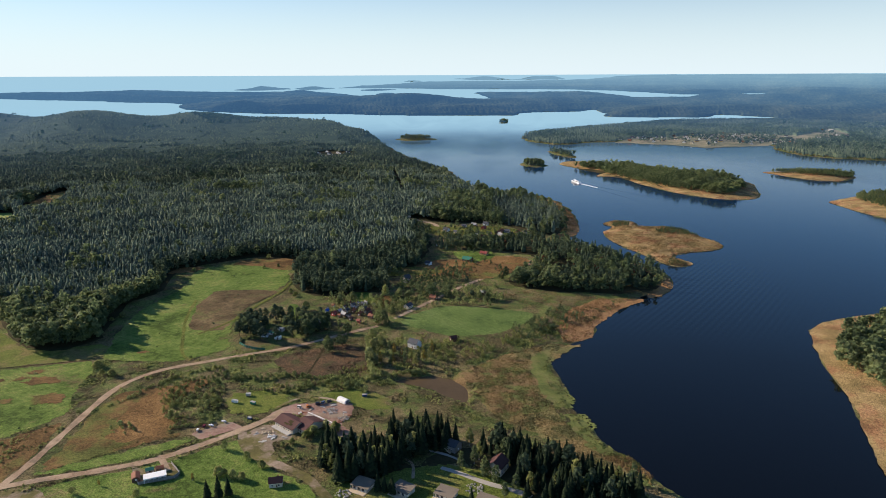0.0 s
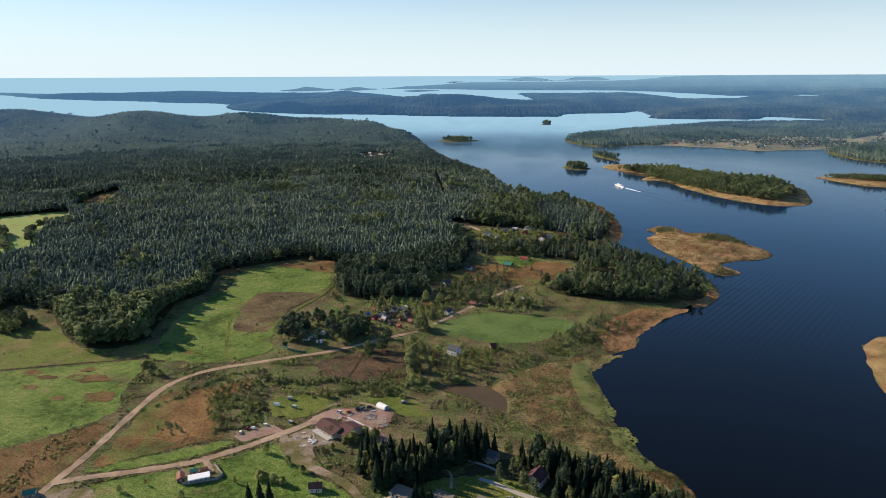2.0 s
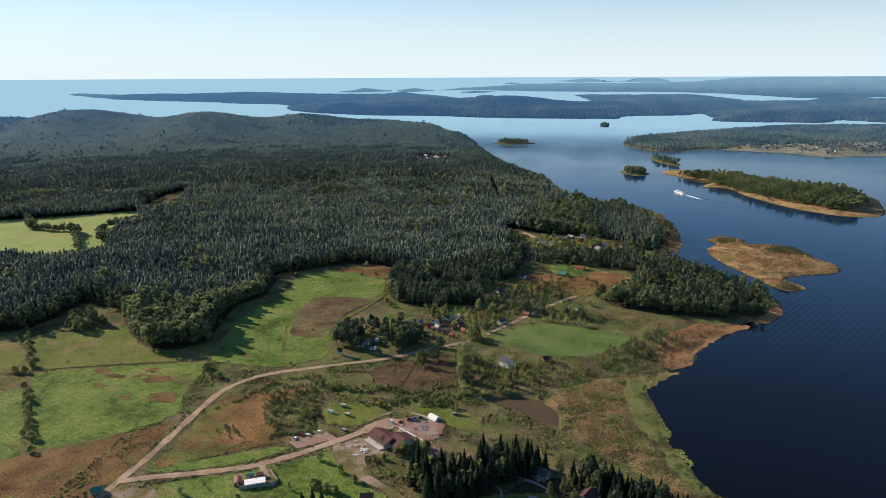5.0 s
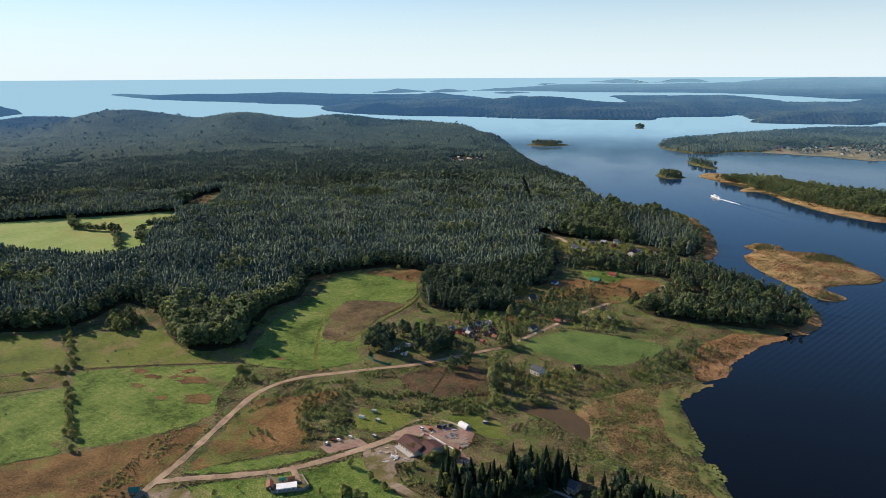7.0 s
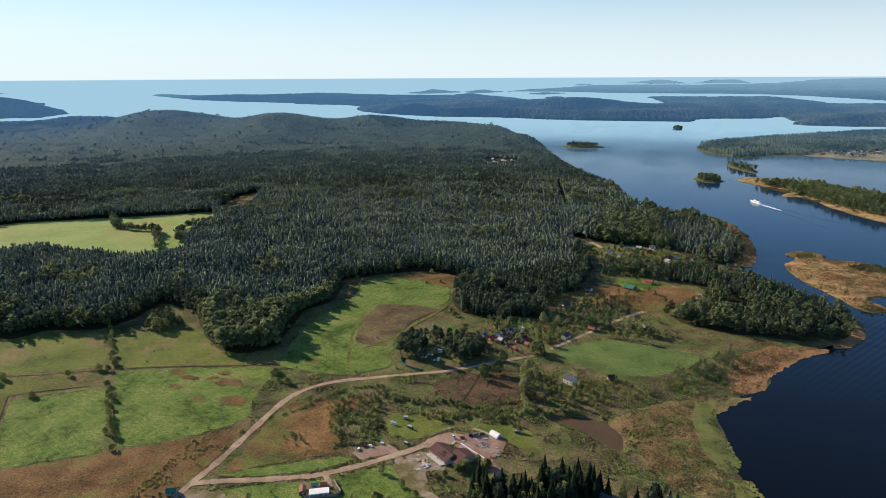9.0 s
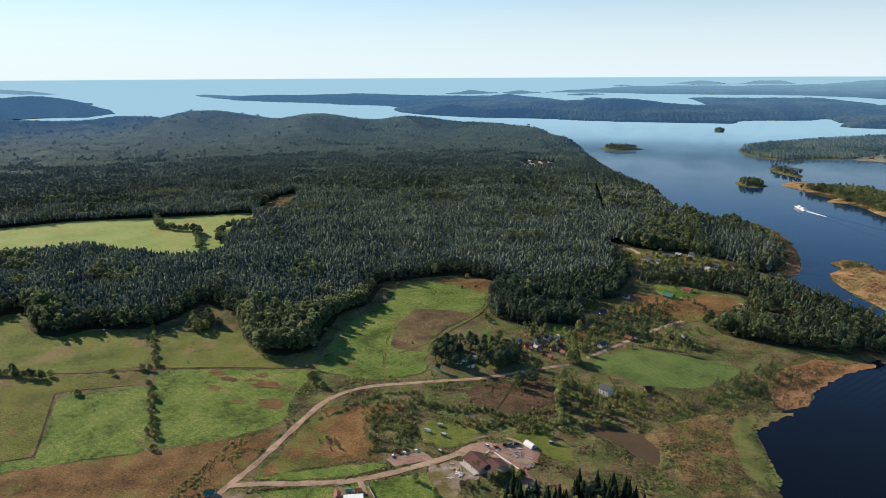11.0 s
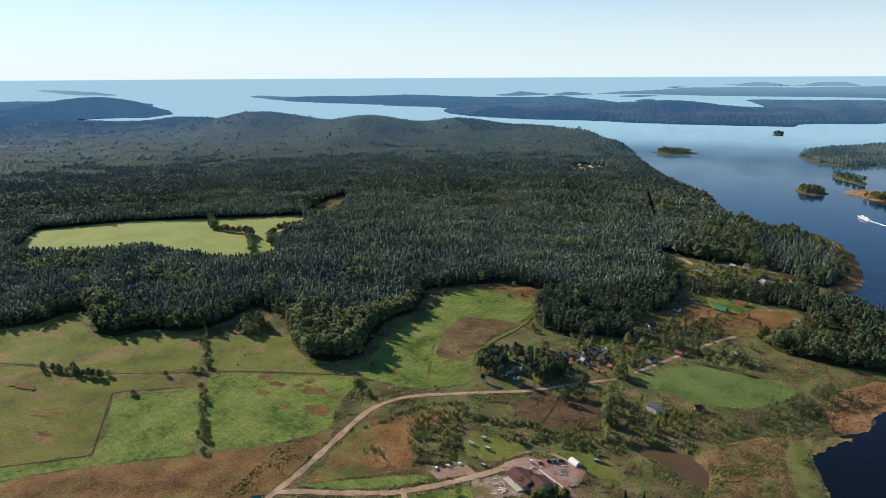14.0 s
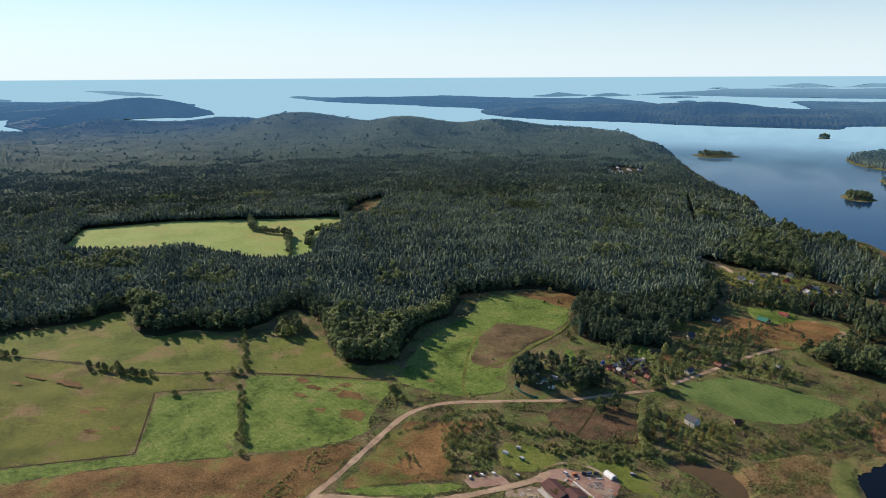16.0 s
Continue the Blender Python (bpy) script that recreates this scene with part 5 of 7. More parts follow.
def woodland(outline, step, r0, r1, mixed, conifers, broads, tall, label, wide=1.0, need_shore=6.0, margin=3.0, gaps=0.0, needles="needles", light=0.25):
    """Fills an outline with conifers and, where noise or the wood's edge asks for them, broad-leaved trees."""
    p = np.array(outline)
    x, y = scatter(max(p[:, 0].min(), -1.3 * r1), min(p[:, 0].max(), 1.3 * r1), max(p[:, 1].min(), 50), min(p[:, 1].max(), 1.3 * r1), step)
    r = np.hypot(x, y) * (1 + 0.35 * (fbm(x, y, 90, 77) - 0.5))
    ok = (r >= r0) & (r < r1) & inside(rounded(outline, 1), x, y)
    x, y = x[ok], y[ok]
    ok = clear_of(x, y, margin)
    x, y = x[ok], y[ok]
    ok = shore_distance(x, y) > need_shore
    x, y = x[ok], y[ok]
    ok = fbm(x, y, 34, 71) > gaps
    if outline is FOREST_MAIN:
        ok &= ~inside(FOREST_VILLAGE, x, y)
    x, y = x[ok], y[ok]
    edge = signed(outline, x, y)
    ok = edge > 26 * (fbm(x, y, 26, 73) - 0.42)
    x, y, edge = x[ok], y[ok], edge[ok]
    spur = inside(LEAFY_SPUR, x, y) | inside(LEAFY_BULGE, x, y)
    leafy = (0.13 * spur + fbm(x, y, 130, 31) + 0.30 * np.exp(-np.maximum(edge, 0) / 20) + rng.uniform(-0.12, 0.12, len(x))) > mixed
    leafy |= rng.uniform(0, 1, len(x)) < 0.022
    h = tall * (0.78 + 0.34 * vnoise(x, y, 60, 4) + 0.10 * spur) * rng.uniform(0.76, 1.16, len(x))
    rim = ~leafy & (edge < 10 + 30 * vnoise(x, y, 45, 9)) & (r0 == 0) & (outline is FOREST_MAIN)
    inner = ~leafy & ~rim
    plant("pine_wood", conifers, x[inner], y[inner], h[inner], M[needles], label, "forest", wide, smooth=True)
    plant("pine_wood", PINE_EDGE, x[rim][::2], y[rim][::2], h[rim][::2] * rng.uniform(0.75, 1.2, len(h[rim][::2])), M["needles_pine"], "ragged pines along the edge of the forest", "forest", 1.1)
    h = np.where(leafy, h * rng.uniform(0.72, 1.28, len(x)), h)
    # paler leaves vary the tone and mimic haze and lit crowns on spit, island
    pale = leafy & ((rng.uniform(0, 1, len(x)) < light) | (spur & (rng.uniform(0, 1, len(x)) < 0.7)))
    dark = leafy & ~pale
    far = r0 > 1500
    plant("leafy_wood", broads, x[dark], y[dark], h[dark] * 1.05, M["leaves_far" if far else "leaves"], "green broad-leaved trees along and within the wood", "forest", min(wide, 1.15), smooth=True)
    plant("leafy_wood", broads, x[pale], y[pale], h[pale] * 1.05, M["leaves_far" if far else "leaves_wood"], "paler green broad-leaved trees along and within the wood", "forest", min(wide, 1.15), smooth=True)


woodland(FOREST_MAIN, 4.7, 0, 1150, 0.79, CANOPY, BROAD_WOOD, 19, "dense dark green pine and spruce forest", 1.0)
woodland(FOREST_MAIN, 4.9, 1150, 1750, 0.79, CANOPY_FAR, BROAD_WOOD, 19, "dense dark green pine and spruce forest", 1.05)
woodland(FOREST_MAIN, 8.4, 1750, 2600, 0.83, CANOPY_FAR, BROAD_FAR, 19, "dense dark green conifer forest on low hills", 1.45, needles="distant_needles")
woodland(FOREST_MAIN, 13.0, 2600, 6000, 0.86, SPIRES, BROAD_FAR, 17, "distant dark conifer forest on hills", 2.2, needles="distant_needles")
woodland(FOREST_VILLAGE, 6.0, 0, 3000, 0.72, SPRUCE[:3] + PINE_EDGE, BROAD, 19, "mixed wood round the village", 1.15, gaps=0.30, needles="needles_pine")
woodland(GROVE_MID, 6.4, 0, 3000, 0.74, PINE_EDGE, BROAD, 17, "dense grove of dark pines beside the fields", 1.1, gaps=0.38, needles="needles_pine")
woodland(GROVE_EAST, 7.0, 0, 3000, 0.60, PINE_EDGE, BROAD, 13, "dark trees between the grove and the hamlet", 1.15, gaps=0.40, needles="needles_pine", light=0.4)
woodland(WOOD_GARDENS, 6.8, 0, 3000, 0.66, SPRUCE + PINE * 2, BROAD, 17, "mixed wood below the shore hamlet", 1.15, gaps=0.28, needles="needles_pine")
woodland(BIRCH_CLUMP, 7.0, 0, 3000, 0.25, PINE, BROAD, 13, "pale birches beside the grey house", 1.1, gaps=0.36, light=0.9)
woodland(FOREST_HEAD, 7.2, 0, 3000, 0.77, SPRUCE + PINE * 2, BROAD, 19, "mixed wood on the headland", 1.15, need_shore=3, gaps=0.30, light=0.25, needles="needles_pine")
woodland(FOREST_SPIT, 7.5, 0, 3000, 0.62, SPRUCE + PINE, BROAD, 19, "mixed wood on the spit", 1.15, need_shore=14, gaps=0.27, light=0.6)
woodland(WOOD_ISLAND, 8.0, 0, 3000, 0.30, PINE_EDGE, BROAD_WOOD, 16, "mixed wood on the island", 1.15, need_shore=4, gaps=0.22, light=0.75, needles="needles_pine")
woodland(WOOD_EAST, 6.5, 0, 2000, 0.42, SPRUCE + PINE, BROAD_WOOD, 15, "leafy wood on the eastern shore", 1.2, need_shore=14, gaps=0.38, light=0.2)
for isle, cat in ((ISLET_A, 15), (ISLET_B, 14), (ISLET_C, 20), (ISLET_CHAIN, 8)):
    c = np.array(isle).mean(0)
    woodland([tuple(c + (np.array(q) - c) * 0.72) for q in isle], 7, 0, 6000, 0.6, PINE + SPRUCE[:2], BROAD, cat, "small clump of trees on an islet", need_shore=1)


woodland(WOOD_ISLET_E, 7, 0, 6000, 0.40, PINE, BROAD, 13, "leafy trees on the low point", need_shore=3, light=0.6)
woodland(WOOD_ISLET_D, 6, 0, 6000, 0.45, PINE, BROAD_MID, 11, "row of trees along the low island", need_shore=1, light=0.6)


def canopy(r0, r1, step, tall, material, label):
    """The closed, billowing roof of boughs from which the tree tops rise."""
    b = np.arange(VIEW_MIN, VIEW_MAX, step)
    r = np.geomspace(r0, r1, int(math.log(r1 / r0) / radians(step) / 1.2))
    x, y = polar(b, r)
    d = shore_distance(x, y)
    ok = (signed(FOREST_MAIN, x, y) > 22) & ~inside(FOREST_VILLAGE, x, y) & clear_of(x, y, 6) & (d > 12)
    for p in (FIELD_FAR, FIELD_CENTRE, FIELD_UPPER, FIELD_UPPERB, GLADE, CLEAR_FAR):
        ok &= signed(p, x, y) < -9
    z = height(x, y, d) + tall * (0.75 + 0.5 * fbm(x, y, 38, 55)) * rng.uniform(0.82, 1.12, len(x))
    f = grid_faces(len(b), len(r))
    return mesh_object("canopy", warp(np.c_[x, y, z]), f[ok[f].all(1)], M[material], "stuff", True, label, "forest")


canopy(700, 1760, 0.45, 11.5, "canopy", "dense lower boughs of the dark conifer forest")
canopy(1700, 6000, 0.5, 12.0, "canopy_far", "closed canopy of the distant conifer forest")


def distant_woods(name, r0, r1, step, material, label, tall):
    """Wooded country far off: a ragged canopy sheet."""
    b = np.arange(VIEW_MIN, VIEW_MAX, step)
    r = np.geomspace(r0, r1, int(math.log(r1 / r0) / (0.011 if r0 < 4000 else 0.0125)))
    x, y = polar(b, r)
    d = shore_distance(x, y)
    ok = ~(inside(ISLET_D, x, y) | inside(ISLET_E, x, y) | inside(ISLET_A, x, y) | inside(ISLAND_WOODED, x, y)) & (d > (8 if r0 > 4000 else 30)) & ~inside(VILLAGE_OPEN, x, y) & ~inside(FOREST_MAIN, x, y)
    z = height(x, y, d) + np.where(ok, tall * (0.7 + 0.4 * rng.uniform(0, 1, len(x))), -3)
    f = grid_faces(len(b), len(r))
    return mesh_object(name, warp(np.c_[x, y, z]), f[ok[f].sum(1) >= 1], material, "stuff", False, label, "forest")


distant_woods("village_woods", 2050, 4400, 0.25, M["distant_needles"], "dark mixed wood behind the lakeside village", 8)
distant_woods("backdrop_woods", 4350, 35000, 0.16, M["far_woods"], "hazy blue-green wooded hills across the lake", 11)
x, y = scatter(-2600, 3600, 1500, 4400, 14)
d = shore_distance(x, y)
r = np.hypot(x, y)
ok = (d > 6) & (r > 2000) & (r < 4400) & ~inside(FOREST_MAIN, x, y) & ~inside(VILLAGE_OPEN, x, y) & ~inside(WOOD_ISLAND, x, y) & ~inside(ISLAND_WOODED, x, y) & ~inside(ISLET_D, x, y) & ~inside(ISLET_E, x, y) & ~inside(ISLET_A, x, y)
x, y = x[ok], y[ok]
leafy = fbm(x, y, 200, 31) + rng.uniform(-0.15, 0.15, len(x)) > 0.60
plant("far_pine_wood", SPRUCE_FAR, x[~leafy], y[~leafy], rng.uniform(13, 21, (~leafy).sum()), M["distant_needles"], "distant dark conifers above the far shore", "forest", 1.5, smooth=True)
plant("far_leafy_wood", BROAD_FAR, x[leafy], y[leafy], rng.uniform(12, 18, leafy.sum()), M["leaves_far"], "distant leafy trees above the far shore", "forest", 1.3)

# shrubs of the rough ground: loose thickets and rows
ROUND = [ragged_form(12, s, 0.42, 0.14, 0.20) for s in range(8)]


def thicket(x, y, low, high, material, label):
    ok = clear_of(x, y, 1.0)
    plant("shrubs", ROUND, x[ok], y[ok], rng.uniform(low, high, int(ok.sum())) * (0.7 + 0.6 * vnoise(x[ok], y[ok], 25, 6)), M[material], label, "shrubs", 1.15, smooth=True)


def along(line, step, width):
    p = np.array(line, float)
    s = np.concatenate([[0], np.cumsum(np.hypot(*np.diff(p, axis=0).T))])
    t = np.arange(0, s[-1], step)
    return np.interp(t, s, p[:, 0]) + rng.uniform(-width, width, len(t)), np.interp(t, s, p[:, 1]) + rng.uniform(-width, width, len(t))


x, y = scatter(-300, 160, 440, 760, 4.2)
ok = (inside(SHRUBS_A, x, y) | inside(SHRUBS_B, x, y)) & (fbm(x, y, 24, 12) > 0.56)
thicket(x[ok], y[ok], 1.2, 3.2, "shrub_leaves", "low green willow shrubs on rough ground")
x, y = scatter(-300, 160, 440, 760, 5.6)
ok = (inside(SHRUB_CLUSTER, x, y) | inside(SHRUB_CLUSTERB, x, y)) & (fbm(x, y, 14, 13) > 0.40)
thicket(x[ok], y[ok], 2.0, 3.8, "leaves_light", "dense thicket of rounded olive willow shrubs")
for line, width, low, high in ((SHRUB_ROW_A, 2.0, 1.2, 2.6), (SHRUB_ROW_B, 5.0, 1.8, 4.2), (SHRUB_ROW_D, 1.6, 1.8, 3.0), (SHRUB_ROW_E, 3.0, 1.8, 4.5), (SHRUB_ROW_F, 6.0, 1.5, 4.0)):
    x, y = along(line, 1.3, width)
    thicket(x, y, low, high, "leaves_light", "row of rounded olive willow shrubs")
# low dark growth stands in for the strip of hedge shadow
x, y = along(SHADE_ROW, 0.8, 2.2)
thicket(x, y, 0.5, 1.3, "leaves", "low dark growth standing in for shade along the field margin")
x, y = along(BIRCH_ROW, 4.0, 2.0)
plant("birch_row", BROAD, x, y, rng.uniform(6, 12, len(x)), M["leaves_light"], "row of young birches along a ditch", "trees", 0.75)

# hedges round the far field
for line, tall, mat in ((HEDGE_FAR_A, 13, "leaves"), (HEDGE_FAR_B, 9, "leaves_light"), (HEDGE_FAR_C, 13, "leaves")):
    p = np.array(line, float)
    s = np.concatenate([[0], np.cumsum(np.hypot(*np.diff(p, axis=0).T))])
    t = np.arange(0, s[-1], 3.6)
    x, y = np.interp(t, s, p[:, 0]) + rng.uniform(-4, 4, len(t)), np.interp(t, s, p[:, 1]) + rng.uniform(-4, 4, len(t))
    plant("hedge", BROAD_MID, x, y, tall * (0.7 + 0.5 * vnoise(x, y, 40, 9)) * rng.uniform(0.8, 1.2, len(x)), M[mat], "continuous leafy hedge along the pale field", "hedge", 1.5)

x, y = scatter(300, 2000, 1900, 3600, 19)
sd = shore_distance(x, y)
ok = inside(VILLAGE_OPEN, x, y) & (fbm(x, y, 90, 15) > 0.44 + 0.2 * np.exp(-sd / 60)) & (sd > 8)
plant("village_trees", BROAD_FAR, x[ok], y[ok], rng.uniform(8, 16, ok.sum()), M["leaves_far"], "garden trees of the lakeside village", "trees", 1.2)

# ---- single things: helpers ----
for key, c, r in (("plaster_white", (0.72, 0.70, 0.66), 0.8), ("plaster_cream", (0.62, 0.54, 0.42), 0.8), ("timber_brown", (0.16, 0.095, 0.055), 0.8), ("timber_grey", (0.26, 0.24, 0.22), 0.85),
                  ("timber_red", (0.36, 0.06, 0.045), 0.7), ("timber_yellow", (0.48, 0.33, 0.13), 0.8), ("roof_maroon", (0.095, 0.046, 0.040), 0.75), ("roof_taupe", (0.20, 0.165, 0.125), 0.85), ("roof_red", (0.22, 0.055, 0.045), 0.6),
                  ("roof_grey", (0.075, 0.08, 0.09), 0.6), ("roof_pale", (0.36, 0.35, 0.33), 0.6), ("roof_green", (0.05, 0.19, 0.13), 0.5), ("roof_blue", (0.03, 0.10, 0.33), 0.45), ("roof_rust", (0.24, 0.10, 0.06), 0.7),
                  ("canvas_white", (0.80, 0.79, 0.76), 0.7), ("sheet_green", (0.03, 0.15, 0.11), 0.5), ("steel", (0.45, 0.45, 0.46), 0.35), ("rubber", (0.02, 0.02, 0.02), 0.8), ("car_white", (0.80, 0.80, 0.80), 0.25),
                  ("car_red", (0.18, 0.02, 0.02), 0.25), ("car_dark", (0.025, 0.03, 0.04), 0.25), ("car_blue", (0.05, 0.10, 0.22), 0.3), ("machine_orange", (0.55, 0.17, 0.03), 0.5), ("concrete", (0.42, 0.40, 0.37), 0.85),
                  ("stone", (0.36, 0.33, 0.29), 0.9), ("planks", (0.50, 0.40, 0.27), 0.8), ("hull_white", (0.85, 0.85, 0.84), 0.3), ("foam", (0.85, 0.88, 0.90), 0.9)):
    M[key] = plain(key, c, r, spec=0.12 if key.startswith("roof") else 0.4)
glass = plain("window_glass", (0.03, 0.04, 0.05), 0.08)
M["glass"] = glass


def part(name, bm, material, parent, label=""):
    me = bpy.data.meshes.new(name)
    bm.to_mesh(me)
    bm.free()
    me.materials.append(material)
    ob = new(name, me)
    ob.parent = parent
    return tagged(ob, label)


def base(name, x, y, rot, label, category, group="", sink=0.0, z=None):
    ob = new(name)
    ob.empty_display_size = 0.5
    g = float(height(np.array([float(x)]), np.array([float(y)]))[0]) if z is None else z
    p = warp([(x, y, g + 0.3 - sink)])[0]
    ob.matrix_world = pose(*p, 0, 0, rot) @ Matrix.Scale(float(np.hypot(p[0], p[1]) / max(1.0, math.hypot(x, y))), 4)
    return tagged(ob, label, category, group)


def box(bm, x0, x1, y0, y1, z0, z1, bevel=0.0):
    v = [bm.verts.new(p) for p in ((x0, y0, z0), (x1, y0, z0), (x1, y1, z0), (x0, y1, z0), (x0, y0, z1), (x1, y0, z1), (x1, y1, z1), (x0, y1, z1))]
    for f in ((3, 2, 1, 0), (4, 5, 6, 7), (0, 1, 5, 4), (1, 2, 6, 5), (2, 3, 7, 6), (3, 0, 4, 7)):
        bm.faces.new([v[i] for i in f])
    if bevel:
        bmesh.ops.bevel(bm, geom=list(bm.edges), offset=bevel, segments=1, affect="EDGES")
    return bm


def one_box(*a, bevel=0.0):
    return box(bmesh.new(), *a, bevel=bevel)


def prism(bm, outline, y0, y1):
    """A convex outline in x and z, drawn out along y."""
    a = [bm.verts.new((x, y0, z)) for x, z in outline]
    b = [bm.verts.new((x, y1, z)) for x, z in outline]
    n = len(outline)
    bm.faces.new(a[::-1])
    bm.faces.new(b)
    for i in range(n):
        bm.faces.new((a[i], a[(i + 1) % n], b[(i + 1) % n], b[i]))
    bmesh.ops.recalc_face_normals(bm, faces=bm.faces)
    return bm


def gable(parent, cx, cy, length, width, eave, ridge, walls, roof, windows=2, storeys=1, door=True, over=0.5, chimney=True):
    """A gabled block, its ridge along x: walls, roof, windows, door and chimney as parts."""
    l, w = length / 2, width / 2
    bm = prism(bmesh.new(), [(-w, -1.0), (w, -1.0), (w, eave), (0, ridge), (-w, eave)], -l, l)
    bmesh.ops.rotate(bm, verts=bm.verts, matrix=Matrix.Rotation(math.pi / 2, 3, "Z"))
    bmesh.ops.translate(bm, verts=bm.verts, vec=(cx, cy, 0))
    wall = part("wall", bm, walls, parent)
    drop = (ridge - eave) / w * over
    bm = bmesh.new()
    for s in (-1, 1):
        b2 = bmesh.new()
        prism(b2, [(0, ridge + 0.05), (0, ridge + 0.30), (s * (w + over), eave - drop + 0.27), (s * (w + over), eave - drop + 0.05)], -l - over, l + over)
        me = bpy.data.meshes.new("tmp")
        b2.to_mesh(me)
        b2.free()
        bm.from_mesh(me)
        bpy.data.meshes.remove(me)
    bmesh.ops.rotate(bm, verts=bm.verts, matrix=Matrix.Rotation(math.pi / 2, 3, "Z"))
    bmesh.ops.translate(bm, verts=bm.verts, vec=(cx, cy, 0))
    part("roof", bm, roof, parent)
    for k in range(storeys):
        z = 0.9 + k * 2.8
        for s in (-1, 1):
            for i in range(windows):
                x = cx - l + length * (i + 0.5) / windows
                win = part("window", one_box(x - 0.55, x + 0.55, cy + s * w - 0.06, cy + s * w + 0.06, z, z + 1.3), M["plaster_white"], wall)
                part("pane", one_box(x - 0.46, x + 0.46, cy + s * w - 0.08, cy + s * w + 0.08, z + 0.09, z + 1.21), M["glass"], win)
            x = cx + s * l
            win = part("window", one_box(x - 0.06, x + 0.06, cy - 0.6, cy + 0.6, z, z + 1.3), M["plaster_white"], wall)
    if door:
        part("door", one_box(cx + 0.2, cx + 1.2, cy - w - 0.07, cy - w + 0.05, 0, 2.05), M["timber_brown"], parent)
    if chimney:
        part("chimney", one_box(cx + l * 0.3, cx + l * 0.3 + 0.7, cy + 0.4, cy + 1.1, ridge - 1.2, ridge + 1.0, bevel=0.03), M["roof_rust"], parent)


def house(x, y, rot, size, walls, roof, label, windows=2, storeys=1, group="", chimney=True):
    ob = base("house", x, y, rot, label, "house", group)
    l, w, e, r = size
    gable(ob, 0, 0, l, w, e, r, M[walls], M[roof], windows, storeys, chimney=chimney)
    return ob


# trees that stand singly
def bough_crown(whorls, arms, seed):
    """A spruce crown of height 1: whorls of drooping boughs, each a ragged blade with thickness."""
    r = np.random.default_rng(seed)
    bm = bmesh.new()
    for i in range(whorls):
        t = (i + 0.4) / whorls
        z, reach = 0.985 - 0.86 * t, 0.20 * t ** 0.8 + 0.012
        for j in range(arms):
            a = 6.283 * (j + 0.5 * (i % 2)) / arms + r.uniform(-0.25, 0.25)
            q, dz = reach * r.uniform(0.75, 1.2), r.uniform(0.035, 0.075) * (0.6 + t)
            wdt = q * r.uniform(0.30, 0.45) + 0.008
            d, s = Vector((math.cos(a), math.sin(a), 0)), Vector((-math.sin(a), math.cos(a), 0))
            o = Vector((0, 0, z))
            top, tip = o + Vector((0, 0, 0.045)), o + d * q - Vector((0, 0, dz))
            l1, r1 = o + d * q * 0.62 + s * wdt - Vector((0, 0, dz * 0.9)), o + d * q * 0.62 - s * wdt - Vector((0, 0, dz * 0.9))
            mid = o + d * q * 0.6 - Vector((0, 0, dz * 0.25))
            v = [bm.verts.new(p) for p in (top, l1, tip, r1, mid)]
            for f in ((0, 1, 4), (1, 2, 4), (2, 3, 4), (3, 0, 4)):
                bm.faces.new([v[k] for k in f])
    v0, v1 = bm.verts.new((0, 0, 1.02)), [bm.verts.new((0.014 * math.cos(k * 2.1), 0.014 * math.sin(k * 2.1), 0.95)) for k in range(3)]
    for k in range(3):
        bm.faces.new((v0, v1[k], v1[(k + 1) % 3]))
    return bm


def leaf_crown(clumps, seed, spread, low, size, flat=0.8, sprays=11):
    """A broad crown of height 1 out of many small clumps of leaf sprays with gaps between."""
    r = np.random.default_rng(seed)
    bm = bmesh.new()
    for i in range(clumps):
        a, u = r.uniform(0, 6.283), r.uniform(0, 1)
        h = low + (0.95 - low) * u
        env = math.sin(math.pi * min(1, (0.12 + 0.88 * u)) ** 0.8) ** 0.6
        q = spread * env * math.sqrt(r.uniform(0.15, 1))
        s = size * r.uniform(0.7, 1.3)
        for j in range(sprays):
            d = Vector(r.normal(0, 1, 3)).normalized()
            d.z = abs(d.z) if j % 3 else d.z
            k = s * r.uniform(0.45, 1.0)
            bm.faces.new([bm.verts.new(p) for p in spray(r, q * math.cos(a) + d.x * k, q * math.sin(a) + d.y * k, h + d.z * k * flat, d.x, d.y, d.z + 0.4, s * 0.6)])
    return bm


def trunk_mesh(tall, rad, limbs, seed):
    r = np.random.default_rng(seed)
    bm = bmesh.new()
    bmesh.ops.create_cone(bm, segments=7, radius1=rad, radius2=rad * 0.25, depth=tall, matrix=Matrix.Translation((0, 0, tall / 2)))
    for i in range(limbs):
        h, a = tall * r.uniform(0.45, 0.9), r.uniform(0, 6.283)
        m = Matrix.Translation((0, 0, h)) @ Matrix.Rotation(a, 4, "Z") @ Matrix.Rotation(radians(50), 4, "Y") @ Matrix.Translation((0, 0, 0.07))
        bmesh.ops.create_cone(bm, segments=5, radius1=rad * 0.4, radius2=rad * 0.1, depth=0.15, matrix=m)
    return bm


def tree_kind(name, crown, leaf, bark, trunk_h, rad, limbs, seed, label, category, group):
    ob = new(name)
    part("trunk", trunk_mesh(trunk_h, rad, limbs, seed), M[bark], ob)
    part("crown", crown, M[leaf], ob)
    return tagged(ob, label, category, group)


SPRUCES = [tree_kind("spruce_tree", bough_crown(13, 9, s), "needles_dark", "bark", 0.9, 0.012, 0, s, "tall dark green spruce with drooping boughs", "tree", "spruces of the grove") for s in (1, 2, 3)]
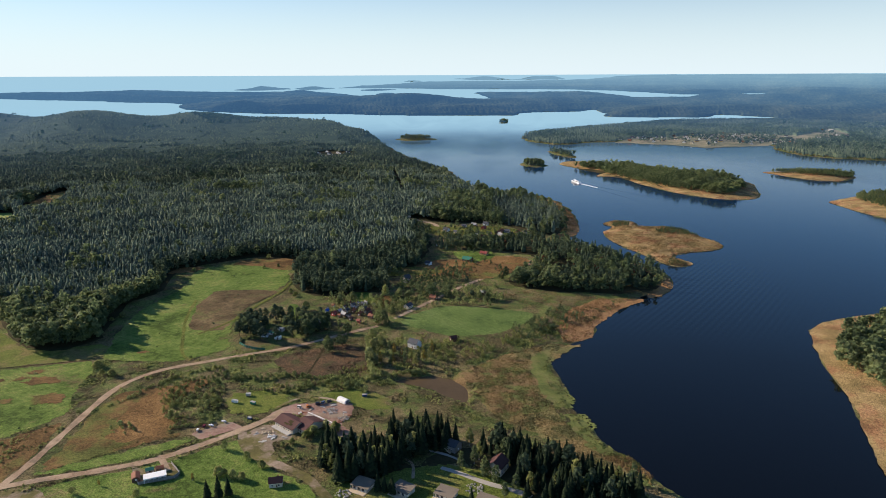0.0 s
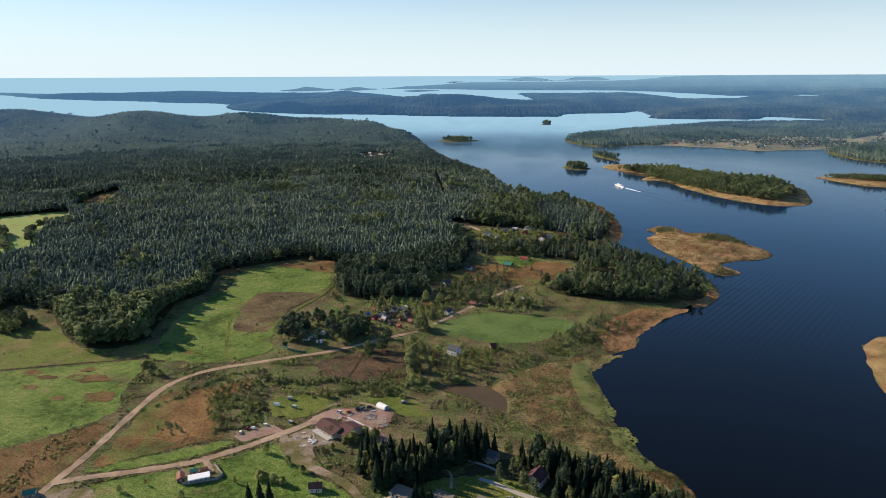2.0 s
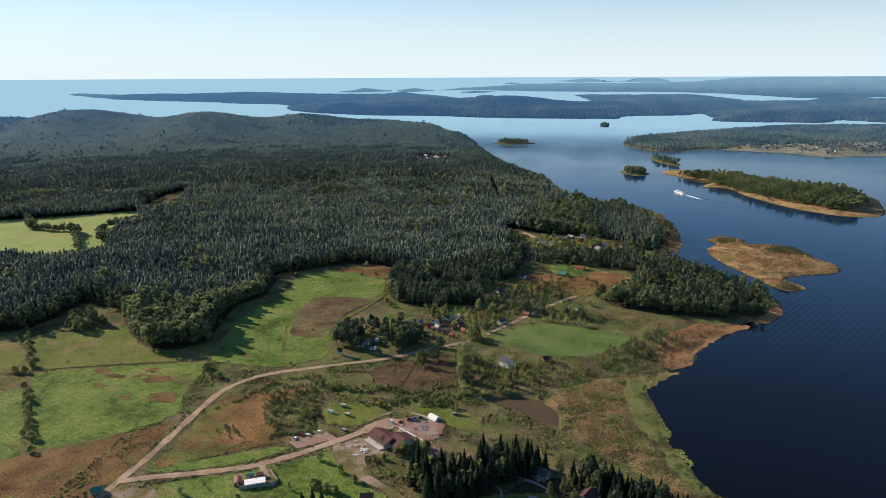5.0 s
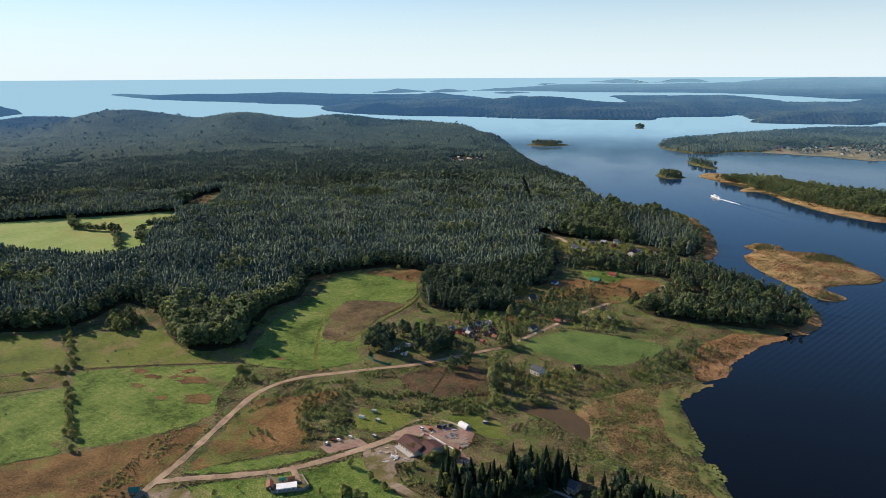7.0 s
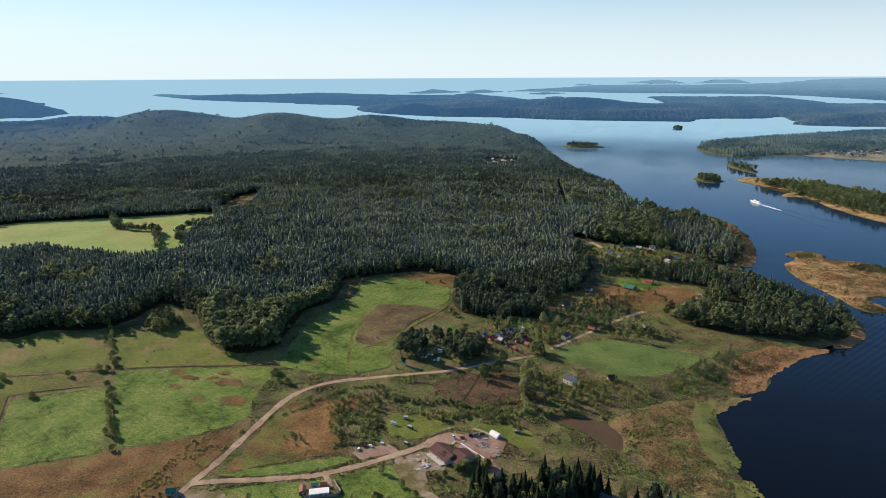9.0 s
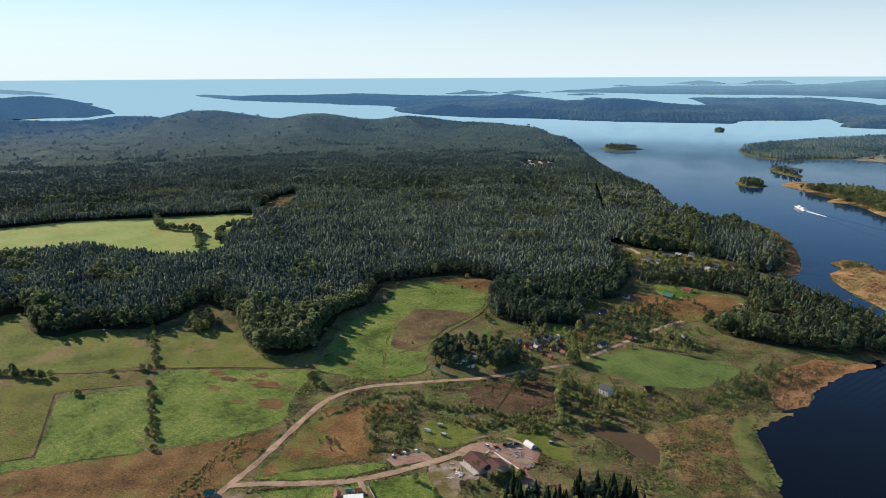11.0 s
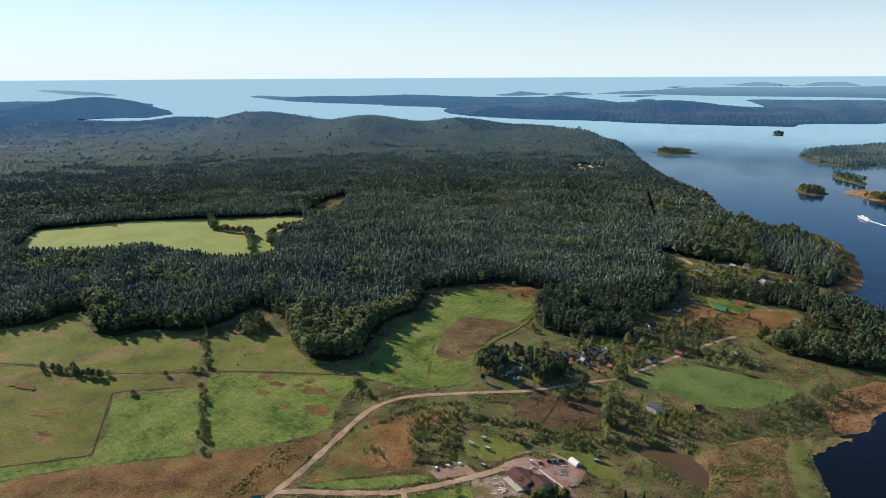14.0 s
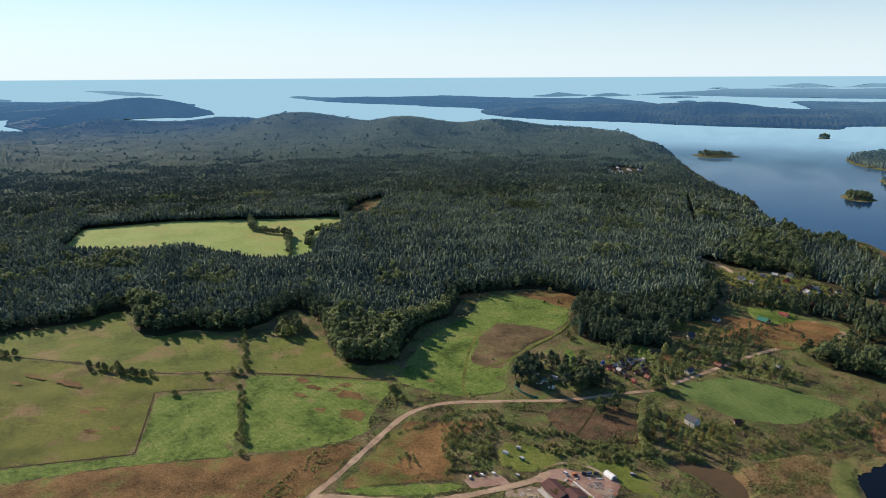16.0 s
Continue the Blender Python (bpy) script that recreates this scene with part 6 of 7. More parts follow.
PINES = [tree_kind("pine_tree", leaf_crown(70, s, 0.21, 0.34, 0.066), "needles_pine", "bark", 0.8, 0.016, 4, s, "dark green pine with an open crown", "tree", "pines by the village") for s in (11, 12, 13)]
BROADS = [tree_kind("leafy_tree", leaf_crown(80, s, 0.30, 0.2, 0.08), "leaves", "bark", 0.7, 0.018, 5, s, "green broad-leaved tree with a full crown", "tree", "leafy trees") for s in (21, 22, 23)]
PALES = [tree_kind("leafy_tree", leaf_crown(80, s, 0.36, 0.14, 0.085), "leaves_light", "bark", 0.7, 0.018, 5, s, "olive-green willow with a full rounded crown", "tree", "leafy trees") for s in (25, 26)]
BIRCHES_K = [tree_kind("birch_tree", leaf_crown(64, s, 0.18, 0.2, 0.058), ("leaves_yellow", "shrub_leaves", "leaves")[s % 3], "birch_bark", 0.8, 0.011, 4, s, "slender birch with thin yellowing leaves", "tree", "birches") for s in (30, 31, 32)]
BUSHES = [tree_kind("bush", leaf_crown(54, s, 0.5, 0.12, 0.15), "shrub_leaves", "bark", 0.5, 0.03, 3, s, "rounded olive-green bush in the grass", "bush", "bushes") for s in (41, 42)]


def place(kinds, spots, low, high, jitter=1.5, wide=(0.9, 1.15)):
    spots = [p for p in spots if not (inside(FIELD_EAST, np.array([p[0]]), np.array([p[1]]))[0] or inside(YARD_GREEN, np.array([p[0]]), np.array([p[1]]))[0])]
    xs = np.array([p[0] for p in spots], float) + rng.uniform(-jitter, jitter, len(spots))
    ys = np.array([p[1] for p in spots], float) + rng.uniform(-jitter, jitter, len(spots))
    zs = height(xs, ys)
    for i, (x, y, z) in enumerate(zip(xs, ys, zs)):
        h, w = rng.uniform(low, high), rng.uniform(*wide)
        k = kinds[int(rng.integers(0, len(kinds)))]
        ob = copy_thing(k, Matrix.Identity(4))
        ob.matrix_world = Matrix.Translation((x, y, z + 0.15)) @ Matrix.Rotation(rng.uniform(0, 6.283), 4, "Z") @ Matrix.Diagonal((h * w, h * w, h, 1))


def drop_models(kinds):
    for k in kinds:
        for o in (*k.children_recursive, k):
            bpy.data.objects.remove(o)


sx, sy = scatter(-100, 20, 400, 470, 5.2)
ok = inside(GROVE_DENSE, sx, sy) & clear_of(sx, sy, 1)
grown = list(zip(sx[ok], sy[ok]))
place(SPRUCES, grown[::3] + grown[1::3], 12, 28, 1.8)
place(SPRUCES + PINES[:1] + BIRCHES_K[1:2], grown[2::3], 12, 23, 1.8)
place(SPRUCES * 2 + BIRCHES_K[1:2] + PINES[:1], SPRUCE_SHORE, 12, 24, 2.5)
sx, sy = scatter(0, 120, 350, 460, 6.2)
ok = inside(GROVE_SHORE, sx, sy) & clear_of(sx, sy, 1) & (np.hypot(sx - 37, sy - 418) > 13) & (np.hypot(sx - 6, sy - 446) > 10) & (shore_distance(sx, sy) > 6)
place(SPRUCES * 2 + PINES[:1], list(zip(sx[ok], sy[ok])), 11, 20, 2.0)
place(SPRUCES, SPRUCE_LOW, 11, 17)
place(BIRCHES_K[1:] + BROADS[:1], BIRCH_NEAR, 11, 17)
place(BIRCHES_K, BIRCH_SPOTS, 8, 13)
place(PINES + BROADS[:1], BIG_GROVE, 13, 19, 2.5, (1.0, 1.4))
place(BROADS + PINES[:1] + PALES, VILLAGE_TREES, 9, 16, 2)
place(BUSHES + PALES, HEDGE, 4.5, 7.5)
place(BROADS + PALES, COPSE_BAY, 12, 17, 2.5, (1.0, 1.3))
place(BUSHES, HEDGE_BUSH, 5, 7)
place(BROADS + PALES, COPSE_WEST, 7, 11, 2.5, (1.0, 1.3))
place(BUSHES, FIELD_BUSH, 4, 6.5)
place(PALES + BUSHES + BIRCHES_K[:1], YARD_TREES, 4, 8)
drop_models(PALES + SPRUCES + PINES + BROADS + BIRCHES_K + BUSHES)

# ---- the lodge ----
ob = base("lodge", -112, 478, -41, "large timber lodge with two maroon metal gable roofs under construction", "lodge")
inv = ob.matrix_world.inverted()
c1, c2 = inv @ Vector((-118.5, 479.0, 0)), inv @ Vector((-104.0, 476.0, 0))
gable(ob, c1.x, c1.y, 22, 14.5, 3.8, 6.8, M["plaster_cream"], M["roof_maroon"], 7, 1, chimney=False, over=0.9)
gable(ob, c2.x, c2.y, 12, 18.5, 4.0, 7.3, M["plaster_cream"], M["roof_maroon"], 4, 1, chimney=False, over=0.9)
slope = math.atan2(3.0, 7.25)
# flat dark panels on the roof stand in for its shaded holes
for u, v, l, w in ((3.5, 2.6, 2.2, 1.3), (5.6, 4.6, 1.5, 1.0), (1.2, 5.4, 2.6, 0.8)):
    gap = part("bare_sheathing", one_box(-l, l, -w, w, 0, 0.03), M["ditch"], ob, "dark panel standing in for a shaded hole in the unfinished roof")
    gap.matrix_local = Matrix.Translation((c1.x + u, c1.y - v, 6.8 + 0.33 - v * 3.0 / 7.25)) @ Matrix.Rotation(slope, 4, "X")
part("terrace", one_box(c1.x - 11, c1.x + 10, c1.y - 11, c1.y - 7.3, -0.6, 0.5, bevel=0.05), M["concrete"], ob)

ob = base("low_wall", -96, 488, -38, "long low concrete wall beside the yard", "wall")
part("wall", one_box(-17, 17, -0.35, 0.35, -0.5, 1.7, bevel=0.04), M["concrete"], ob)
part("coping", one_box(-17.2, 17.2, -0.5, 0.5, 1.7, 1.9), M["plaster_white"], ob)

# ---- white arched tent ----
ob = base("arched_tent", *TENT[0], -38, "white half-round canvas storage tent", "tent")
arch = [(3.2 * math.cos(a * math.pi / 10), 3.3 * math.sin(a * math.pi / 10)) for a in range(11)]
bm = prism(bmesh.new(), arch, -5.0, 5.0)
bmesh.ops.rotate(bm, verts=bm.verts, matrix=Matrix.Rotation(math.pi / 2, 3, "Z"))
part("canvas", bm, M["canvas_white"], ob)
part("door", one_box(5.0, 5.12, -1.4, 1.4, 0, 2.4), M["timber_grey"], ob)

# ---- cabins and houses round the grove ----
for i, (x, y, rot) in enumerate(((-53.5, 398, -28), (-26.5, 393, -35), (1.5, 388, -30), (27, 379, -30))):
    ob = base("cabin", x, y, rot, "modern cream cabin with a grey single-slope roof", "cabin", "cabins by the grove")
    bm = prism(bmesh.new(), [(-4.3, -0.8), (4.3, -0.8), (4.3, 3.9), (-4.3, 2.9)], -6, 6)
    bmesh.ops.rotate(bm, verts=bm.verts, matrix=Matrix.Rotation(math.pi / 2, 3, "Z"))
    wall = part("wall", bm, M["plaster_cream"], ob)
    bm = prism(bmesh.new(), [(-5.2, 2.78), (5.0, 4.12), (5.0, 4.36), (-5.2, 3.02)], -7, 7)
    bmesh.ops.rotate(bm, verts=bm.verts, matrix=Matrix.Rotation(math.pi / 2, 3, "Z"))
    part("roof", bm, M["roof_taupe"], ob)
    for k in range(3):
        xx = -4 + k * 3.4
        win = part("window", one_box(xx - 1.0, xx + 1.0, -4.36, -4.24, 0.3, 2.3), M["plaster_white"], wall)
        part("pane", one_box(xx - 0.9, xx + 0.9, -4.4, -4.2, 0.4, 2.2), M["glass"], win)
    part("deck", one_box(-7, 6, -8.5, -4.4, -0.6, 0.1), M["planks"], ob)
    for xx in (-6.4, -2, 2, 5.6):
        part("post", one_box(xx - 0.1, xx + 0.1, -5.1, -4.9, 0.1, 2.8), M["plaster_white"], ob)
house(-301, 384, 20, (7, 5.5, 2.6, 4.4), "timber_grey", "roof_green", "grey hut with a teal sheet roof beside the road", 2, chimney=False)
ob = house(-112, 401, 8, (8.5, 6.5, 3.4, 5.8), "plaster_cream", "roof_maroon", "small cream cabin with a dark maroon gable roof", 2)
house(37, 418, 60, (13, 11, 5.6, 9.6), "plaster_cream", "roof_maroon", "two-storey cream house with a dark red gable roof among trees", 3, 2)
ob = base("timber_hut", 6, 446, -35, "dark hut with a pale outside stair in the wood", "hut")
gable(ob, 0, 0, 11, 9, 4.5, 7.2, M["timber_grey"], M["roof_grey"], 2, 1, chimney=False)
for k in range(9):
    part("step", one_box(-5 + k * 0.9, -4.1 + k * 0.9, -7.2, -5.6, 3.4 - k * 0.4, 3.6 - k * 0.4), M["planks"], ob)
for s in (-7.25, -5.6):
    bm = prism(bmesh.new(), [(-5, 4.5), (3.3, 0.8), (3.3, 1.1), (-5, 4.8)], s - 0.06, s + 0.06)
    part("handrail", bm, M["planks"], ob)
ribbon("path", [(-44, 446), (-30, 434), (-21, 427), (-21, 407)], 2.2, M["gravel"], 0.6, "pale gravel footpath between trees", "path")
ribbon("driveway", [(-2, 421), (10, 415), (27, 403), (45, 395), (60, 385)], 4.5, M["stone"], 0.6, "pale gravel drive by the red-roofed house", "drive")
ribbon("path", [(-60, 452), (-45, 446), (-25, 447), (0, 440), (14, 428)], 2.5, M["stone"], 0.58, "stony path through the grove", "path")

# ---- the fenced compound ----
ob = base("site_office", -195.5, 408, 24, "long white flat-roofed site cabin", "cabin")
wall = part("wall", one_box(-7, 7, -3.2, 3.2, -0.3, 2.9, bevel=0.08), M["plaster_white"], ob)
part("roof", one_box(-7.3, 7.3, -3.5, 3.5, 2.9, 3.15), M["canvas_white"], ob)
for k in range(4):
    part("window", one_box(-5.6 + k * 3.2, -4.4 + k * 3.2, -3.26, -3.15, 1.0, 2.2), M["glass"], wall)
for x, y, rot, rf, wl, sz in ((-208.5, 408, 114, "roof_rust", "timber_brown", (8, 5, 2.4, 3.5)), (-202.5, 416, 24, "roof_green", "timber_grey", (5, 4, 2.3, 3.2)), (-196.5, 418.5, 24, "roof_rust", "timber_brown", (5, 4, 2.3, 3.2))):
    ob = base("shed", x, y, rot, "small weathered shed with a coloured sheet roof", "shed", "sheds of the compound")
    gable(ob, 0, 0, *sz, M[wl], M[rf], 1, 1, chimney=False, over=0.25)


def fence(points, tall, material, label):
    """A sheet fence with posts along a line, one panel a bay."""
    ob = base("fence", *points[0], 0, label, "fence")
    inv = ob.matrix_world.inverted()
    p = np.array(points, float)
    for (x0, y0), (x1, y1) in zip(p[:-1], p[1:]):
        n = max(1, int(np.hypot(x1 - x0, y1 - y0) / 3.2))
        for k in range(n):
            a = np.array((x0, y0)) + np.array((x1 - x0, y1 - y0)) * k / n
            b = np.array((x0, y0)) + np.array((x1 - x0, y1 - y0)) * (k + 1) / n
            c, ang = (a + b) / 2, math.atan2(b[1] - a[1], b[0] - a[0])
            z = float(height(np.array([c[0]]), np.array([c[1]]))[0])
            h = np.hypot(*(b - a)) / 2
            o = part("panel", one_box(-h + 0.03, h - 0.03, -0.04, 0.04, 0, tall), material, ob)
            o.matrix_local = inv @ pose(c[0], c[1], z + 0.2, 0, 0, math.degrees(ang))
            o = part("post", one_box(-0.07, 0.07, -0.07, 0.07, -0.2, tall + 0.1), M["steel"], ob)
            o.matrix_local = inv @ pose(a[0], a[1], z + 0.2, 0, 0, math.degrees(ang))
    return ob


# panels of the compound fence toned grey to imitate their shaded outer side
fence([(-214, 416), (-204, 401), (-183, 409), (-181, 414), (-192, 427)], 2.1, M["timber_grey"], "grey board fence round the compound")
fence(FENCE, 2.4, M["sheet_green"], "dark green sheet fence round a garden")


# ---- vehicles ----
def car(x, y, rot, paint, label, van=False):
    ob = base("car", x, y, rot, label, "car", "parked cars", z=float(height(np.array([float(x)]), np.array([float(y)]))[0]) + 0.2)
    top = 2.1 if van else 1.45
    bm = prism(bmesh.new(), [(-2.1, 0.3), (2.15, 0.3), (2.2, 0.75), (1.2, 0.92), (-2.1, 0.95)], -0.85, 0.85)
    body = part("body", bm, M[paint], ob)
    cab = [(-1.95, 0.93), (1.1, 0.9), (0.45, top), (-1.6, top)] if not van else [(-2.05, 0.93), (1.7, 0.9), (1.2, top), (-2.0, top)]
    part("windows", prism(bmesh.new(), [(a * 0.98, b - 0.08) for a, b in cab], -0.76, 0.76), M["glass"], body)
    part("roof", one_box(cab[3][0] - 0.02, cab[2][0] + 0.05, -0.74, 0.74, top - 0.1, top + 0.02, bevel=0.03), M[paint], body)
    for wx in (-1.35, 1.35):
        for wy in (-0.86, 0.86):
            bm = bmesh.new()
            bmesh.ops.create_cone(bm, segments=12, cap_ends=True, radius1=0.33, radius2=0.33, depth=0.22, matrix=Matrix.Translation((wx, wy, 0.33)) @ Matrix.Rotation(math.pi / 2, 4, "X"))
            part("wheel", bm, M["rubber"], ob)
    return ob


for (x, y), rot, paint, lab, van in zip(CARS, (100, 95, 150, 150, -30, 10, 60, 20, 110), ("car_white", "car_red", "car_white", "car_white", "car_white", "car_dark", "car_blue", "car_dark", "machine_orange"),
                                        ("white car on the gravel car park", "dark red car on the gravel car park", "white estate car on the gravel car park", "white car on the gravel car park", "white van in the lodge yard",
                                         "dark lorry in the lodge yard", "blue lorry in the lodge yard", "dark van in the lodge yard", "orange digger in the lodge yard"), (0, 0, 0, 0, 1, 1, 1, 1, 1)):
    car(x, y, rot, paint, lab, bool(van))


# ---- heaps and odds and ends in the yard ----
def heap(name, x, y, radius, n, material, label, flat=False):
    ob = base(name, x, y, 0, label, "heap", sink=0.1)
    for k in range(n):
        a, q = rng.uniform(0, 6.283), radius * math.sqrt(rng.uniform(0, 1))
        s = rng.uniform(0.4, 1.1)
        if flat:
            bm = one_box(-s * 2.2, s * 2.2, -s * 0.6, s * 0.6, 0, 0.35)
        else:
            bm = bmesh.new()
            bmesh.ops.create_icosphere(bm, subdivisions=1, radius=s)
            for v in bm.verts:
                v.co *= rng.uniform(0.7, 1.15)
                v.co.z *= 0.7
        o = part("plank" if flat else "stone", bm, material, ob)
        o.matrix_local = pose(q * math.cos(a), q * math.sin(a), 0.2, 0, 0, rng.uniform(0, 180))


heap("stone_heap", -92, 503, 6.0, 34, M["stone"], "heap of pale grey boulders in the yard")
heap("stone_heap", -80, 491, 4.5, 20, M["stone"], "low heap of grey rubble in the yard")
heap("plank_heap", -134, 469, 4.5, 20, M["planks"], "scattered stacks of pale timber planks", True)
heap("plank_heap", -129, 463, 3.0, 10, M["canvas_white"], "stacks of pale building boards", True)
heap("stone_heap", -66, 390, 5.0, 30, M["stone"], "scattered pale stones by the cabins")
heap("stone_heap", 20, 396, 6.0, 30, M["stone"], "rock garden of pale stones")
for (x, y), nm, mat_key, sz, lab in ((BITS[0], "stacked_boat", "hull_white", (5.5, 2.2, 2.4), "white upturned boat on trestles"), (BITS[1], "storage_box", "roof_pale", (4, 2.6, 2.4), "pale storage hut on the grass"),
                                     (BITS[2], "green_container", "roof_green", (4.5, 2.4, 2.3), "green steel container on the grass"), (BITS[3], "trailer", "car_blue", (3.6, 2.0, 1.6), "dark blue trailer on the grass"),
                                     (BITS[6], "trailer", "car_blue", (4.2, 2.2, 2.0), "dark blue farm trailer on the grass")):
    ob = base(nm, x, y, rng.uniform(-40, 40), lab, "container")
    l, w, h = sz
    part("body", one_box(-l / 2, l / 2, -w / 2, w / 2, 0.35, h, bevel=0.12), M[mat_key], ob)
    part("lid", one_box(-l / 2 - 0.1, l / 2 + 0.1, -w / 2 - 0.1, w / 2 + 0.1, h, h + 0.14, bevel=0.04), M["roof_pale"], ob)
    for s in (-1, 1):
        part("skid", one_box(s * l * 0.3 - 0.2, s * l * 0.3 + 0.2, -w / 2, w / 2, -0.2, 0.35), M["timber_brown"], ob)

# loose building material and small rubbish about the yard
for k in range(46):
    x, y = rng.uniform(-150, -70), rng.uniform(455, 525)
    if not (inside(YARD, np.array([x]), np.array([y]))[0] or inside(YARD_SAND, np.array([x]), np.array([y]))[0]) or abs(x + 111) < 15 and abs(y - 477) < 13:
        continue
    mk, nm, lab = (("planks", "plank_stack", "small stack of pale planks in the yard"), ("stone", "rubble", "small grey rubble in the yard"), ("roof_rust", "scrap", "rusty scrap in the yard"), ("concrete", "sheet_stack", "pale stacked boards in the yard"))[k % 4]
    ob = base(nm, x, y, rng.uniform(0, 180), lab, "building material", sink=0.15)
    for j in range(3):
        w, l, h = rng.uniform(0.4, 0.9), rng.uniform(0.6, 2.2), rng.uniform(0.2, 0.6)
        o = part("piece", one_box(-l, l, -w, w, 0, h, bevel=0.04), M[mk], ob)
        o.matrix_local = pose(rng.uniform(-1.5, 1.5), rng.uniform(-1.5, 1.5), 0, 0, 0, rng.uniform(0, 180))
# boats and sheds behind the green fence
for k, (x, y) in enumerate(GREEN_YARD):
    ob = base("garden_shed", x, y, rng.uniform(-40, 40), "small white garden shed behind the green fence", "shed", "sheds by the grove")
    gable(ob, 0, 0, 6.5, 4.0, 2.2, 3.2, M["plaster_white"], M[("canvas_white", "roof_pale", "roof_green")[k % 3]], 1, 1, chimney=False, over=0.3)

# ---- the villages ----
STYLE = (("timber_grey", "roof_blue"), ("plaster_cream", "roof_pale"), ("timber_brown", "roof_rust"), ("timber_red", "roof_red"), ("timber_red", "roof_green"), ("plaster_white", "roof_grey"), ("plaster_cream", "roof_grey"),
         ("timber_brown", "roof_pale"), ("timber_grey", "roof_maroon"), ("timber_yellow", "roof_grey"))
WORDS = {"roof_blue": "bright blue", "roof_pale": "pale grey", "roof_rust": "rusty brown", "roof_red": "red", "roof_green": "green", "roof_grey": "dark grey", "roof_maroon": "maroon",
         "timber_grey": "grey timber", "timber_brown": "brown timber", "timber_red": "red timber", "plaster_white": "white", "plaster_cream": "cream", "timber_yellow": "yellow timber"}


def settlement(spots, styles, size, group, near=True):
    for i, (x, y) in enumerate(spots):
        w, r = STYLE[styles[i % len(styles)]]
        s = rng.uniform(0.8, 1.2)
        l, d = size * s, size * s * rng.uniform(0.65, 0.85)
        e = rng.uniform(2.6, 3.4)
        ob = base("house", x, y, rng.choice((-35, -30, 55, 60)) + rng.uniform(-8, 8), f"{WORDS[w]} house with a {WORDS[r]} gable roof", "house", group)
        if near:
            gable(ob, 0, 0, l, d, e, e + d * 0.38, M[w], M[r], 2, 1)
        else:
            gable(ob, 0, 0, l, d, e, e + d * 0.4, M[w], M[r], 0, 0, False, 0.4, False)


settlement(HOUSES1, (0, 7, 2, 3, 2, 6, 8, 7, 3, 2, 9, 5, 7, 3, 6, 2, 8, 5), 5.2, "houses of the near hamlet")
settlement(OUTBUILDINGS, (1, 7, 5, 2, 1, 5, 3, 7), 2.8, "sheds and greenhouses of the near hamlet")
settlement([HOUSES2[0], HOUSES2[1], (48, 806), HOUSES2[7], HOUSES2[8]], (6, 2, 7, 5), 8.5, "scattered farm buildings")
house(*HOUSES2[2], -30, (14, 9, 3.0, 6.5), "timber_brown", "roof_green", "timber house with a wide green roof", 3)
house(*HOUSES2[3], -35, (12, 7, 3.0, 5.5), "timber_yellow", "roof_red", "yellow house with an orange-red roof", 2)
house(*HOUSES2[4], 30, (8.5, 7.5, 5.5, 9.5), "timber_grey", "roof_grey", "tall grey unfinished house on piles", 2, 2, chimney=False)
house(*HOUSES2[5], -35, (11, 8.5, 5.0, 8.4), "plaster_white", "roof_grey", "two-storey white house with a blue-grey roof", 3, 2)
house(11, 655, 20, (8, 6, 3.2, 5.2), "timber_brown", "roof_maroon", "small brown shed with a maroon roof", 1, chimney=False)
settlement(HOUSES3, (7, 5, 6, 8, 5, 3, 6, 9, 1, 2, 5, 3, 8), 8.5, "houses of the shore hamlet")
settlement(HOUSES4, (5, 1, 5, 1, 7), 12.0, "houses of the far hamlet", False)
hx, hy = scatter(300, 1500, 1900, 3600, 62)
ok = inside(VILLAGE_OPEN, hx, hy) & (shore_distance(hx, hy) > 15)
settlement(HOUSES5 + list(zip(hx[ok], hy[ok]))[:60], (5, 1, 5, 6, 1, 5, 2, 5, 9), 14.0, "houses of the lakeside village", False)
settlement(HOUSES6, (5, 1, 5, 6, 2), 16.0, "houses of the inland village", False)

# ---- the passenger boat and its wake ----
ob = base("passenger_boat", 345, 1752, 114, "long white passenger hydrofoil under way on the lake", "boat", z=-0.3)
bm = bmesh.new()
prof = [(-15, 2.4, 0.2), (-8, 2.9, 0.0), (4, 2.9, 0.0), (11, 1.9, 0.5), (16, 0.15, 1.3)]
rows = [[bm.verts.new(p) for p in ((x, -w, 2.6 + b * 0.4), (x, -w * 0.6, b), (x, w * 0.6, b), (x, w, 2.6 + b * 0.4))] for x, w, b in prof]
for r0, r1 in zip(rows, rows[1:]):
    for k in range(4):
        bm.faces.new((r0[k], r1[k], r1[(k + 1) % 4], r0[(k + 1) % 4]))
bm.faces.new(rows[0][::-1])
bm.faces.new(rows[-1])
bmesh.ops.recalc_face_normals(bm, faces=bm.faces)
ob.matrix_world = ob.matrix_world @ Matrix.Scale(1.3, 4)
hull = part("hull", bm, M["hull_white"], ob)
cabin = part("cabin", one_box(-11, 8, -2.2, 2.2, 2.5, 4.4, bevel=0.5), M["hull_white"], ob)
part("window_band", one_box(-10, 7, -2.24, 2.24, 3.0, 3.8), M["glass"], cabin)
part("wheelhouse", one_box(1.5, 5.5, -1.6, 1.6, 4.3, 5.8, bevel=0.4), M["hull_white"], ob)
part("mast", one_box(0.5, 0.7, -0.1, 0.1, 4.4, 8.0), M["steel"], ob)

boat = ob
ob = new("wake")
tagged(ob, "white churned wake behind the passenger boat", "wake")
ob.matrix_world = pose(345, 1752, 0.12, 0, 0, 114) @ Matrix.Scale(1.3, 4)
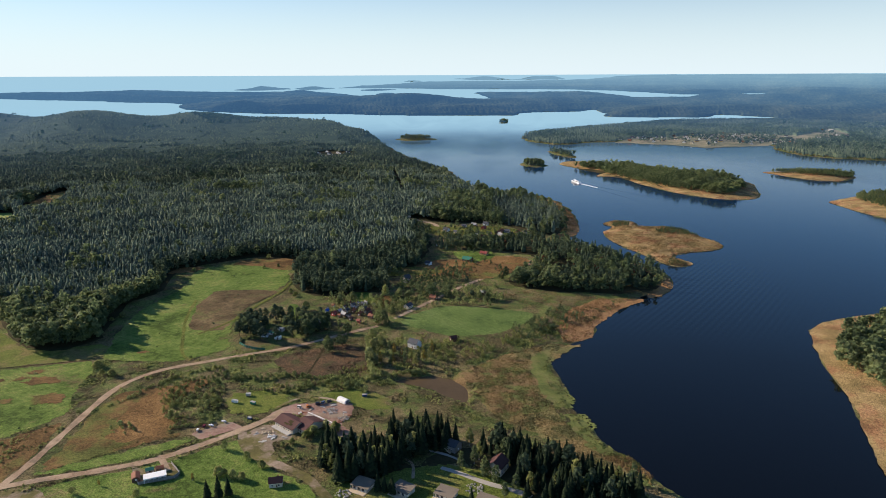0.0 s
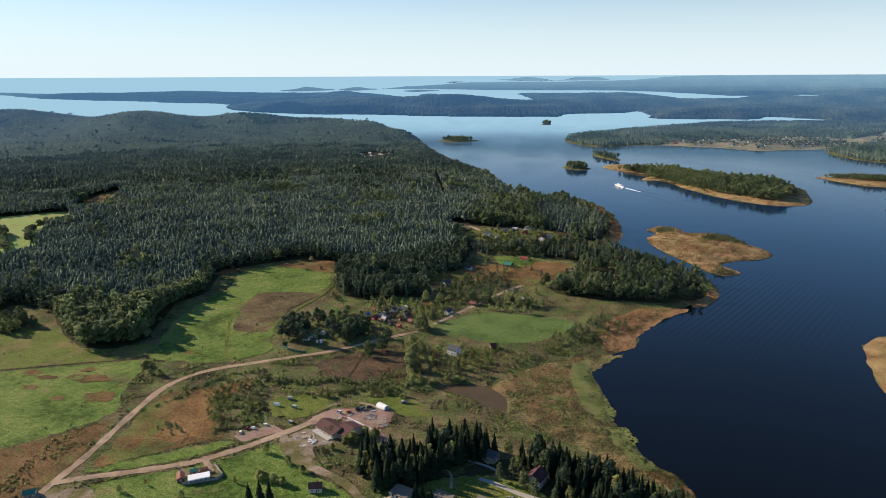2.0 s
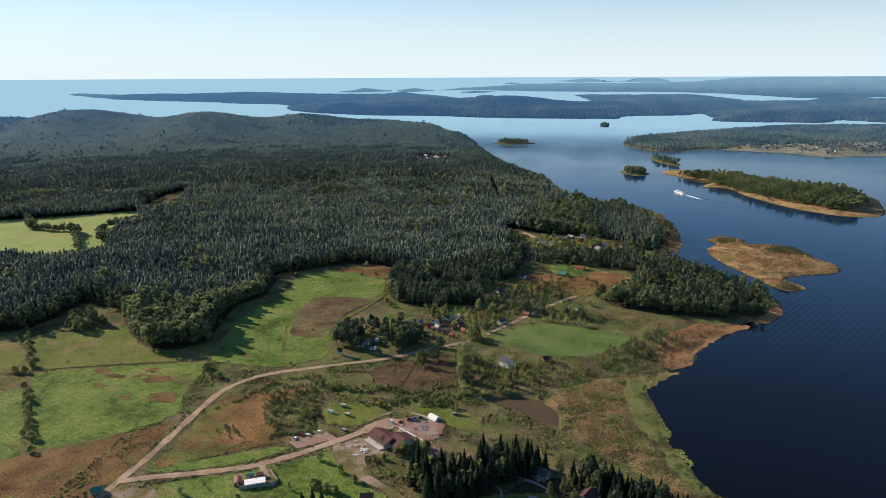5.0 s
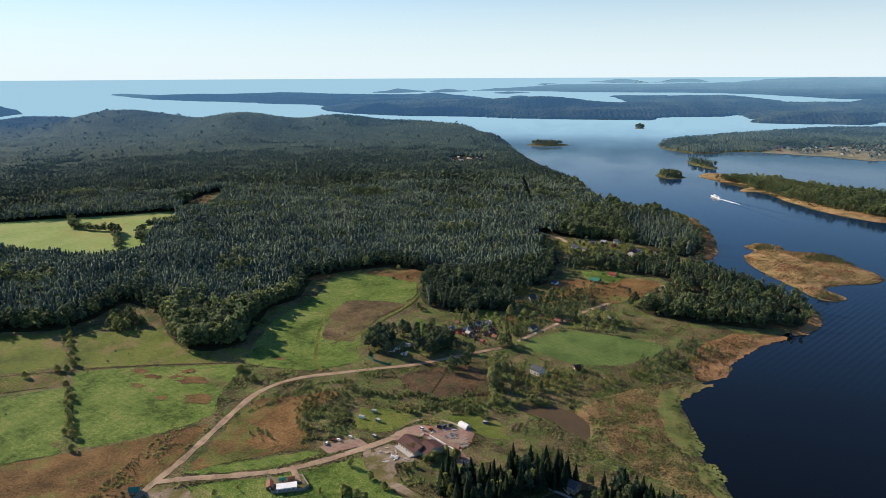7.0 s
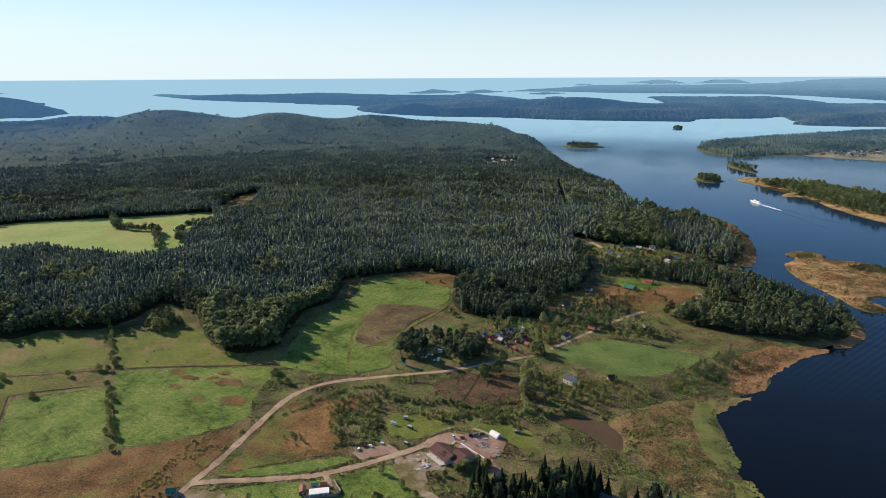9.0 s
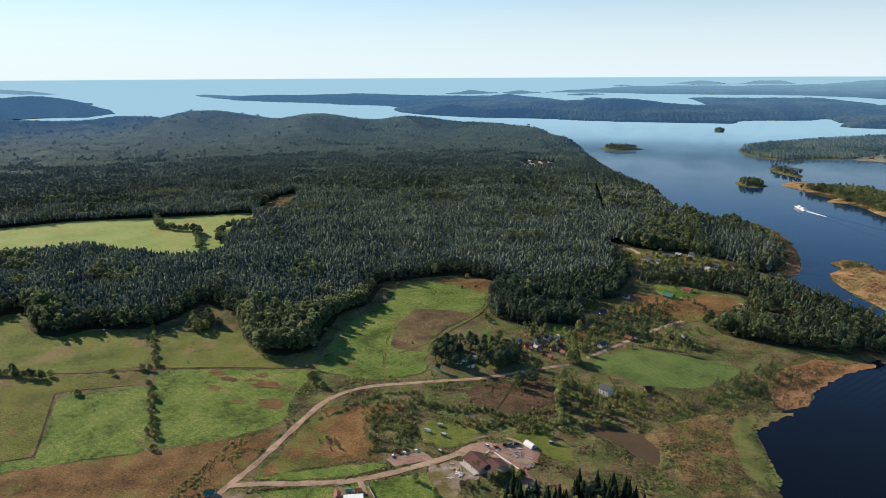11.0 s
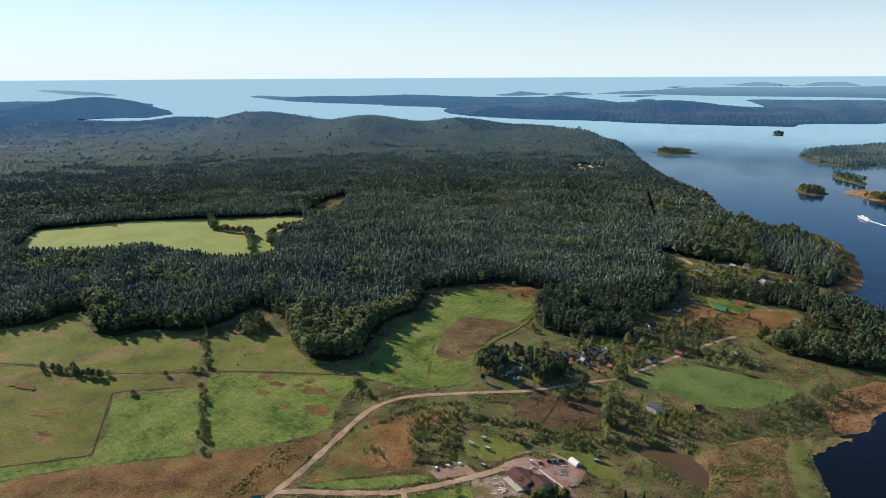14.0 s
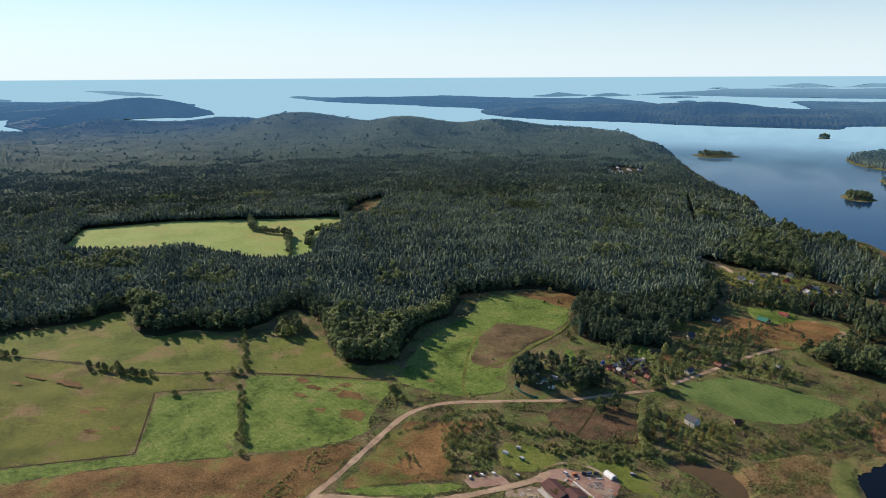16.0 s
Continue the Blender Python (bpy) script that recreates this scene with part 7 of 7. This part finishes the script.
for side in (-1, 0, 1):
    bm = bmesh.new()
    prev = None
    for k in range(30):
        u = k / 29
        x = -11 - (62 if side == 0 else 230) * u
        y = side * (2.2 + 24 * u)
        w = (5.2 * (1 - u) ** 0.7 + 0.4) if side == 0 else (0.9 * (1 - u) + 0.15)
        w *= rng.uniform(0.65, 1.25)
        z = 0.35 * (1 - u) * rng.uniform(0.4, 1.0)
        row = [bm.verts.new(p) for p in ((x, y - w, -0.1), (x, y, z), (x, y + w, -0.1))]
        if prev:
            for i in range(2):
                bm.faces.new((prev[i], prev[i + 1], row[i + 1], row[i]))
        prev = row
    part("foam" if side == 0 else "bow_wave", bm, M["foam"] if side == 0 else M["lake"], ob)

# ---- rough growth: tussocks, reeds and field clutter ----
TUFT = [ragged_form(1, s, 0.0, 0.2, 0.7) for s in range(8)]


def reed_form(seed):
    r = np.random.default_rng(seed)
    v, f = [], []
    for j in range(5):
        a, q = r.uniform(0, 6.283), r.uniform(0.0, 0.35)
        k = len(v)
        bx, by = q * math.cos(a), q * math.sin(a)
        for t in range(3):
            v.append((bx + 0.22 * math.cos(2.1 * t), by + 0.22 * math.sin(2.1 * t), 0))
        v.append((bx * 1.5 + r.uniform(-0.1, 0.1), by * 1.5, r.uniform(0.7, 1.0)))
        f += [(k, k + 1, k + 3), (k + 1, k + 2, k + 3), (k + 2, k, k + 3)]
    return np.array(v), np.array(f)


REEDS = [reed_form(s) for s in range(6)]


def cover(name, outlines, step, noise_size, gate, low, high, forms, material, label, category, avoid=True, need=None, wide=1.0, seed=40):
    for outline in outlines:
        p = np.array(outline)
        x, y = scatter(p[:, 0].min(), p[:, 0].max(), p[:, 1].min(), p[:, 1].max(), step)
        ok = inside(outline, x, y) & (fbm(x, y, noise_size, seed) > gate)
        x, y = x[ok], y[ok]
        for p2 in (LAWN_SOUTH, LAWN_CABINS, LAWN_YARD, LAWN_TENT, YARD_SAND, VERGE_GREEN, GROVE_NEAR, FALLOW_ROAD, MARSH_DARK, REED_BED, REED_MID) if outline is ROUGH else (LILY_PADS,):
            ok = ~inside(p2, x, y)
            x, y = x[ok], y[ok]
        if outline is ROUGH:
            t = np.array(TRACK_YARD, float)
            ok = np.ones(len(x), bool)
            for (xa, ya), (xb, yb) in zip(t, t[1:]):
                u = np.clip(((x - xa) * (xb - xa) + (y - ya) * (yb - ya)) / ((xb - xa) ** 2 + (yb - ya) ** 2), 0, 1)
                ok &= np.hypot(x - xa - u * (xb - xa), y - ya - u * (yb - ya)) > 4
            x, y = x[ok], y[ok]
        if avoid:
            ok = clear_of(x, y, 7.0 if category == "trees" else 1.0)
            x, y = x[ok], y[ok]
        if need is not None:
            ok = shore_distance(x, y) > need
            x, y = x[ok], y[ok]
        plant(name, forms, x, y, rng.uniform(low, high, len(x)), material, label, category, wide, sink=0.05)


ROUGH = [(-330, 340), (-330, 480), (-330, 600), (-240, 640), (-180, 640), (-60, 690), (60, 640), (120, 640), (130, 480), (150, 400), (60, 340), (-60, 350), (-200, 390)]
cover("tussocks", [ROUGH], 2.4, 16, 0.53, 0.3, 0.9, TUFT, M["rough_meadow"], "brown grass tussocks on rough ground", "grass", need=2, wide=1.6)
cover("weeds", [ROUGH], 3.2, 13, 0.60, 0.5, 1.5, TUFT, M["shrub_leaves"], "green weeds and herbs on rough ground", "grass", need=2, seed=50, wide=1.3)
cover("reeds", [REED_BED], 1.8, 16, 0.30, 0.6, 1.3, REEDS, M["reed_shore"], "tall tan reeds along the shore", "reeds", False, 0, 2.1)
cover("reeds", [REED_END], 1.2, 14, 0.25, 0.9, 1.7, REEDS, M["reed_green"], "tall pale reeds on the point", "reeds", False, -6, 1.6, 45)
cover("reeds", [REED_ORANGE], 2.0, 16, 0.30, 0.6, 1.3, REEDS, M["reed_orange"], "tall orange-brown reeds along the shore", "reeds", False, 0, 2.1)
cover("reeds", [ISLAND_REED], 3.0, 22, 0.34, 1.2, 2.4, REEDS, M["reed"], "tall tan reeds on the low island", "reeds", False, 0, 1.8)
cover("reeds", [REED_MID], 2.3, 14, 0.36, 0.6, 1.2, REEDS, M["reed_green"], "green and tan sedge behind the reeds", "reeds", False, 0, 2.1, 44)
cover("herbs", [FIELD_WEST, FIELD_CENTRE, FIELD_SMALL, FIELD_UPPER, FIELD_UPPERB], 26, 40, 0.5, 1.0, 2.0, TUFT, M["leaves"], "small dark bushes dotted over the mown fields", "shrubs", False, None, 1.0, 63)
cover("tussocks", [FALLOW_WEST], 4.5, 22, 0.52, 0.15, 0.5, TUFT, M["fallow_olive"], "dry tufts on uncut grassland", "grass", False, seed=64)
cover("shrubs", [REED_BUSHES, REED_BUSHESB, REED_BUSHESC], 5, 20, 0.3, 3, 7, BROAD, M["leaves"], "low dark bushes on the reed island", "shrubs", False, 1, 1.3)
cover("tussocks", [FALLOW_SOUTH, FALLOW_CENTRE, FALLOW_ROAD], 2.8, 14, 0.54, 0.25, 0.7, TUFT, M["fallow"], "dry brown tufts on fallow ground", "grass", False)
cover("tussocks", [MARSH_DARK], 2.4, 14, 0.45, 0.3, 0.9, TUFT, M["marsh"], "dark brown tufts on marshy ground", "grass", False)
cover("weeds", [LAWN_SOUTH, VERGE_GREEN], 3.0, 12, 0.56, 0.2, 0.6, TUFT, M["grass_green"], "tufts of long green grass", "grass", False, seed=52)
cover("shrubs", [[(-60, 640), (-20, 650), (60, 660), (120, 720), (60, 640), (10, 580), (-20, 590)]], 7, 30, 0.45, 3, 7, BROAD, M["shrub_leaves"], "green bushes near the pond", "shrubs", True, 3, 1.2)
cover("shrubs", [[(-140, 640), (-60, 690), (0, 740), (60, 840), (40, 870), (-90, 790), (-150, 730)]], 9, 30, 0.5, 3, 8, BROAD, M["leaves_light"], "garden trees and bushes of the hamlet", "shrubs", True, None, 1.1, 61)
cover("shrubs", [[(0, 960), (90, 1000), (130, 1100), (160, 1140), (60, 1160), (-10, 1090), (-20, 990)]], 12, 40, 0.48, 4, 11, BROAD, M["leaves"], "scattered trees between houses and meadow", "shrubs", True, None, 1.1, 62)

cover("hedge_trees", [[(-40, 770), (30, 830), (90, 900), (60, 960), (-30, 900), (-70, 830)]], 10, 36, 0.44, 5, 12, BROAD, M["leaves"], "leafy trees and bushes between the houses", "trees", True, None, 1.1, 66)
cover("hedge_trees", [[(90, 660), (160, 730), (140, 760), (60, 690)]], 6, 20, 0.38, 3, 8, BROAD, M["leaves"], "bushes along the edge of the hay field", "trees", True, 3, 1.2, 67)
cover("russet_trees", [FOREST_HEAD], 38, 40, 0.42, 11, 17, BROAD, M["leaves_russet"], "reddish autumn trees among the pines", "trees", False, 8, 1.0, 68)
# floating lily pads: flat ragged leaves in rafts along the edge of the open water
x, y = scatter(50, 175, 395, 625, 1.9)
d = shore_distance(x, y)
ok = (np.maximum(signed(LILY_PADS, x, y), signed(LILY_PADS_B, x, y)) > -9 * fbm(x, y, 16, 81)) & (d < 14) & (fbm(x, y, 9, 82) > 0.30)
x, y = x[ok], y[ok]
V, F = [], []
for i, (px, py) in enumerate(zip(x, y)):
    q, t, k = rng.uniform(0.8, 1.7), rng.uniform(0, 6.28), len(V)
    h = max(0.0, float(height(np.array([px]), np.array([py]))[0])) + 0.12 + 0.02 * (i % 5)
    V += [(px + q * rng.uniform(0.7, 1.2) * math.cos(t + j * 1.047), py + q * rng.uniform(0.7, 1.2) * math.sin(t + j * 1.047), h + rng.uniform(0, 0.25)) for j in range(6)]
    V.append((px, py, h + 0.3))
    F += [(k + j, k + (j + 1) % 6, k + 6) for j in range(6)]
mesh_object("lily_rafts", V, F, M["lily"], "stuff", False, "rafts of green floating lily leaves at the shore", "water plants")
cover("hedge_trees", [HAMLET_TREES], 7.0, 30, 0.54, 3, 11, BROAD, M["leaves_light"], "leafy trees and bushes between gardens and meadows", "trees", True, None, 1.1, 91)
cover("shrubs", [HAMLET_TREES, CLEAR_SHORE], 6.0, 20, 0.50, 1.5, 4, BROAD_MID, M["shrub_leaves"], "low olive bushes between gardens and meadows", "shrubs", True, None, 1.2, 92)
cover("hedge_trees", [CLEAR_SHORE], 9, 40, 0.50, 6, 15, BROAD_MID, M["leaves"], "garden trees of the shore hamlet", "trees", True, None, 1.0, 93)
cover("reeds", [REED_SPIT, REED_HEAD], 2.6, 16, 0.34, 0.8, 2.0, REEDS, M["reed_orange"], "tall orange-brown reeds along the shore", "reeds", False, 0, 2.1, 94)
cover("tussocks", [MEADOW_EAST], 3.4, 18, 0.48, 0.4, 1.1, TUFT, M["reed_green"], "tan and green tufts on the lakeside meadow", "grass", False, 1, 1.4, 95)
cover("tussocks", [PLOT_D, PLOT_E, CLEAR_SHORE], 4.0, 18, 0.50, 0.4, 1.2, TUFT, M["fallow"], "dry tufts on the village meadows", "grass", False, None, 1.4, 96)
